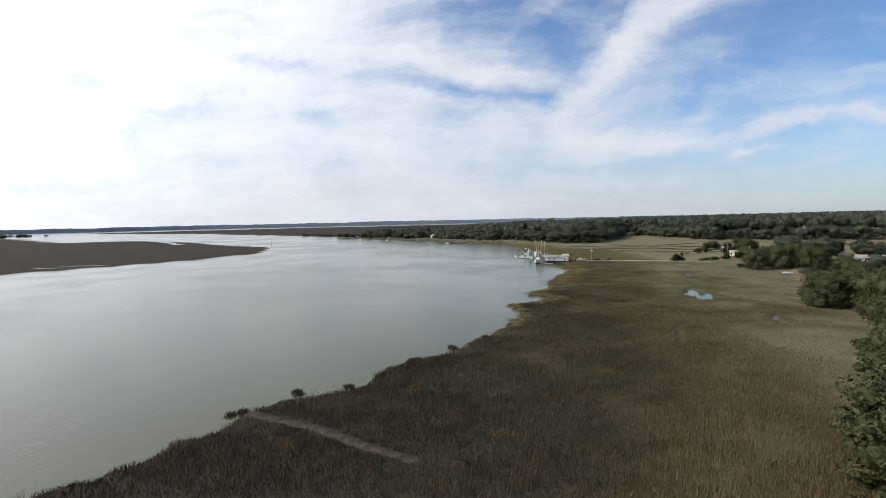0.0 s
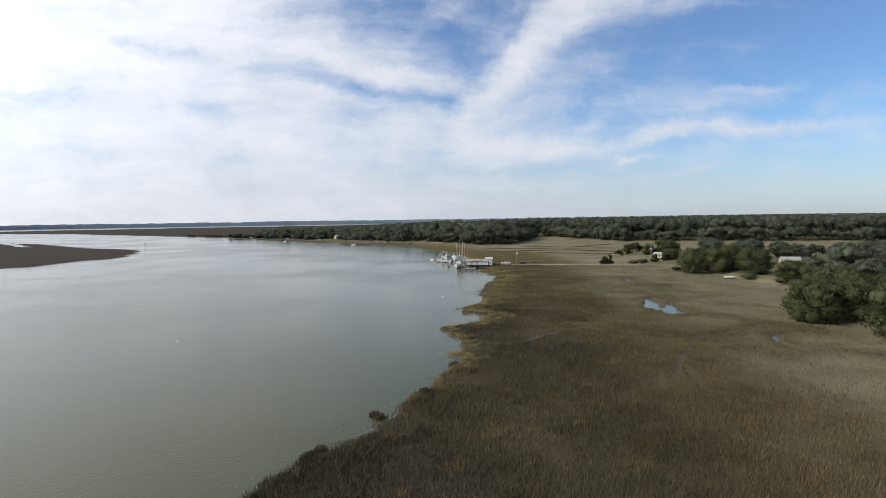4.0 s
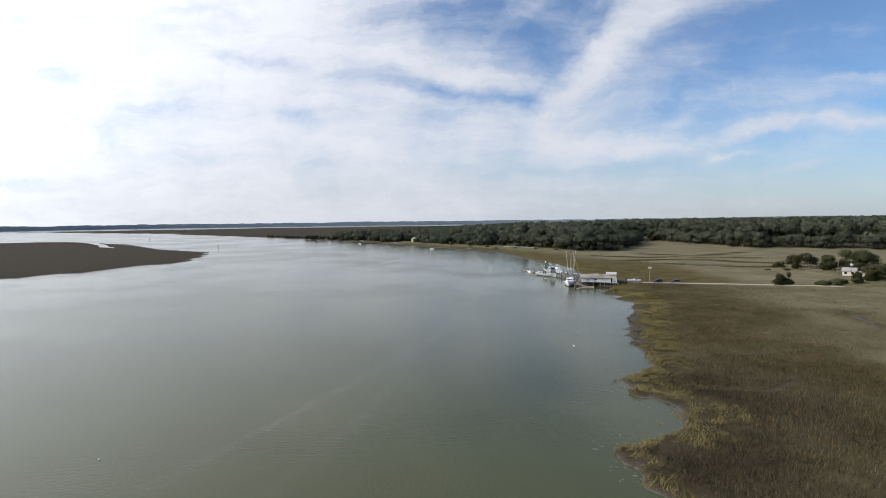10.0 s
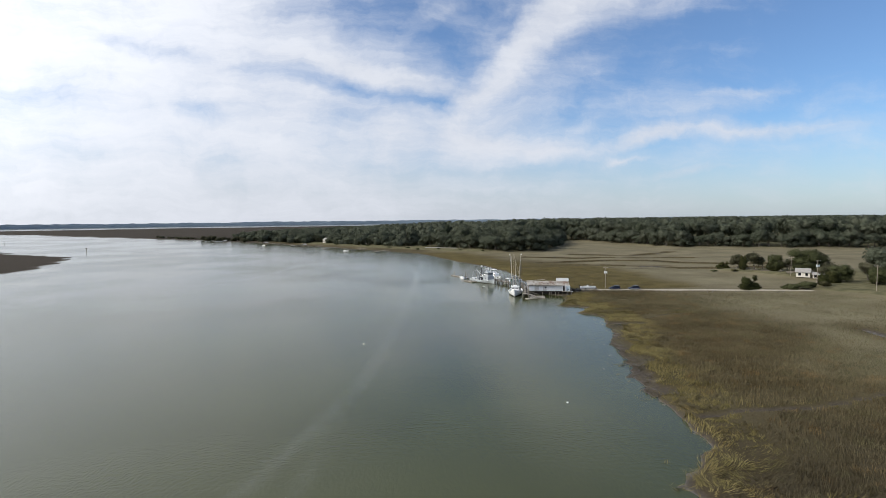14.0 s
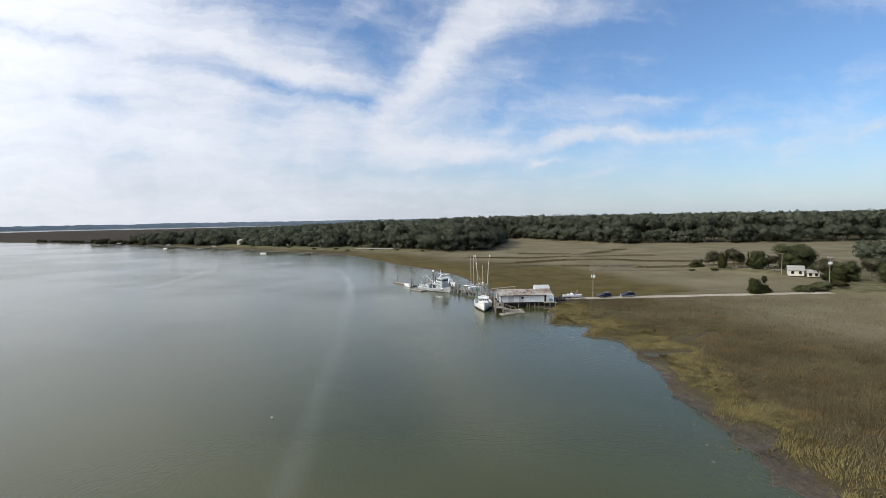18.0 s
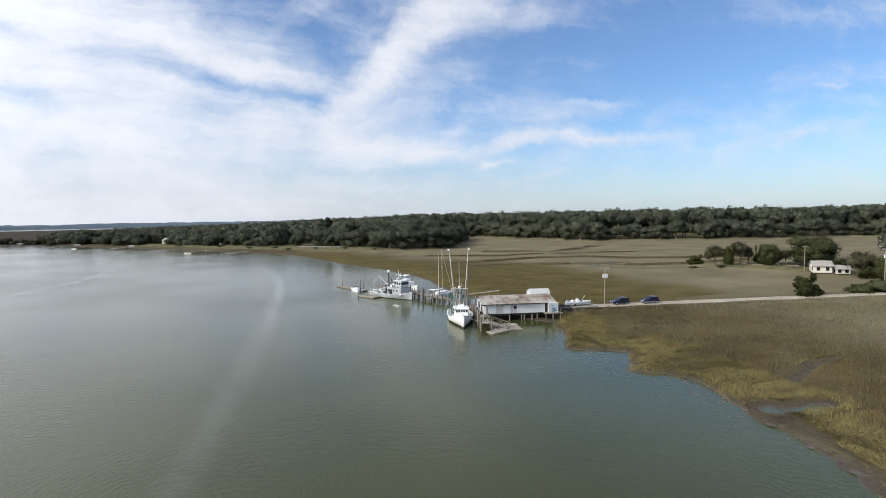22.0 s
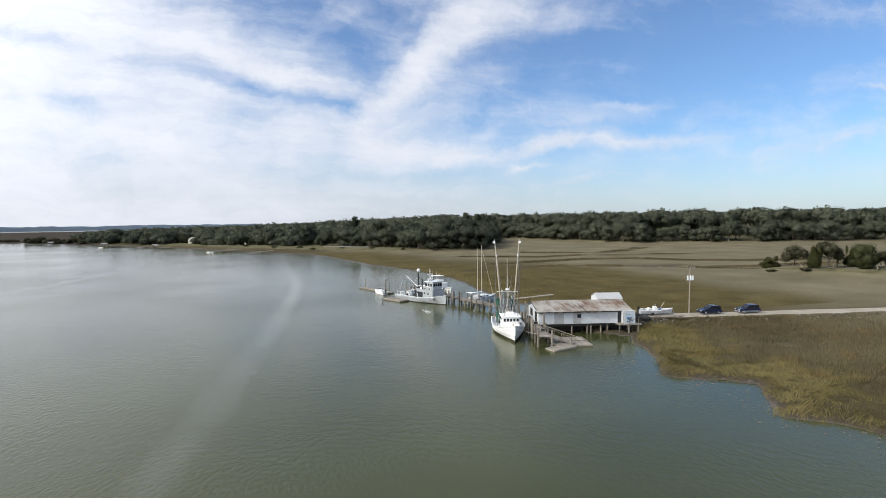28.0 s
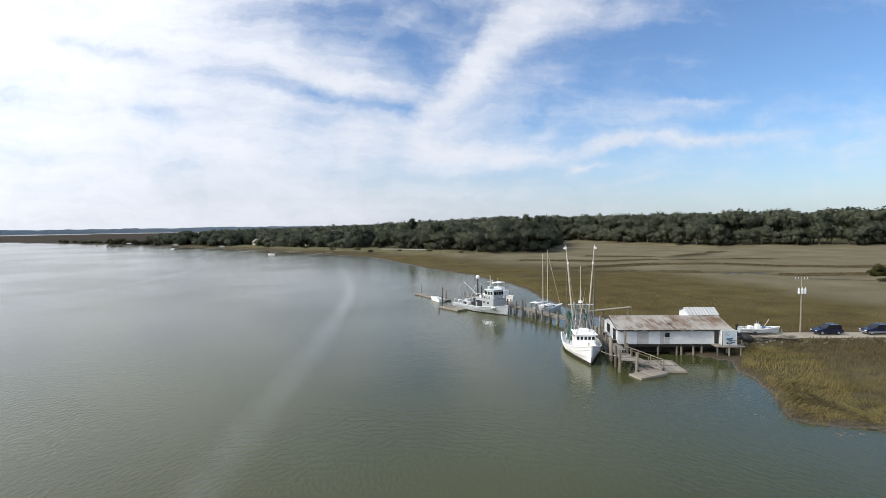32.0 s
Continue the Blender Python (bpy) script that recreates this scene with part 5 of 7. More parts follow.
def trawler():
    """White wooden shrimp trawler, its outriggers raised."""
    bow, mid = Vector((16.75, 340.55)), Vector((18.9, 348.9))
    d = (bow - mid).normalized()
    L = 14.6
    c = bow - d * (L / 2 + 0.5)
    ob = thing("shrimp_trawler", pose(c.x, c.y, 0, 0, 0, math.degrees(math.atan2(d.y, d.x))), "white wooden shrimp trawler with raised outriggers moored at the dock", "boat")
    rows, deck = hull(L, 5.2, (1.3, 1.3, 2.65), 2.6, 0.5, 0.7, 0.82, 0.045, boot=0.34)
    add_hull(ob, rows, deck, M["white"], M["white"], M["grey_light"])
    # wheelhouse
    house = part("wheelhouse", box((3.1, 2.7, 2.05), (1.6, 0, 2.05)), M["white"], ob, bevel=0.08)
    part("visor", box((3.6, 3.1, 0.12), (1.65, 0, 3.13)), M["white"], house, bevel=0.04)
    part("roof_box", box((1.1, 1.2, 0.30), (0.9, 0.1, 3.34)), M["white"], house, bevel=0.04)
    windows_row(house, (-1.0, -0.5, 0.0, 0.5, 1.0), 3.155, 2.62, (0.34, 0.44), "x")
    for y in (-1.36, 1.36):
        windows_row(house, (0.6, 1.5, 2.5), y, 2.62, (0.42, 0.44), "y")
    part("door", box((0.65, 0.04, 1.6), (0.55, 1.37, 1.9)), M["grey_light"], house)
    part("cabin_trunk", box((1.9, 2.2, 0.75), (4.0, 0, 1.75)), M["white"], ob, bevel=0.06)
    part("cabin_aft", box((1.7, 2.3, 1.5), (-0.9, 0, 1.7)), M["white"], ob, bevel=0.06)
    part("winch", rod((-2.3, -0.8, 1.35), (-2.3, 0.8, 1.35), 0.34, sides=12), M["steel"], ob, "rusty trawl winch")
    part("hatch", box((1.2, 1.4, 0.35), (-3.7, 0, 0.98)), M["white"], ob, bevel=0.04)
    for y in (-1.2, 1.25):
        part("fish_box", box((0.9, 0.55, 0.45), (-4.9, y, 1.0)), M["grey_light"], ob, bevel=0.03)
    part("stem_post", box((0.16, 0.16, 1.6), (L / 2 + 0.62, 0, 1.95), (0, 14, 0)), M["white"], ob)
    part("bow_bitt", box((0.18, 0.18, 0.7), (5.6, 0, 2.2)), M["spar"], ob)
    # outriggers, gallows and stays
    r0 = random.Random(6)
    base = -1.7
    for s in (-1, 1):
        o = part("outrigger", rod((base, 0.55 * s, 1.1), (base, 1.25 * s, 6.2), 0.13, 0.12, 8), M["spar"], ob, "weathered pale outrigger pole")
        part("upper_pole", rod((base, 1.25 * s, 6.2), (base - 0.15, 1.98 * s, 14.7), 0.115, 0.075, 8), M["spar"], o)
        part("tip_block", box((0.22, 0.42, 0.34), (base - 0.15, 2.11 * s, 14.55), (18 * s, 0, 0)), M["white"], o, bevel=0.05)
        part("tip_cap", rod((base - 0.15, 1.98 * s, 14.7), (base - 0.15, 2.02 * s, 15.0), 0.05, 0.03, 6), M["white"], o)
        part("hanging_block", box((0.16, 0.22, 0.4), (base, 1.74 * s, 12.4)), M["white"], o, bevel=0.04)
        part("stay", rod((base - 0.15, 1.98 * s, 14.6), (3.0, 1.0 * s, 3.2), 0.022, sides=4), M["rig"], o)
        part("stay", rod((base - 0.15, 1.98 * s, 14.6), (-5.6, 1.5 * s, 1.3), 0.022, sides=4), M["rig"], o)
        for x0, x1 in ((-0.6, -1.5), (-3.2, -1.9)):
            part("gallows_leg", rod((x0, 1.75 * s, 1.0), (x1, 0.75 * s, 6.5), 0.10, 0.08, 8), M["rig"], ob, "grey steel gallows leg")
        part("brace", rod((0.6, 1.3 * s, 3.2), (-1.6, 0.55 * s, 6.3), 0.05, sides=6), M["rig"], ob)
        part("brace", rod((-4.6, 1.2 * s, 1.2), (-1.8, 0.4 * s, 6.3), 0.05, sides=6), M["rig"], ob)
    for s in (-1, 1):
        part("strut", rod((-0.4, 1.4 * s, 3.3), (-1.5, -0.5 * s, 6.4), 0.055, sides=6), M["rig"], ob)
        part("strut", rod((-3.0, 1.6 * s, 1.0), (-1.7, -0.4 * s, 5.2), 0.055, sides=6), M["rig"], ob)
        part("ladder_rail", rod((-1.1, 0.95 * s, 1.2), (-1.5, 0.60 * s, 6.2), 0.04, sides=6), M["white"], ob)
        part("wire", rod((base, 1.7 * s, 6.45), (-6.2, 1.7 * s, 1.4), 0.024, sides=4), M["rig"], ob)
        part("wire", rod((base, 1.7 * s, 6.45), (3.2, 1.2 * s, 3.2), 0.024, sides=4), M["rig"], ob)
    for z in (2.4, 3.3, 4.2, 5.1, 5.9):
        w = 1.75 - 0.16 * (z - 1)
        part("rung", rod((base + 0.2, -w * 0.6, z), (base + 0.2, w * 0.6, z), 0.035, sides=6), M["steel"], ob)
    part("crosstree", rod((base, -1.75, 6.45), (base, 1.75, 6.45), 0.07, sides=8), M["grey_light"], ob)
    part("crosstree", rod((base, -1.2, 5.2), (base, 1.2, 5.2), 0.05, sides=8), M["steel"], ob)
    for i in range(26):
        y0, y1 = r0.uniform(-1.9, 1.9), r0.uniform(-1.5, 1.5)
        part("line", rod((base + r0.uniform(-1.8, 2.6), y0, r0.uniform(1.2, 3.2)), (base + r0.uniform(-0.4, 0.4), y1, r0.uniform(5.0, 9.0) if i % 3 else 6.4), 0.020 if i % 4 else 0.045, sides=4), M["rig"] if i % 5 else M["rope"], ob)
    for s in (-1, 1):
        part("davit", rod((base - 1.2, 1.6 * s, 1.2), (base - 0.9, 1.9 * s, 5.4), 0.07, 0.05, 6), M["rig"], ob)
        part("trawl_door", box((1.5, 0.08, 0.85), (base - 1.6, 1.95 * s, 2.2), (12 * s, 0, 0)), M["bark"], ob, "brown wooden trawl door")
    part("mast", rod((base + 0.1, 0, 1.0), (base + 0.1, 0, 12.0), 0.10, 0.045, 8), M["spar"], ob)
    part("radar", rod((base + 0.1, 0, 6.7), (base + 0.1, 0, 7.0), 0.32, 0.28, 12), M["white"], ob)
    part("lamp", ball((base + 0.1, -0.9, 6.65), 0.13), M["white"], ob)
    part("boom", rod((base - 0.2, 1.75, 1.6), (base - 0.4, 2.25, 11.2), 0.075, 0.05, 8), M["bark"], ob, "brown wooden boom")
    # nets gathered up on the port rig and drums
    r = random.Random(3)
    for k, (y, w) in enumerate(((-1.55, 0.36), (-1.05, 0.30), (0.7, 0.24))):
        bm = sheet([[(base - 0.3 + 0.28 * k + (0.10 + 0.22 * math.sin(z * 0.8) ** 2) * w * 2 * math.cos(a) + r.uniform(-0.05, 0.05), y + w * (0.5 + 0.5 * math.sin(z)) * math.sin(a) + r.uniform(-0.06, 0.06), 1.6 + z * 0.42)
                     for a in np.linspace(0, 2 * math.pi, 9)[:-1]] for z in np.linspace(0, 9, 12)], close=True)
        part("net", bm, M["net"], ob, "green shrimp net gathered and hanging")
    part("net_heap", ball((-4.0, -0.9, 1.05), 0.75, (1.2, 0.8, 0.42)), M["net"], ob, "heap of green net")
    for x, y in ((0.4, 2.1), (-2.6, 2.15), (-4.8, 2.1)):
        part("tyre_fender", rod((x, y - 2 * y * 0 , 0.75), (x, y + 0.16, 0.75), 0.32, sides=12), M["black"], ob)
    # name on the bow, unreadable
    for s in (-1, 1):
        part("name_bar", box((0.85, 0.02, 0.10), (4.75, 1.36 * s, 2.02), (0, 0, -19 * s)), M["grey"], ob, "dark lettering bar")
    return ob


def workboat():
    """Grey steel workboat with a crane mast amidships."""
    bow, d = Vector((15.9, 378.4)), Vector((0.454, -0.891)).normalized()
    L = 15.6
    c = bow - d * (L / 2)
    ob = thing("work_boat", pose(c.x, c.y, 0, 0, 0, math.degrees(math.atan2(d.y, d.x))), "grey steel workboat with a pilothouse and crane mast at the dock", "boat")
    rows, deck = hull(L, 4.9, (1.15, 1.2, 2.05), 3.0, 0.35, 0.8, 0.9, 0.02, boot=0.15)
    add_hull(ob, rows, deck, M["grey"], M["grey_light"], M["grey"])
    house = part("deckhouse", box((6.0, 3.4, 2.0), (2.5, 0, 2.0)), M["grey_dark"], ob, bevel=0.08)
    windows_row(house, (0.2, 1.2, 2.6, 3.9), 1.715, 2.2, (0.4, 0.4), "y")
    windows_row(house, (0.2, 1.2, 2.6, 3.9), -1.715, 2.2, (0.4, 0.4), "y")
    # the unlit doorway is painted as a flat dark panel
    part("door", box((0.7, 0.04, 1.6), (-0.5, -1.72, 1.95)), M["dark"], house, "dark panel painted as an unlit open doorway")
    pilot = part("pilothouse", box((2.6, 2.7, 1.75), (3.9, 0, 3.9)), M["grey"], ob, bevel=0.10)
    part("roof", box((3.0, 3.1, 0.14), (3.9, 0, 4.84)), M["grey_light"], pilot, bevel=0.05)
    windows_row(pilot, (-0.95, -0.32, 0.32, 0.95), 5.215, 4.15, (0.50, 0.62), "x")
    for y in (-1.365, 1.365):
        windows_row(pilot, (3.0, 3.8, 4.6), y, 4.15, (0.58, 0.62), "y")
    for y in (-1.9, 1.9):
        part("bridge_rail", rod((-0.8, y, 3.85), (5.0, y, 3.85), 0.03, sides=6), M["white"], ob)
        for x in (-0.8, 0.6, 2.0, 3.4, 5.0):
            part("stanchion", rod((x, y, 3.0), (x, y, 3.85), 0.025, sides=6), M["white"], ob)
    part("mast_foot", box((0.8, 0.9, 0.5), (2.7, 0, 5.1)), M["grey"], ob)
    part("radar_mast", rod((2.6, 0, 4.8), (2.6, 0, 7.6), 0.07, 0.04), M["white"], ob)
    part("radar_arm", box((0.12, 1.5, 0.10), (2.6, 0, 6.4)), M["white"], ob)
    part("radar_dome", ball((2.9, 0.45, 6.0), 0.30, (1, 1, 0.6)), M["white"], ob)
    for x, y, h in ((3.9, 0.9, 7.2), (3.9, -0.9, 7.5), (2.2, 1.1, 6.9), (3.4, -0.2, 6.6)):
        part("antenna", rod((x, y, 5.0), (x, y, h), 0.025, 0.012, 5), M["white"], ob)
    part("funnel", rod((0.2, 0.9, 3.0), (0.2, 0.9, 4.6), 0.32, 0.28, 10), M["dark"], ob, "dark exhaust funnel")
    part("crane_post", rod((-1.5, 0, 0.9), (-1.5, 0, 6.6), 0.17, 0.13, 10), M["black"], ob, "dark crane post")
    part("post_globe", ball((-1.5, 0, 6.95), 0.42), M["white"], ob, "white globe on the post")
    part("crane_boom", rod((-1.5, 0, 3.0), (-6.8, 0.4, 5.4), 0.10, 0.07, 8), M["steel"], ob)
    part("crane_wire", rod((-6.8, 0.4, 5.4), (-6.8, 0.4, 3.0), 0.02, sides=4), M["black"], ob)
    part("crane_stay", rod((-1.5, 0, 6.5), (-6.8, 0.4, 5.4), 0.02, sides=4), M["black"], ob)
    part("winch", rod((-3.6, -0.8, 1.35), (-3.6, 0.8, 1.35), 0.42, sides=12), M["steel"], ob)
    part("deck_machine", box((1.2, 1.6, 1.1), (-4.9, 0.2, 1.4)), M["grey"], ob, bevel=0.08)
    for x, y, s in ((-6.0, 1.3, 0.6), (-6.6, -1.0, 0.8), (-5.3, -1.6, 0.5), (-2.6, 1.5, 0.7), (-2.7, -1.5, 0.6)):
        part("deck_box", box((s, s * 1.2, s), (x, y, 0.85 + s / 2)), M["grey_light"], ob, bevel=0.04)
    for y in (-2.1, 2.1):
        part("deck_rail", rod((-7.2, y, 1.88), (-1.2, y, 1.88), 0.03, sides=6), M["white"], ob)
    for x in (0.2, 1.6, 3.0, 4.4):
        for y in (-1.75, 1.75):
            part("life_ring" if x == 1.6 else "vent", rod((x, y, 3.3), (x, y * 1.04, 3.3), 0.32 if x == 1.6 else 0.16, sides=12), M["white"] if x == 1.6 else M["dark"], ob)
    r = random.Random(19)
    for i in range(18):
        x, s = r.uniform(-6.6, -0.6), r.uniform(0.2, 0.55)
        part("deck_gear", box((s, s * r.uniform(0.6, 1.6), s * r.uniform(0.6, 1.8)), (x, r.uniform(-1.7, 1.7), 0.95 + s * 0.5), (0, 0, r.uniform(0, 90))), (M["black"], M["grey_dark"], M["rig"], M["grey_light"], M["bottom"])[i % 5], ob, "assorted dark deck gear", bevel=0.02)
    for i in range(9):
        x, y = r.uniform(-0.4, 5.0), r.uniform(-1.5, 1.5)
        part("topside_gear", box((r.uniform(0.2, 0.5), r.uniform(0.2, 0.5), r.uniform(0.2, 0.7)), (x, y, (3.2 if x < 2.5 else 5.1))), M["grey_dark"] if i % 3 else M["white"], ob, bevel=0.02)
    for i in range(10):
        x, y = r.uniform(-5, 4.5), r.uniform(-1.5, 1.5)
        part("line", rod((x, y, 1.2 if x < 0 else 4.9), (-1.5 if i % 2 else 2.6, 0, r.uniform(5.8, 7.2)), 0.022, sides=4), M["rig"], ob)
    for s in (-1, 1):
        part("a_frame_leg", rod((-7.0, 1.7 * s, 0.9), (-6.4, 0.9 * s, 4.6), 0.08, sides=6), M["grey_dark"], ob)
    part("a_frame_top", rod((-6.4, -0.95, 4.6), (-6.4, 0.95, 4.6), 0.08, sides=6), M["grey_dark"], ob)
    # flat dark panels stand for the shade in the side passages
    for y in (-1.72, 1.72):
        part("dark_recess", box((1.6, 0.03, 1.2), (1.2, y, 1.85)), M["dark"], house, "dark panel painted as a shaded side passage")
    part("exhaust_stack", rod((0.9, -0.9, 3.0), (0.9, -0.9, 5.3), 0.16, 0.14, 8), M["black"], ob)
    part("lattice_mast", rod((-3.6, 0.9, 1.1), (-2.0, 0.2, 5.2), 0.07, 0.05, 6), M["steel"], ob)
    part("lattice_mast", rod((-3.6, -0.9, 1.1), (-2.0, -0.2, 5.2), 0.07, 0.05, 6), M["steel"], ob)
    part("ladder", box((0.08, 0.5, 2.2), (-0.95, 0.9, 2.0), (0, 8, 0)), M["white"], ob)
    part("dinghy", ball((-0.2, 1.0, 3.35), 0.5, (2.0, 0.8, 0.5)), M["white"], ob, "white dinghy stowed on the deckhouse")
    for x in (-7.0, -5.6, -4.2, -2.8, -1.4):
        for y in (-2.1, 2.1):
            part("stanchion", rod((x, y, 1.0), (x, y, 1.9), 0.03, sides=6), M["white"], ob)
    for s in (-1, 1):
        part("rubbing_strake", box((11.0, 0.10, 0.16), (-1.6, 2.42 * s, 0.82)), M["grey_dark"], ob)
        part("name_bar", box((0.8, 0.02, 0.28), (5.6, 1.80 * s, 1.55), (0, 0, -22 * s)), M["white"], ob, "pale lettering bar")
    return ob


def small_boat(name, label, x, y, turn, L, B, paint, extras, z=0.0, group=""):
    ob = thing(name, pose(x, y, z, 0, 0, turn), label, "boat", group)
    rows, deck = hull(L, B, (0.62, 0.60, 0.85), 2.2, 0.30, 0.18, 0.85, 0.03, 10)
    add_hull(ob, rows, deck, paint, M["white"], M["grey_light"])
    if extras >= 1:
        part("motor_head", box((0.42, 0.36, 0.5), (-L / 2 - 0.18, 0, 0.95)), M["black"], ob, "black outboard motor", bevel=0.08)
        part("motor_leg", box((0.18, 0.14, 0.9), (-L / 2 - 0.22, 0, 0.4)), M["black"], ob)
        part("thwart", box((0.35, B * 0.8, 0.06), (-L * 0.18, 0, 0.52)), M["white"], ob)
    if extras >= 2:
        part("console", box((0.6, 0.7, 0.85), (-L * 0.02, 0, 0.75)), M["white"], ob, bevel=0.06)
        part("windscreen", box((0.04, 0.6, 0.3), (L * 0.02 + 0.16, 0, 1.3), (0, -20, 0)), M["dark"], ob)
        part("seat", box((0.5, 0.9, 0.6), (-L * 0.2, 0, 0.62)), M["white"], ob, bevel=0.06)
        for y in (-0.36, 0.36):
            part("rail_post", rod((-L * 0.02, y, 1.1), (-L * 0.02, y, 1.6), 0.025, sides=6), M["steel"], ob)
    return ob


def cabin_cruiser(x, y, turn):
    ob = thing("cabin_cruiser", pose(x, y, 0, 0, 0, turn), "white cabin cruiser moored behind the grey workboat", "boat")
    rows, deck = hull(9.0, 3.0, (1.0, 1.05, 1.5), 2.4, 0.3, 0.4, 0.9, 0.04)
    add_hull(ob, rows, deck, M["white"], M["white"], M["grey_light"])
    house = part("cabin", box((3.4, 2.3, 1.4), (0.6, 0, 1.75)), M["white"], ob, bevel=0.10)
    windows_row(house, (-0.6, 0.4, 1.5), 1.165, 1.95, (0.7, 0.45), "y")
    windows_row(house, (-0.6, 0.4, 1.5), -1.165, 1.95, (0.7, 0.45), "y")
    part("flybridge", box((1.8, 2.0, 0.7), (0.1, 0, 2.8)), M["white"], ob, bevel=0.10)
    part("canopy", box((2.2, 2.2, 0.08), (-0.2, 0, 4.2)), M["white"], ob, bevel=0.03)
    for a in (-1.1, 0.8):
        for b in (-0.95, 0.95):
            part("canopy_post", rod((a, b, 3.0), (a, b, 4.18), 0.025, sides=6), M["steel"], ob)


def sailboat(x, y, turn):
    ob = thing("sailboat", pose(x, y, 0, 0, 0, turn), "white sailboat with two bare masts behind the pier", "boat")
    rows, deck = hull(9.5, 2.9, (1.0, 0.95, 1.25), 2.0, 0.12, 0.5, 0.6, 0.07)
    add_hull(ob, rows, deck, M["white"], M["white"], M["grey_light"])
    cabin = part("cabin", box((3.6, 1.8, 0.55), (0.4, 0, 1.25)), M["white"], ob, bevel=0.10)
    windows_row(cabin, (-0.6, 0.5, 1.5), 0.915, 1.3, (0.5, 0.18), "y")
    windows_row(cabin, (-0.6, 0.5, 1.5), -0.915, 1.3, (0.5, 0.18), "y")
    for mx, top in ((0.7, 12.7), (-0.7, 11.9)):
        mast = part("mast", rod((mx, 0, 1.0), (mx, 0, top), 0.085, 0.06), M["spar"], ob)
        part("boom", rod((mx, 0, 2.1), (mx - 2.2, 0, 2.0), 0.06, sides=8), M["spar"], mast)
        part("furled_sail", rod((mx - 0.1, 0, 2.22), (mx - 2.0, 0, 2.12), 0.14, 0.09, 8), M["white"], mast, "furled white sail")
    part("forestay", rod((0.7, 0, 12.2), (4.6, 0, 1.2), 0.045, sides=5), M["spar"], ob)
    part("canopy", box((1.5, 1.9, 0.10), (-2.9, 0, 2.3)), M["white"], ob, bevel=0.04)


trawler()
workboat()
cabin_cruiser(19.5, 399.5, -62)
sailboat(24.4, 380.4, 30)
small_boat("skiff", "small white skiff tied to the floating dock", 4.6, 401.2, 112, 5.2, 1.9, M["white"], 2)


# ---- the landing ----
SHED = Matrix.LocRotScale((22.75, 345.3, 0), Euler((0, 0, radians(-11))), None)


def pile(parent, x, y, top, r=0.16, low=-1.6, lean=0.0):
    return part("piling", rod((x, y, low), (x + lean, y, top), r * 1.05, r * 0.92, 8), M["pile_wood"], parent)


def cover_boards(parent, x0, x1, y0, y1, z, wide=0.30, along="x", mat=None, thick=0.06, name="plank"):
    """Deck boards laid side by side with open joints, on one shared mesh."""
    span = (x1 - x0) if along == "x" else (y1 - y0)
    across = (y1 - y0) if along == "x" else (x1 - x0)
    k = max(1, round(across / wide))
    w = across / k
    bm = box((span, w - 0.03, thick) if along == "x" else (w - 0.03, span, thick))
    me = bpy.data.meshes.new(name)
    bm.to_mesh(me), bm.free()
    me.materials.append(mat or M["dock_wood"])
    r = random.Random(int(x0 * 7 + y0 * 3))
    for i in range(k):
        o = (i + 0.5) * w
        at = ((x0 + x1) / 2, y0 + o) if along == "x" else (x0 + o, (y0 + y1) / 2)
        data_part(name, me, parent, pose(at[0] + (r.uniform(-0.04, 0.04) if along == "x" else 0), at[1] + (0 if along == "x" else r.uniform(-0.04, 0.04)), z + r.uniform(-0.008, 0.008), 0, 0, r.uniform(-0.4, 0.4)))


def sheets(parent, name, u0, u1, lower, upper, wide, mat, ridge=0.035, tiers=1):
    """Ribbed roof sheets side by side, in tiers that lap; lower and upper: (v, z) of the eave and the ridge."""
    k = max(1, round((u1 - u0) / wide))
    w = (u1 - u0) / k
    steps = 6 if ridge < 0.05 else 2
    r = random.Random(5)
    for tier in range(tiers):
        ends = []
        for f in (tier / tiers, (tier + 1) / tiers + (0.04 if tier < tiers - 1 else 0.0)):
            ends.append((lower[0] + (upper[0] - lower[0]) * f, lower[1] + (upper[1] - lower[1]) * f))
        lift = 0.02 * tier
        rows = []
        for v, z in ends:
            top = [(w * i / steps - w / 2, v, z + lift + (ridge if i % 2 else 0.0)) for i in range(steps + 1)]
            rows.append(top + [(p[0], p[1], p[2] - 0.012) for p in top[::-1]])
        bm = sheet(rows, close=True)
        bmesh.ops.recalc_face_normals(bm, faces=bm.faces)
        me = bpy.data.meshes.new(name)
        bm.to_mesh(me), bm.free()
        me.materials.append(mat)
        for i in range(k):
            data_part(name, me, parent, pose(u0 + (i + 0.5) * w, r.uniform(-0.12, 0.05) if tier == 0 else 0.0, 0.006 * (i % 2) + r.uniform(0, 0.014), 0, 0, r.uniform(-0.3, 0.3)))


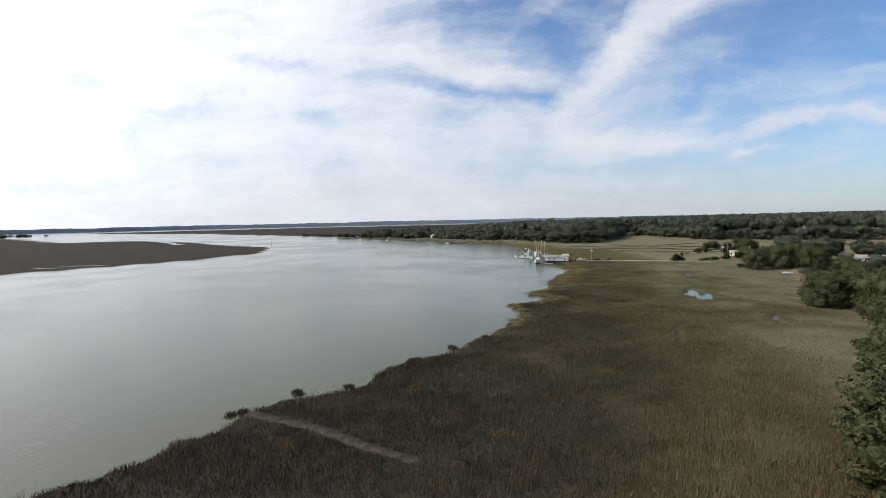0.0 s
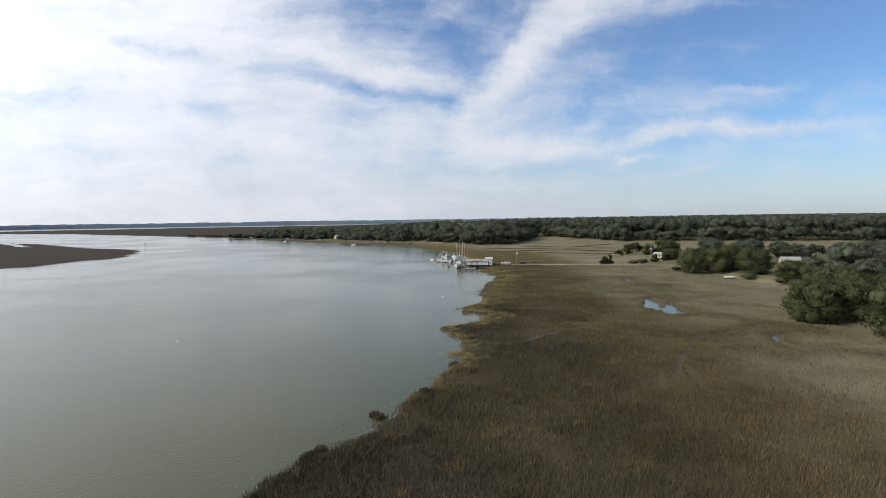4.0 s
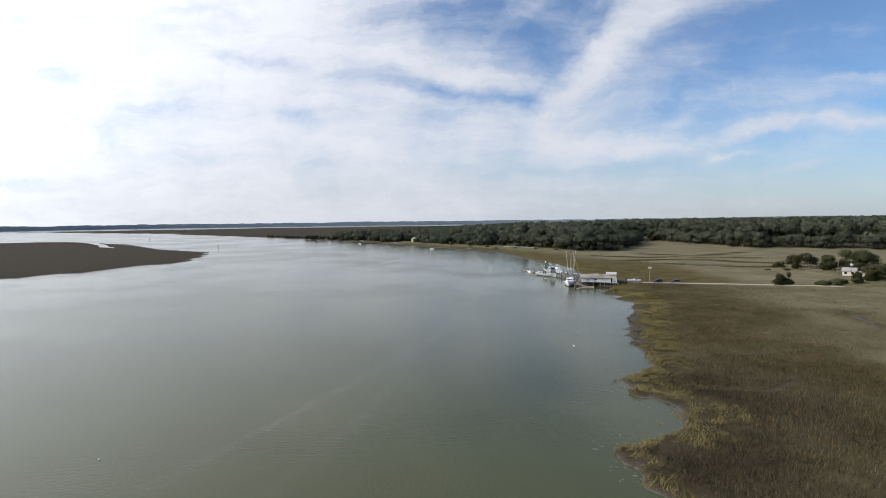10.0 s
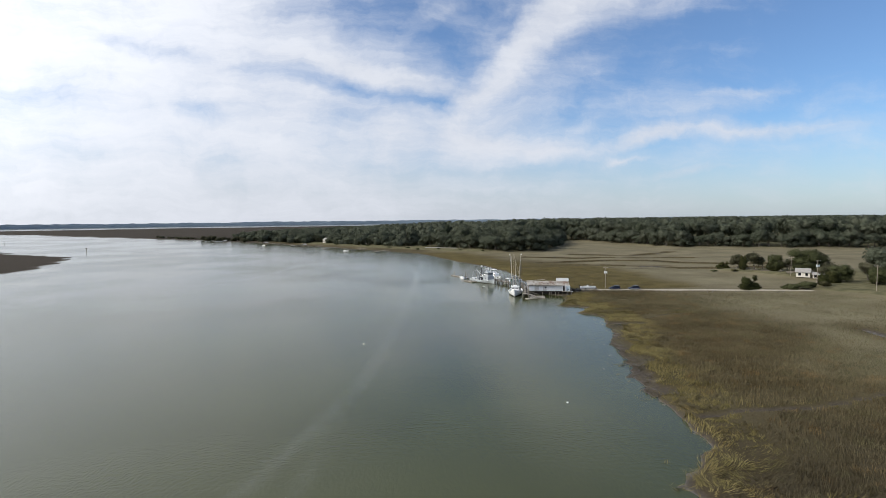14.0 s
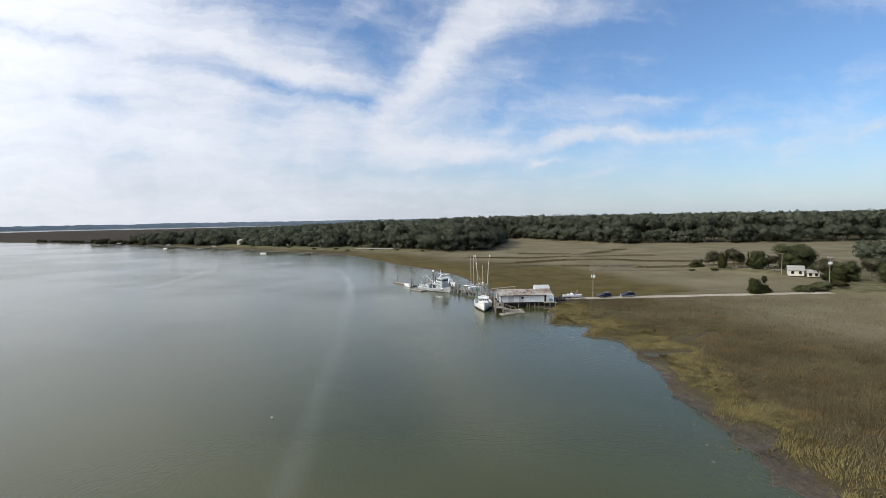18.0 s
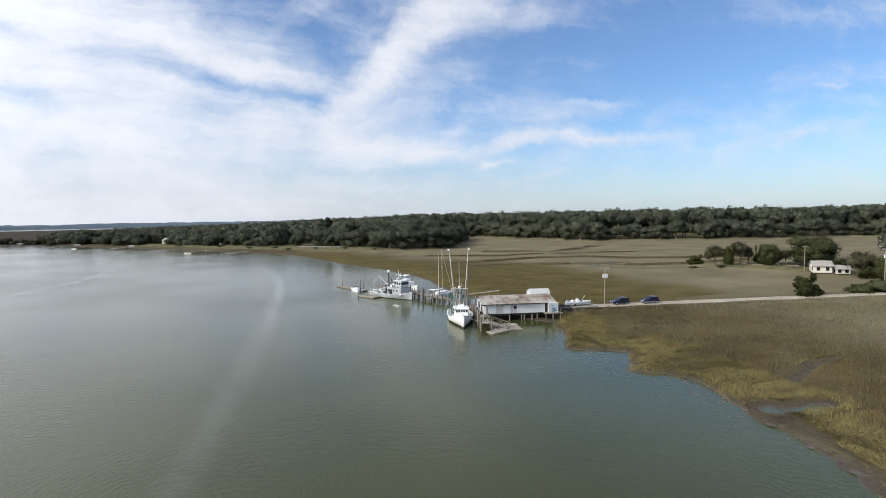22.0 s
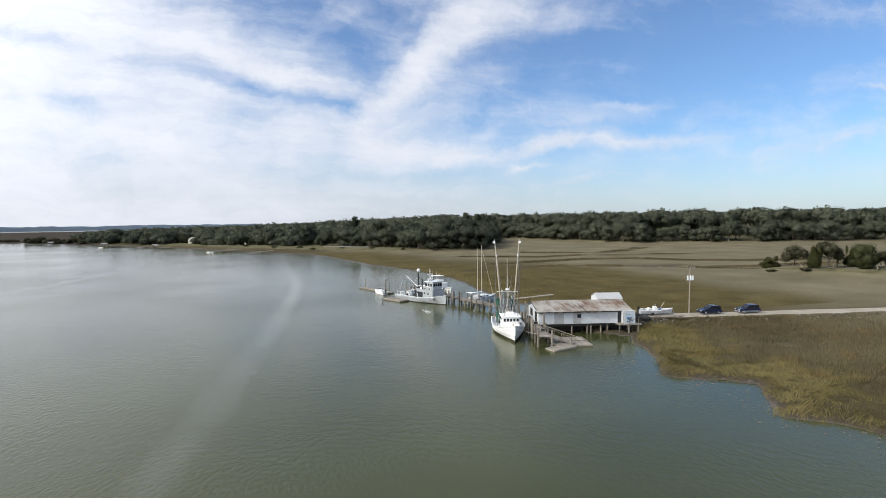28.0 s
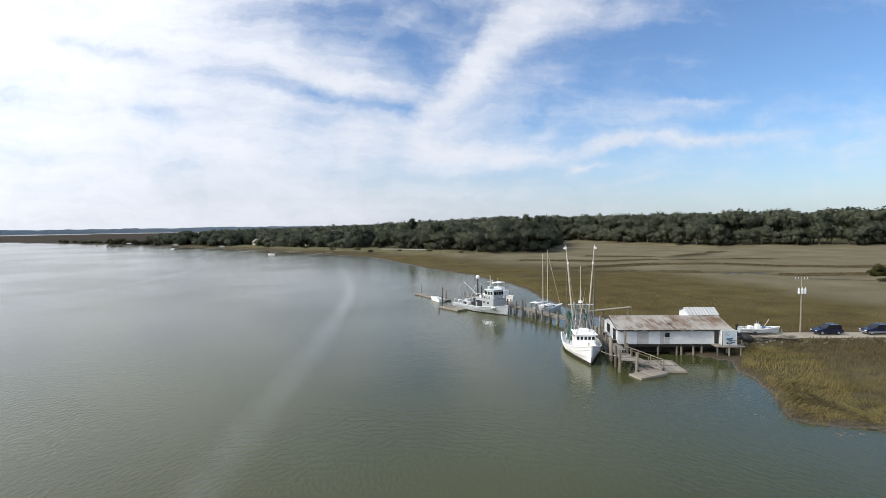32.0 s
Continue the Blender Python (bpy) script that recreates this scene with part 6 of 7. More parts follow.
def shed():
    ob = thing("dock_shed", SHED, "long white dock shed on pilings with a rusty tin roof", "shed")
    floor, W, D = 1.55, 14.6, 7.6
    front = part("wall", box((12.5, 0.14, 1.95), (6.35, 0, floor + 0.98)), M["white_old"], ob)
    part("wall", box((0.14, D - 0.3, 1.95), (0.03, D / 2, floor + 0.98)), M["white_old"], ob)
    part("wall", prism([(0.1, floor + 1.95), (D - 0.1, floor + 1.95), (3.95, 4.62)], -0.04, 0.10, "x"), M["white_old"], ob)
    part("wall", box((0.14, D - 0.3, 1.95), (W - 0.1, D / 2, floor + 0.98)), M["white_old"], ob)
    part("wall", prism([(0.1, floor + 1.95), (D - 0.1, floor + 1.95), (3.95, 4.62)], W - 0.17, W - 0.03, "x"), M["white_old"], ob)
    part("wall", box((W, 0.14, 1.95), (W / 2, D, floor + 0.98)), M["white_old"], ob)
    # flat dark panels paint the shade inside the end wall's openings
    part("side_doorway", box((0.06, 1.3, 1.7), (-0.05, 2.0, floor + 0.9)), M["dark"], ob, "dark panel painted as the unlit doorway in the end wall")
    part("side_opening", box((0.06, 1.6, 1.2), (-0.05, 5.2, floor + 1.2)), M["dark"], ob, "dark panel painted as the unlit opening in the end wall")
    # board panels on the front: pale and bare ones
    for u0, u1, mat in ((0.12, 2.35, "white_old"), (2.40, 3.95, "grey_old"), (4.0, 5.45, "white_old"), (5.5, 6.05, "grey_old"), (6.1, 6.75, "grey_old"), (6.8, 9.3, "white_old"), (9.33, 11.1, "white_old"), (11.13, 12.55, "white_old")):
        part("panel", box((u1 - u0, 0.035, 1.86), ((u0 + u1) / 2, -0.092, floor + 0.98)), M[mat], front, "bare grey board" if mat == "grey_old" else "")
    part("window", box((0.62, 0.05, 0.62), (6.42, -0.12, floor + 1.25)), M["dark"], ob, "dark window with a pale frame")
    for z in (floor + 0.92, floor + 1.58):
        part("window_frame", box((0.74, 0.06, 0.06), (6.42, -0.135, z)), M["white_old"], ob)
    # a dark block stands for the shade inside the doorway
    part("doorway", box((0.75, 0.20, 1.75), (12.98, 0.0, floor + 0.95)), M["dark"], ob, "dark panel painted as an unlit open doorway")
    for u in (12.58, 13.40):
        part("door_frame", box((0.09, 0.16, 1.95), (u, -0.05, floor + 0.98)), M["white_old"], ob)
    # floor, skirt beam, pilings
    part("floor", box((W + 0.1, D, 0.16), (W / 2, D / 2 + 0.04, floor - 0.10)), M["dark_timber_shade"], ob)
    # the skirt beam's dark colour paints the shadow band below the walls
    part("skirt_beam", box((W, 0.16, 0.22), (W / 2, 0.10, floor - 0.26)), M["dark_timber_shade"], ob)
    # added dark sheet that stands for the shade beneath the floor
    part("bulkhead", box((W - 0.2, 0.12, 3.0), (W / 2, 1.9, floor - 1.68)), M["dark_timber_shade"], ob, "added dark sheet standing for the shade under the floor")
    for u in (0.2, 5.3, 7.8, 8.4, 10.0, 11.1, 14.4):
        pile(ob, u, 0.15, floor - 0.2, 0.15)
        pile(ob, u + 0.3, 2.6, floor - 0.2, 0.15)
        pile(ob, u - 0.1, 5.2, floor - 0.2, 0.15)
    # roof
    roof = part("roof", prism([(-0.45, 3.56), (3.95, 4.66), (D + 0.3, 3.56), (D + 0.3, 3.50), (3.95, 4.60), (-0.45, 3.50)], -0.30, W + 0.30, "x"), M["grey_old"], ob)
    sheets(roof, "roof_sheet", -0.35, W + 0.35, (-0.55, 3.60), (3.98, 4.72), 0.74, M["rust"], tiers=2)
    sheets(roof, "roof_sheet", -0.35, W + 0.35, (D + 0.4, 3.58), (3.95, 4.70), 0.74, M["rust"])
    part("ridge_cap", prism([(3.6, 4.64), (3.96, 4.76), (4.3, 4.64), (3.96, 4.73)], -0.35, W + 0.35, "x"), M["tin"], roof)
    part("fascia", box((W + 0.6, 0.05, 0.13), (W / 2, -0.47, 3.50)), M["dark_timber_shade"], roof, "dark ragged fascia board")
    r = random.Random(14)
    for i in range(22):
        part("loose_edge", box((r.uniform(0.2, 0.7), 0.05, r.uniform(0.06, 0.2)), (r.uniform(0, W), -0.56 - r.uniform(0, 0.06), 3.53 - r.uniform(0, 0.08)), (r.uniform(-20, 20), r.uniform(-12, 12), 0)), M["dark_timber_shade"] if i % 3 else M["rust"], roof)
    for i in range(14):
        part("torn_patch", box((r.uniform(0.3, 0.9), r.uniform(0.2, 0.6), 0.02), (r.uniform(0.3, W - 0.3), -0.3 + 0.3 * i, 3.60 + 0.0742 * i + 0.075), (13.9, 0, r.uniform(-8, 8))), M["dark_timber_shade"] if i % 2 else M["grey_old"], roof)
    part("barge_board", prism([(-0.5, 3.42), (3.95, 4.56), (3.95, 4.72), (-0.5, 3.58)], -0.38, -0.32, "x"), M["dark_timber_shade"], roof)
    # the raised addition at the back
    up = part("loft_wall", prism([(4.0, 4.0), (7.4, 4.0), (7.4, 4.85), (5.5, 5.50), (4.0, 4.72)], 10.9, 15.0, "x"), M["white_old"], ob)
    sheets(up, "loft_roof_sheet", 10.75, 15.15, (3.82, 4.78), (5.52, 5.64), 0.44, M["tin"], 0.052)
    sheets(up, "loft_roof_sheet", 10.75, 15.15, (7.6, 4.86), (5.50, 5.62), 0.44, M["tin"], 0.052)
    # the cold box on its own stage
    stage = part("stage", box((3.5, 1.9, 0.12), (13.95, -0.75, floor - 0.02)), M["dock_wood"], ob)
    cold = part("cold_box", box((1.85, 1.3, 2.0), (14.15, -0.55, floor + 1.06)), M["white_old"], ob, bevel=0.02)
    part("box_edge", box((1.95, 0.06, 0.10), (14.15, -1.21, floor + 2.05)), M["grey_light"], cold)
    part("box_edge", box((0.05, 0.06, 1.9), (13.20, -1.19, floor + 1.0)), M["dark_timber_shade"], cold)
    for u in (13.32, 14.98):
        part("corner_post", box((0.10, 0.05, 1.95), (u, -1.22, floor + 1.04)), M["grey_light"], cold)
    part("mural", box((1.45, 0.02, 1.55), (14.2, -1.215, floor + 1.05)), M["mural"], cold, "faded pale blue painted panel")
    r = random.Random(8)
    for i in range(16):
        wide = r.uniform(0.16, 0.75)
        part("mural_mark", box((wide, 0.012, r.uniform(0.04, 0.13)), (14.2 + r.uniform(-0.62, 0.62) * (1 - wide * 0.9), -1.232 - 0.003 * i, floor + 0.72 + r.uniform(-0.42, 0.34) + (0.5 if i > 12 else 0.0))), M["shop_blue"] if i % 2 else M["dark"], cold, "blue painted mark")
    for u in (12.4, 13.9, 15.4):
        pile(ob, u, -1.55, floor - 0.05, 0.12)
        part("rail_post", rod((u, -1.62, floor), (u, -1.62, floor + 0.9), 0.045, sides=6), M["pile_wood"], stage) if u > 13 else None
    part("hand_rail", rod((13.9, -1.62, floor + 0.85), (15.6, -1.62, floor + 0.85), 0.04, sides=6), M["pile_wood"], stage)
    part("stage_end", box((0.45, 0.25, 0.16), (15.65, -1.5, floor - 0.02), (0, 0, 20)), M["white_old"], stage)
    return ob


shed()


def walkway(name, label, pts, width, z, piles, top, rails=True, plank=0.32, group=""):
    """A pile-borne walkway along a line of points, each leg with crosswise planks."""
    ob = thing(name, pose(0, 0, 0), label, "pier", group)
    r = random.Random(17)
    for (ax, ay), (bx, by) in zip(pts, pts[1:]):
        l, a = math.hypot(bx - ax, by - ay), math.degrees(math.atan2(by - ay, bx - ax))
        nx, ny = -(by - ay) / l, (bx - ax) / l
        for s in (-1, 1):
            part("stringer", box((l, 0.14, 0.24), ((ax + bx) / 2 + nx * s * width * 0.4, (ay + by) / 2 + ny * s * width * 0.4, z - 0.16), (0, 0, a)), M["pile_wood"], ob)
        bm = box((plank - 0.03, width, 0.06))
        me = bpy.data.meshes.new("plank")
        bm.to_mesh(me), bm.free()
        me.materials.append(M["dock_wood"])
        k = int(l / plank)
        for i in range(k):
            s = (i + 0.5) / k
            if r.random() < 0.03:
                continue
            data_part("plank", me, ob, pose(ax + (bx - ax) * s, ay + (by - ay) * s, z + r.uniform(-0.012, 0.012), 0, 0, a + r.uniform(-1, 1)))
        for i in range(int(l / piles) + 1):
            s = min(1, i * piles / l)
            for side in (-1, 1):
                pile(ob, ax + (bx - ax) * s + nx * side * (width / 2 + 0.12), ay + (by - ay) * s + ny * side * (width / 2 + 0.12), z + r.uniform(*top) if r.random() < 0.75 else z - 0.05, r.uniform(0.13, 0.19), -1.6, r.uniform(-0.08, 0.08))
    return ob


walkway("shed_walkway", "grey plank walkway on tall pilings beside the shed", [(20.0, 337.4), (21.6, 343.3), (23.0, 349.0), (24.6, 356.5)], 1.7, 1.45, 2.6, (0.8, 2.3))
walkway("pier", "long weathered wooden pier with rough pilings", [(24.6, 356.5), (24.2, 366.5), (21.2, 374.0), (18.8, 380.5), (16.0, 388.0), (11.5, 398.0)], 2.0, 1.25, 2.1, (0.5, 1.7))


def foam_patch():
    """Broken white flecks on the water below the workboat."""
    r = np.random.default_rng(4)
    spots, faces = [], []
    for i in range(150):
        x, y = r.normal(0, 0.42), r.normal(0, 1.1)
        s, k = r.uniform(0.03, 0.13), len(spots)
        spots += [(x + s * math.cos(a) * r.uniform(0.5, 1.2), y + s * math.sin(a) * r.uniform(0.5, 1.2), 0.02 + 0.0004 * i) for a in np.linspace(0, 2 * math.pi, 7)[:-1]]
        faces.append([k, k + 1, k + 2, k + 3, k + 4, k + 5])
    ob = tagged(new("foam_patch", mesh_from("foam_patch", spots, faces, M["foam"])), "white flecks on the water below the workboat", "foam", kind="stuff")
    ob.location = (10.3, 371.2, 0)


foam_patch()


def float_dock(label, x, y, turn, L, W, z=0.28, tilt=0.0):
    ob = thing("floating_dock", pose(x, y, 0, 0, tilt, turn), label, "dock", "floating docks")
    part("frame", box((L, W, 0.30), (0, 0, z - 0.19)), M["pile_wood"], ob)
    cover_boards(ob, -L / 2, L / 2, -W / 2, W / 2, z, 0.30, "y")
    for s in (-1, 1):
        part("edge_board", box((L + 0.06, 0.07, 0.22), (0, s * (W / 2 + 0.03), z - 0.06)), M["dock_wood"], ob)
        part("edge_board", box((0.07, W + 0.2, 0.22), (s * (L / 2 + 0.06), 0, z - 0.06)), M["dock_wood"], ob)
    for px in (-L * 0.36, L * 0.36):
        part("cleat", box((0.3, 0.08, 0.10), (px, W / 2 - 0.2, z + 0.08)), M["steel"], ob)
    return ob


float_dock("pale grey floating dock below the gangway", 21.7, 335.7, 12, 3.7, 1.9, 0.26, tilt=-3.5)
float_dock("wide grey floating dock beside the shed", 24.75, 340.0, -11, 5.2, 2.3, 0.26)
float_dock("wide grey floating dock beside the shed", 24.3, 337.55, -11, 5.2, 2.3, 0.22, tilt=0.8)
float_dock("brown floating work raft beside the grey workboat", 6.6, 388.3, 118, 6.4, 2.4, 0.32)
float_dock("long narrow floating dock out on the river", 4.1, 406.8, 113, 15.5, 1.5, 0.28)
for x, y, h in ((2.2, 414.6, 2.3), (7.0, 408.8, 2.4), (7.2, 404.0, 2.0), (3.2, 386.4, 0.6)):
    ob = thing("mooring_post", pose(x, y, 0), "dark wooden mooring post beside the floating dock", "post", "mooring posts")
    part("shaft", rod((0, 0, -1.6), (0.05, 0, h), 0.17, 0.15, 10), M["pile_wood"], ob)
    part("cap", rod((0.05, 0, h), (0.05, 0, h + 0.08), 0.18, 0.05, 10), M["black"], ob)


def gangway():
    ob = thing("gangway", pose(21.2, 339.8, 0, 0, 0, -45), "sloping wooden gangway with handrails down to the floating dock", "gangway")
    a, b = Vector((-0.4, 0, 1.45)), Vector((4.2, 0, 0.42))
    for s in (-0.5, 0.5):
        part("stringer", rod(a + Vector((0, s, 0)), b + Vector((0, s, 0)), 0.08, sides=6), M["dock_wood"], ob)
        part("hand_rail", rod(a + Vector((0, s, 1.0)), b + Vector((0, s, 0.95)), 0.045, sides=6), M["pile_wood"], ob)
        for t in (0.02, 0.34, 0.66, 0.98):
            p = a.lerp(b, t) + Vector((0, s, 0))
            part("rail_post", rod(p, p + Vector((0, 0, 1.0)), 0.045, sides=6), M["pile_wood"], ob)
    for i in range(15):
        p = a.lerp(b, (i + 0.5) / 15)
        part("tread", box((0.27, 1.15, 0.05), (p.x, 0, p.z + 0.07), (0, 12.6, 0)), M["dock_wood"], ob)


gangway()


def lean_to():
    ob = thing("lean_to_roof", pose(0, 0, 0), "narrow pale plank roof on posts behind the shed", "shelter")
    part("roof_board", box((8.0, 0.9, 0.10), (30.2, 363.6, 3.15), (0, -2.5, 4)), M["dock_wood"], ob)
    part("roof_board", box((8.0, 0.9, 0.10), (30.2, 364.5, 3.02), (-8, -2.5, 4)), M["dock_wood"], ob)
    for x, y in ((26.6, 363.4), (29.0, 363.6), (31.4, 363.8), (33.8, 364.0)):
        pile(ob, x, y, 3.0, 0.10)


lean_to()


def dock_clutter():
    r = random.Random(23)
    for x, y in ((21.3, 341.2), (22.6, 346.5), (23.6, 351.5), (24.4, 359.0), (23.0, 370.0)):
        ob = thing("crab_trap", pose(x, y, 1.49, 0, 0, r.uniform(0, 90)), "dark wire crab trap stacked on the walkway", "trap", "crab traps")
        for i in range(3):
            part("wire_hoop", box((0.62, 0.05, 0.4), (0, -0.25 + 0.25 * i, 0.2)), M["steel"], ob)
        part("wire_side", box((0.05, 0.6, 0.4), (0.3, 0, 0.2)), M["black"], ob)
        part("wire_side", box((0.05, 0.6, 0.4), (-0.3, 0, 0.2)), M["black"], ob)
    for x, y, h in ((24.9, 356.0, 3.6), (25.6, 353.4, 3.4), (22.2, 352.4, 3.8), (24.0, 348.9, 3.3)):
        ob = thing("dock_post", pose(x, y, 0), "tall rough wooden post at the back of the shed", "post", "dock posts")
        part("shaft", rod((0, 0, -1.6), (0.1, 0, h), 0.17, 0.14, 8), M["pile_wood"], ob)
    ob = thing("mooring_line", pose(0, 0, 0), "pale slack mooring line from the trawler to the dock", "rope")
    pts = [Vector((17.6, 341.8, 2.2)).lerp(Vector((20.5, 339.2, 1.5)), t) - Vector((0, 0, 1.3 * t * (1 - t))) for t in np.linspace(0, 1, 9)]
    bm = bmesh.new()
    for p, q in zip(pts, pts[1:]):
        rod(p, q, 0.03, sides=5, bm=bm)
    part("line", bm, M["rope"], ob)


dock_clutter()


# ---- the road's end ----
def utility_pole(x, y, h, label, lamps=True, group="utility poles", turn=0):
    z = ground_z(x, y)
    ob = thing("utility_pole", pose(x, y, z - 0.1, 0, 0, turn), label, "pole", group)
    part("shaft", rod((0, 0, -0.5), (0.12, 0, h), 0.125, 0.085, 10), M["pole_wood"], ob)
    arm = part("crossarm", box((1.9, 0.10, 0.12), (0.1, 0.1, h - 0.35)), M["pole_wood"], ob)
    for s in (-0.85, -0.4, 0.4, 0.85):
        part("insulator", rod((0.1 + s, 0.1, h - 0.28), (0.1 + s, 0.1, h - 0.08), 0.045, 0.03, 8), M["grey_light"], arm)
    if lamps:
        for s in (-0.42, 0.45, 0.05):
            can = part("transformer", rod((0.08 + s, -0.15 if s else -0.35, h - 2.5), (0.08 + s, -0.15 if s else -0.35, h - 1.75), 0.16, sides=12), M["grey_light"], ob, "pale grey transformer can")
            part("bushing", rod((0.08 + s, -0.15 if s else -0.35, h - 1.75), (0.08 + s, -0.15 if s else -0.35, h - 1.55), 0.05, 0.03, 6), M["white"], can)
    return ob


utility_pole(53.0, 348.2, 8.6, "wooden utility pole with three pale transformers by the causeway", turn=-15)
utility_pole(131.0, 340.8, 9.6, "wooden utility pole beside the road into the grove", turn=-15)
utility_pole(147.0, 374.5, 8.4, "weathered utility pole standing beside the white house", lamps=False, turn=-15)
utility_pole(140.0, 325.5, 9.0, "bare utility pole at the roadside trees", lamps=False, turn=-15)


def wire(a, b, sag, name="power_line"):
    ob = thing(name, pose(0, 0, 0), "thin sagging black power line", "cable", "power lines")
    pts = [Vector(a).lerp(Vector(b), t) - Vector((0, 0, 4 * sag * t * (1 - t))) for t in np.linspace(0, 1, 15)]
    bm = bmesh.new()
    for p, q in zip(pts, pts[1:]):
        rod(p, q, 0.014, sides=4, bm=bm)
    part("strand", bm, M["black"], ob)


wire((53.0, 348.2, 8.3), (36.8, 349.5, 5.3), 0.5)
for s in (-0.8, 0.8):
    wire((53.0 + s, 348.3, 9.4), (131.0 + s, 340.9, 10.4), 1.4)


def car(x, y, turn, label, paint, wagon, side=None):
    ob = thing("parked_car", pose(x, y, 1.19, 0, 0, turn) @ Matrix.Scale(0.87, 4), label, "car", "parked cars")
    half = 0.88
    low = [(-2.22, 0.42), (-2.25, 0.75), (-2.18, 1.0), (0.85, 1.05), (2.1, 0.92), (2.25, 0.72), (2.25, 0.40), (1.85, 0.30), (-1.85, 0.30)]
    body = part("body", prism(low, -half, half, "y"), paint, ob, bevel=0.07)
    top = [(-2.12, 1.0), (-1.95, 1.62), (-1.6, 1.70), (-0.15, 1.70), (0.25, 1.60), (0.98, 1.04)] if wagon else [(-2.1, 1.0), (-1.75, 1.5), (-1.4, 1.56), (-0.2, 1.56), (0.2, 1.48), (0.95, 1.04)]
    part("cabin", prism(top, -half + 0.12, half - 0.12, "y"), paint, ob, bevel=0.08)
    h = top[2][1]
    for s in (-1, 1):
        y0 = s * (half - 0.115)
        for x0, x1 in ((-1.85, -1.05), (-0.98, -0.22), (-0.15, 0.62)):
            k = 0.25 if x1 > 0.5 else 0.0
            part("side_window", prism([(x0, 1.10), (x1, 1.10), (x1 - k * 1.4, h - 0.14), (x0 + 0.05, h - 0.14)], y0 - 0.012, y0 + 0.012, "y"), M["dark"], ob, "dark glass")
        part("sill", box((3.9, 0.05, 0.26), (0, s * (half + 0.005), 0.46)), side or paint, ob, "silver lower side" if side else "")
        part("headlight", box((0.06, 0.36, 0.14), (2.24, s * 0.6, 0.74)), M["grey_light"], ob, "clear headlight")
        part("tail_light", box((0.06, 0.18, 0.34), (-2.22, s * 0.72, 0.88)), M["red"], ob, "red tail light")
        part("mirror", box((0.14, 0.16, 0.12), (0.72, s * (half + 0.08), 1.10)), paint, ob, bevel=0.03)
        part("roof_rail", rod((-1.5, s * 0.62, h + 0.06), (-0.2, s * 0.62, h + 0.06), 0.025, sides=6), M["steel"], ob) if wagon else None
        for x0 in (-1.38, 1.38):
            tyre = part("tyre", rod((x0, s * (half - 0.22), 0.35), (x0, s * (half + 0.02), 0.35), 0.35, sides=20), M["black"], ob, bevel=0.04)
            part("rim", rod((x0, s * (half + 0.0), 0.35), (x0, s * (half + 0.035), 0.35), 0.21, sides=14), M["steel"], tyre, "grey alloy rim")
    part("windscreen", box((0.02, 1.36, 0.74), (0.66, 0, 1.345), (0, -52, 0)), M["dark"], ob, "dark windscreen")
    part("grille", box((0.04, 0.8, 0.16), (2.25, 0, 0.72)), M["black"], ob)
    part("bumper", box((0.18, 1.7, 0.2), (2.22, 0, 0.44)), side or paint, ob, bevel=0.05)
    part("bumper", box((0.18, 1.7, 0.2), (-2.22, 0, 0.48)), side or paint, ob, bevel=0.05)


car(56.0, 346.7, 172, "dark blue sport utility car parked on the sandy road", M["navy"], True)
car(62.9, 345.4, 171, "dark blue and silver sport utility car parked on the sandy road", M["navy"], True, M["silver"])


def boat_trailer():
    ob = thing("boat_trailer", pose(46.4, 348.8, 1.15, 0, 0, -16), "low steel boat trailer on the sandy yard", "trailer")
    part("frame", box((5.0, 0.10, 0.12), (0.1, 0.55, 0.42)), M["steel"], ob)
    part("frame", box((5.0, 0.10, 0.12), (0.1, -0.55, 0.42)), M["steel"], ob)
    part("tongue", rod((2.4, 0, 0.42), (3.5, 0, 0.42), 0.055, sides=6), M["rig"], ob)
    for y in (-0.85, 0.85):
        part("tyre", rod((-0.7, y - 0.1, 0.28), (-0.7, y + 0.1, 0.28), 0.28, sides=16), M["black"], ob)
        part("fender", box((0.8, 0.24, 0.06), (-0.7, y, 0.62)), M["steel"], ob)
    part("jack", rod((3.3, 0, 0.0), (3.3, 0, 0.8), 0.055, sides=6), M["rig"], ob)
    b = small_boat("motor_boat", "white open motor boat with a console sitting on its trailer", 46.5, 348.75, -16, 5.6, 2.0, M["white_old"], 2, 1.52)
    part("outrigger_rod", rod((0.9, 0.4, 0.6), (1.7, 0.4, 1.9), 0.05, sides=6), M["spar"], b, "pale leaning pole")
    for x, y, s in ((-1.9, 0.3, 0.35), (-1.2, -0.5, 0.3), (0.9, 0.3, 0.4), (-0.8, 0.55, 0.32), (1.5, -0.2, 0.3)):
        part("deck_gear", box((s, s * 0.8, s * 0.9), (x, y, 0.45 + s * 0.45), (0, 0, 25)), M["grey_dark"] if x < 0 else M["shop_blue"], b, "dark boxes and gear in the boat", bevel=0.03)
    for y in (-1.0, 1.0):
        part("rub_strip", box((4.2, 0.04, 0.10), (-0.6, y * 0.99, 0.36)), M["grey_dark"], b, "dark grey side stripe")


boat_trailer()


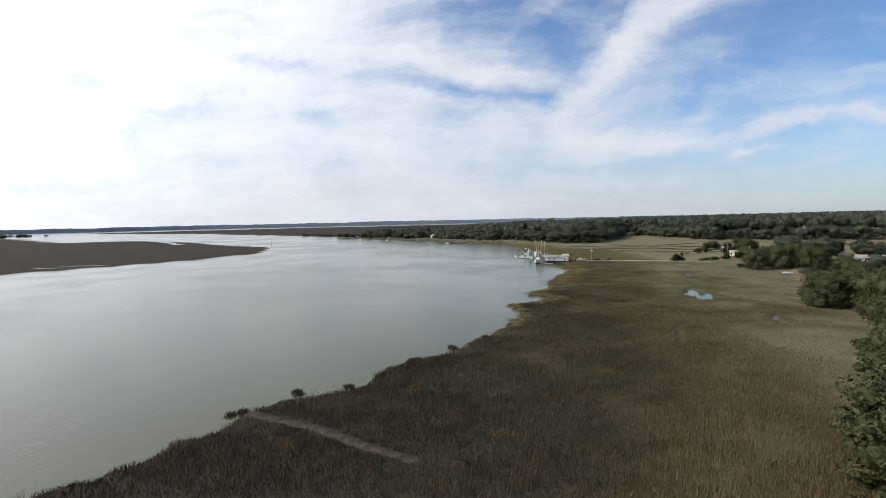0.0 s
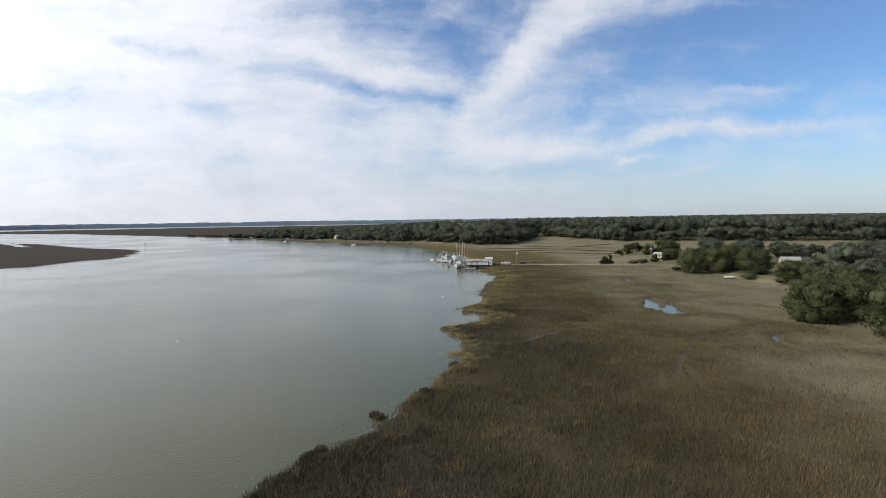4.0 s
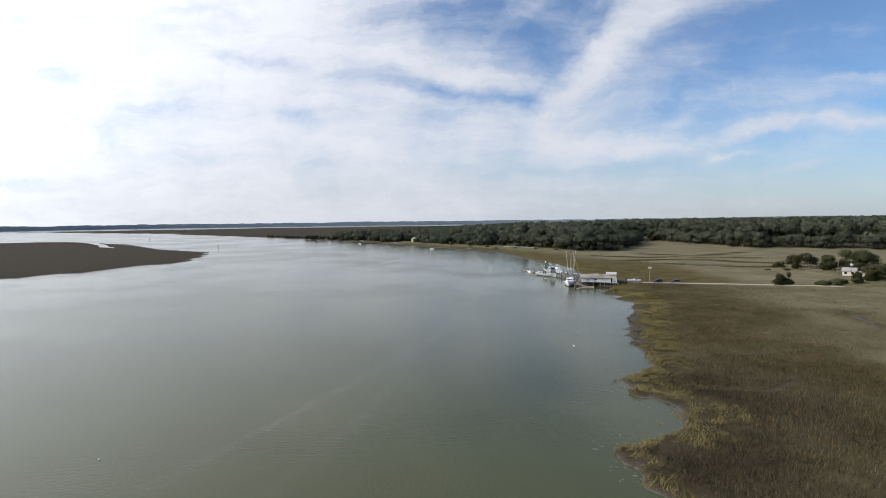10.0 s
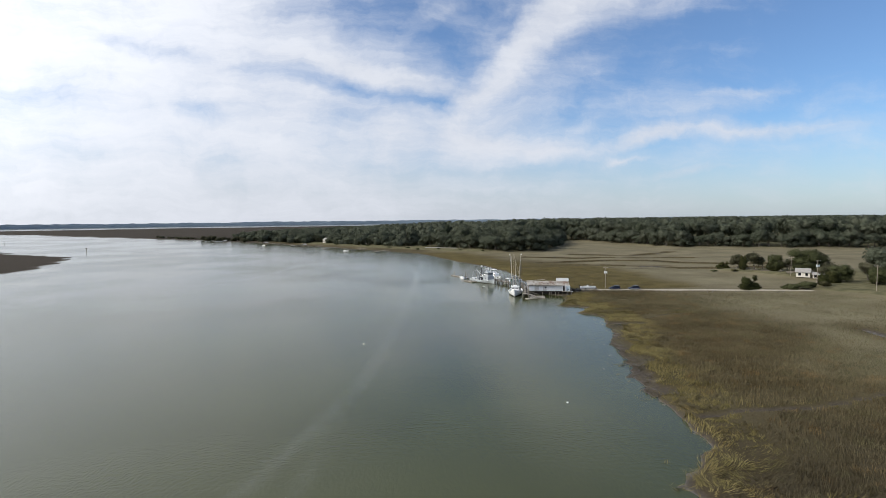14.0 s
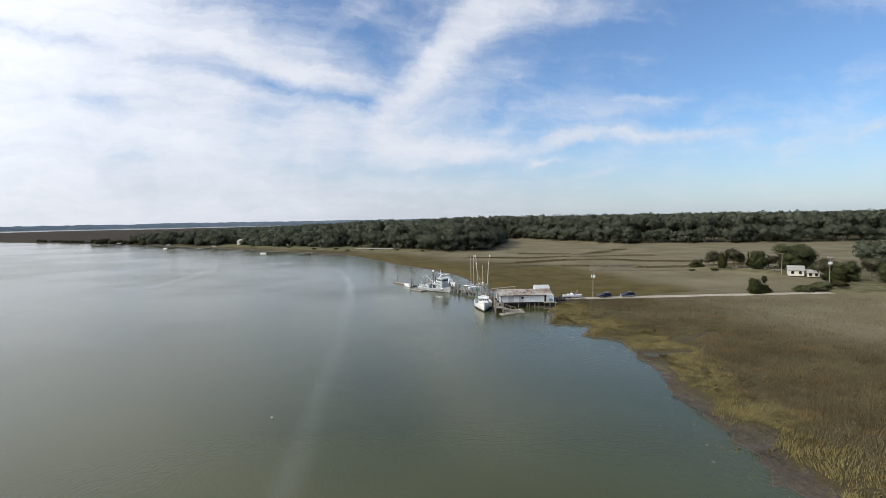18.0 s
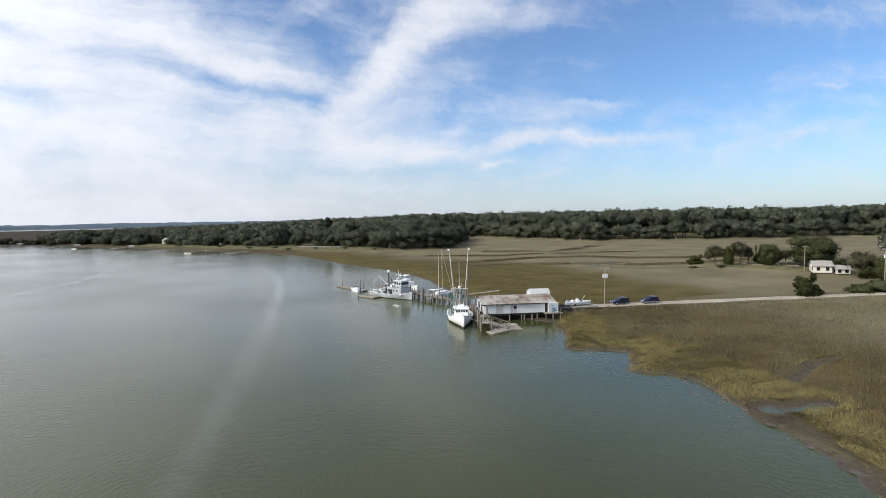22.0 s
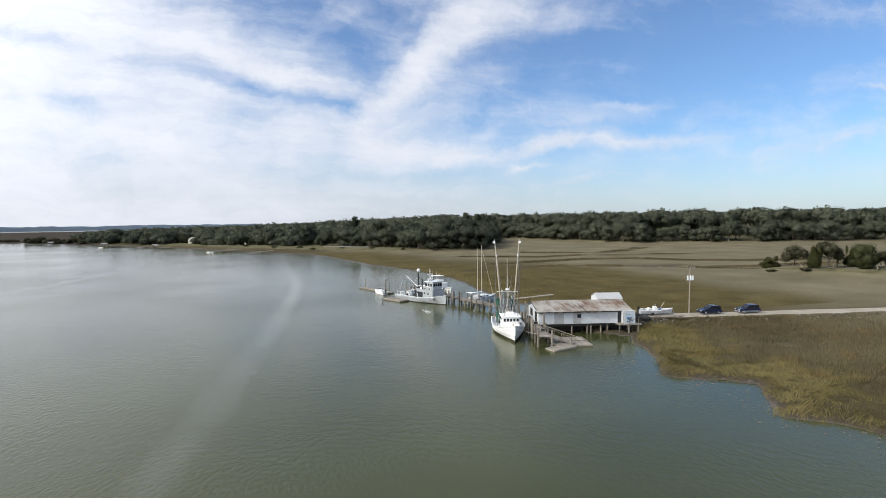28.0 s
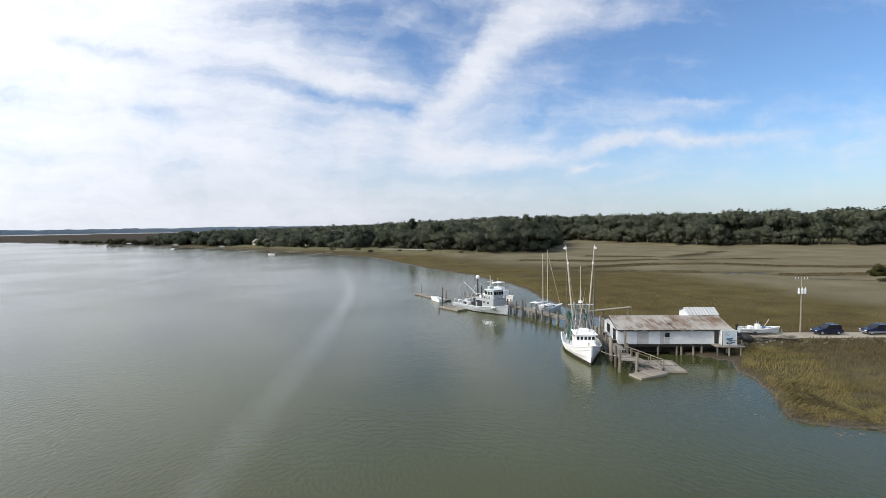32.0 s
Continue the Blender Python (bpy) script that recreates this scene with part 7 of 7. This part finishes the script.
def yard_heap():
    r = random.Random(31)
    for i in range(11):
        x, y = 40.2 + r.uniform(-1.6, 2.4), 346.8 + r.uniform(-1.8, 2.2)
        ob = thing("net_bundle", pose(x, y, ground_z(x, y), 0, 0, r.uniform(0, 180)), "dark heap of old nets and gear beside the shed", "gear", "gear heaps")
        bm = ball((0, 0, 0.25), r.uniform(0.5, 0.9), (1.2, 0.9, 0.75), u=10, v=7)
        for v in bm.verts:
            v.co *= r.uniform(0.85, 1.15)
        part("bundle", bm, M["black"], ob)
    pile_up = thing("timber_pile", pose(44.6, 345.6, 1.0, 0, 0, -10), "dark heap of old boards and beams beside the yard", "timber")
    for i in range(26):
        part("board", box((r.uniform(1.4, 3.4), r.uniform(0.12, 0.3), 0.07), (r.uniform(-4.2, 4.2), r.uniform(-0.8, 0.8), 0.12 + 0.02 * i), (r.uniform(-6, 6), r.uniform(-5, 5), r.uniform(-24, 24))), M["pile_wood"] if i % 4 else M["dock_wood"], pile_up)
    # broken concrete along the causeway's foot
    bm0 = []
    for i in range(6):
        bm = box((r.uniform(0.22, 0.5), r.uniform(0.16, 0.32), r.uniform(0.10, 0.18)))
        for v in bm.verts:
            v.co += Vector((r.uniform(-0.07, 0.07), r.uniform(-0.07, 0.07), r.uniform(-0.05, 0.05)))
        me = bpy.data.meshes.new("rubble_block")
        bm.to_mesh(me), bm.free()
        me.materials.append(M["rubble"])
        bm0.append(me)
    bank = thing("rubble_bank", pose(0, 0, 0), "broken concrete blocks along the foot of the causeway", "rubble")
    for i in range(150):
        s = r.random() ** 1.5
        x = 40 + s * 75
        y = float(np.interp(x, [p[0] for p in ROAD], [p[1] for p in ROAD])) - r.uniform(2.7, 4.2)
        data_part("rubble_block", bm0[i % 6], bank, pose(x, y, ground_z(x, y) + 0.08, r.uniform(-25, 25), r.uniform(-25, 25), r.uniform(0, 360)))


yard_heap()


# ---- houses ----
def house(x, y, turn, L, W, h, label, wall="house", roof="shingle", group="houses", rise=1.6):
    z = ground_z(x, y) - 0.1
    ob = thing("house", pose(x, y, z, 0, 0, turn), label, "house", group)
    part("wall", prism([(-W / 2, 0), (W / 2, 0), (W / 2, h), (0, h + rise), (-W / 2, h)], -L / 2, L / 2, "x"), M[wall], ob)
    for s in (-1, 1):
        part("roof", prism([(s * (W / 2 + 0.4), h - 0.28), (0, h + rise + 0.02), (0, h + rise + 0.16), (s * (W / 2 + 0.4), h - 0.14)], -L / 2 - 0.4, L / 2 + 0.4, "x"), M[roof], ob)
        k = max(2, int(L / 2.6))
        for i in range(k):
            u = -L / 2 + (i + 0.5) * L / k
            win = part("window", box((0.95, 0.06, 1.2), (u, s * (W / 2 + 0.03), h * 0.55)), M["dark"], ob)
            part("frame", box((1.15, 0.05, 0.10), (u, s * (W / 2 + 0.05), h * 0.55 + 0.64)), M["white"], win)
            part("sill", box((1.15, 0.10, 0.08), (u, s * (W / 2 + 0.06), h * 0.55 - 0.64)), M["white"], win)
        part("end_window", box((0.06, 0.9, 1.1), (s * (L / 2 + 0.03), -W * 0.22, h * 0.55)), M["dark"], ob)
    part("door", box((0.07, 0.9, 2.0), (-L / 2 - 0.03, W * 0.2, 1.0)), M["grey"], ob)
    return ob


house(150.4, 371.6, -38, 5.0, 4.6, 2.3, "small white cottage with a grey roof in the roadside grove", rise=1.3)
house(154.2, 367.8, -38, 3.8, 3.6, 1.7, "low white outbuilding half hidden by cedars", rise=0.8)
house(194.0, 308.0, -20, 13.0, 7.0, 2.8, "long white house under mossy trees", rise=1.4)
small_boat("old_skiff", "pale old skiff lying at the edge of the marsh", 131.5, 265.5, -30, 4.2, 1.4, M["grey_old"], 0, 0.9)
r = random.Random(41)
FRONT = [(-236, 893), (-214, 868), (-180, 832), (-140, 795), (-110, 765), (-66, 716)]
for i, (x, y) in enumerate(FRONT):
    house(x + r.uniform(-8, 8) + 4, y + 4, r.uniform(-60, -30), r.uniform(8, 11), r.uniform(6, 8), r.uniform(2.8, 3.8),
          "pale waterfront house among the oaks" if i % 3 else "tan waterfront house among the oaks", "house" if i % 3 else "house_tan", rise=1.9)
# small docks along the far shore
SPOTS = [(-38, 612, 1), (-62, 642, 1), (-88, 676, 1), (-112, 708, 2), (-136, 738, 1), (-166, 770, 2), (-198, 802, 1), (-236, 842, 2), (-272, 880, 1), (-305, 912, 1)]
for i, (x, y, n) in enumerate(SPOTS):
    l = r.uniform(14, 24)
    ob = thing("private_dock", pose(x, y, 0, 0, 0, 225 + r.uniform(-8, 8)), "small wooden dock on the far wooded shore", "dock", "far shore docks")
    part("deck", box((l, 1.6, 0.16), (l * 0.32, 0, 1.3)), M["dock_wood"], ob)
    part("platform", box((4.0, 4.5, 0.2), (l * 0.82 + 2.0, 0, 0.9)), M["dock_wood"], ob)
    for k in range(5):
        pile(ob, l * (0.1 + 0.2 * k), 0.9 if k % 2 else -0.9, r.uniform(1.6, 2.8), 0.14)
    if n > 1:
        part("shelter_roof", prism([(-2.6, 3.4), (0, 4.4), (2.6, 3.4), (2.6, 3.3), (0, 4.25), (-2.6, 3.3)], l * 0.82 + 0.0, l * 0.82 + 4.0, "x"), M["shingle"], ob)
        for a in (0.3, 3.7):
            for b in (-2.3, 2.3):
                part("post", rod((l * 0.82 + a, b, 0.9), (l * 0.82 + a, b, 3.4), 0.09, sides=6), M["pile_wood"], ob)
    sx, sy = x - 0.707 * (l + 2), y - 0.707 * (l + 2)
    if i % 4 != 1:
        continue
    small_boat("moored_boat", "small pale boat moored at a far dock", sx + r.uniform(1, 3), sy + 2, r.uniform(-60, -30), 5.5, 1.9, M["white"], 2, group="boats on the far shore")

def sea_wall():
    ob = thing("sea_wall", pose(0, 0, 0), "low pale concrete sea wall below the shaded lawn", "wall")
    pts = [(-5, 634), (5, 628), (15, 621), (24, 615)]
    for (ax, ay), (bx, by) in zip(pts, pts[1:]):
        l, a = math.hypot(bx - ax, by - ay), math.degrees(math.atan2(by - ay, bx - ax))
        part("wall_section", box((l - 0.15, 0.35, 1.1), ((ax + bx) / 2, (ay + by) / 2, 1.65), (0, 0, a)), M["grey_old"], ob, bevel=0.04)


sea_wall()
for x, y, k in ((-12, 612, 0.7), (-20, 628, 0.8), (6, 606, 0.6), (24, 592, 0.7), (-38, 642, 0.8), (40, 574, 0.6), (-60, 672, 0.9), (-96, 712, 0.9)):
    G.plant("scrub1", x, y, (k, k, k * 0.7), x * 7)

# ---- marks and floats on the river ----
for x, y, h in ((-323, 669, 4.5), (-577, 915, 4.5)):
    ob = thing("channel_marker", pose(x, y, 0), "dark channel marker post standing in the river", "marker", "channel markers")
    part("post", rod((0, 0, -2), (0, 0, h), 0.22, 0.20, 8), M["pile_wood"], ob)
    part("board", box((1.2, 0.08, 1.2), (0, -0.25, h - 0.8), (0, 45, 0)), M["bark"], ob)
for x, y, paint in ((2.8, 235.4, "white"), (-65.6, 173.4, "white"), (-31.5, 276.5, "rope"), (-8.9, 463.7, "bark"), (-14.5, 440.0, "bark")):
    ob = thing("crab_float", pose(x, y, 0.0), "small round trap float on the water", "float", "trap floats")
    part("float", ball((0, 0, 0.05), 0.15, (1, 1, 0.85), u=10, v=8), M[paint], ob)
    part("stick", rod((0, 0, 0.1), (0.05, 0, 0.42), 0.02, sides=5), M["black"], ob)
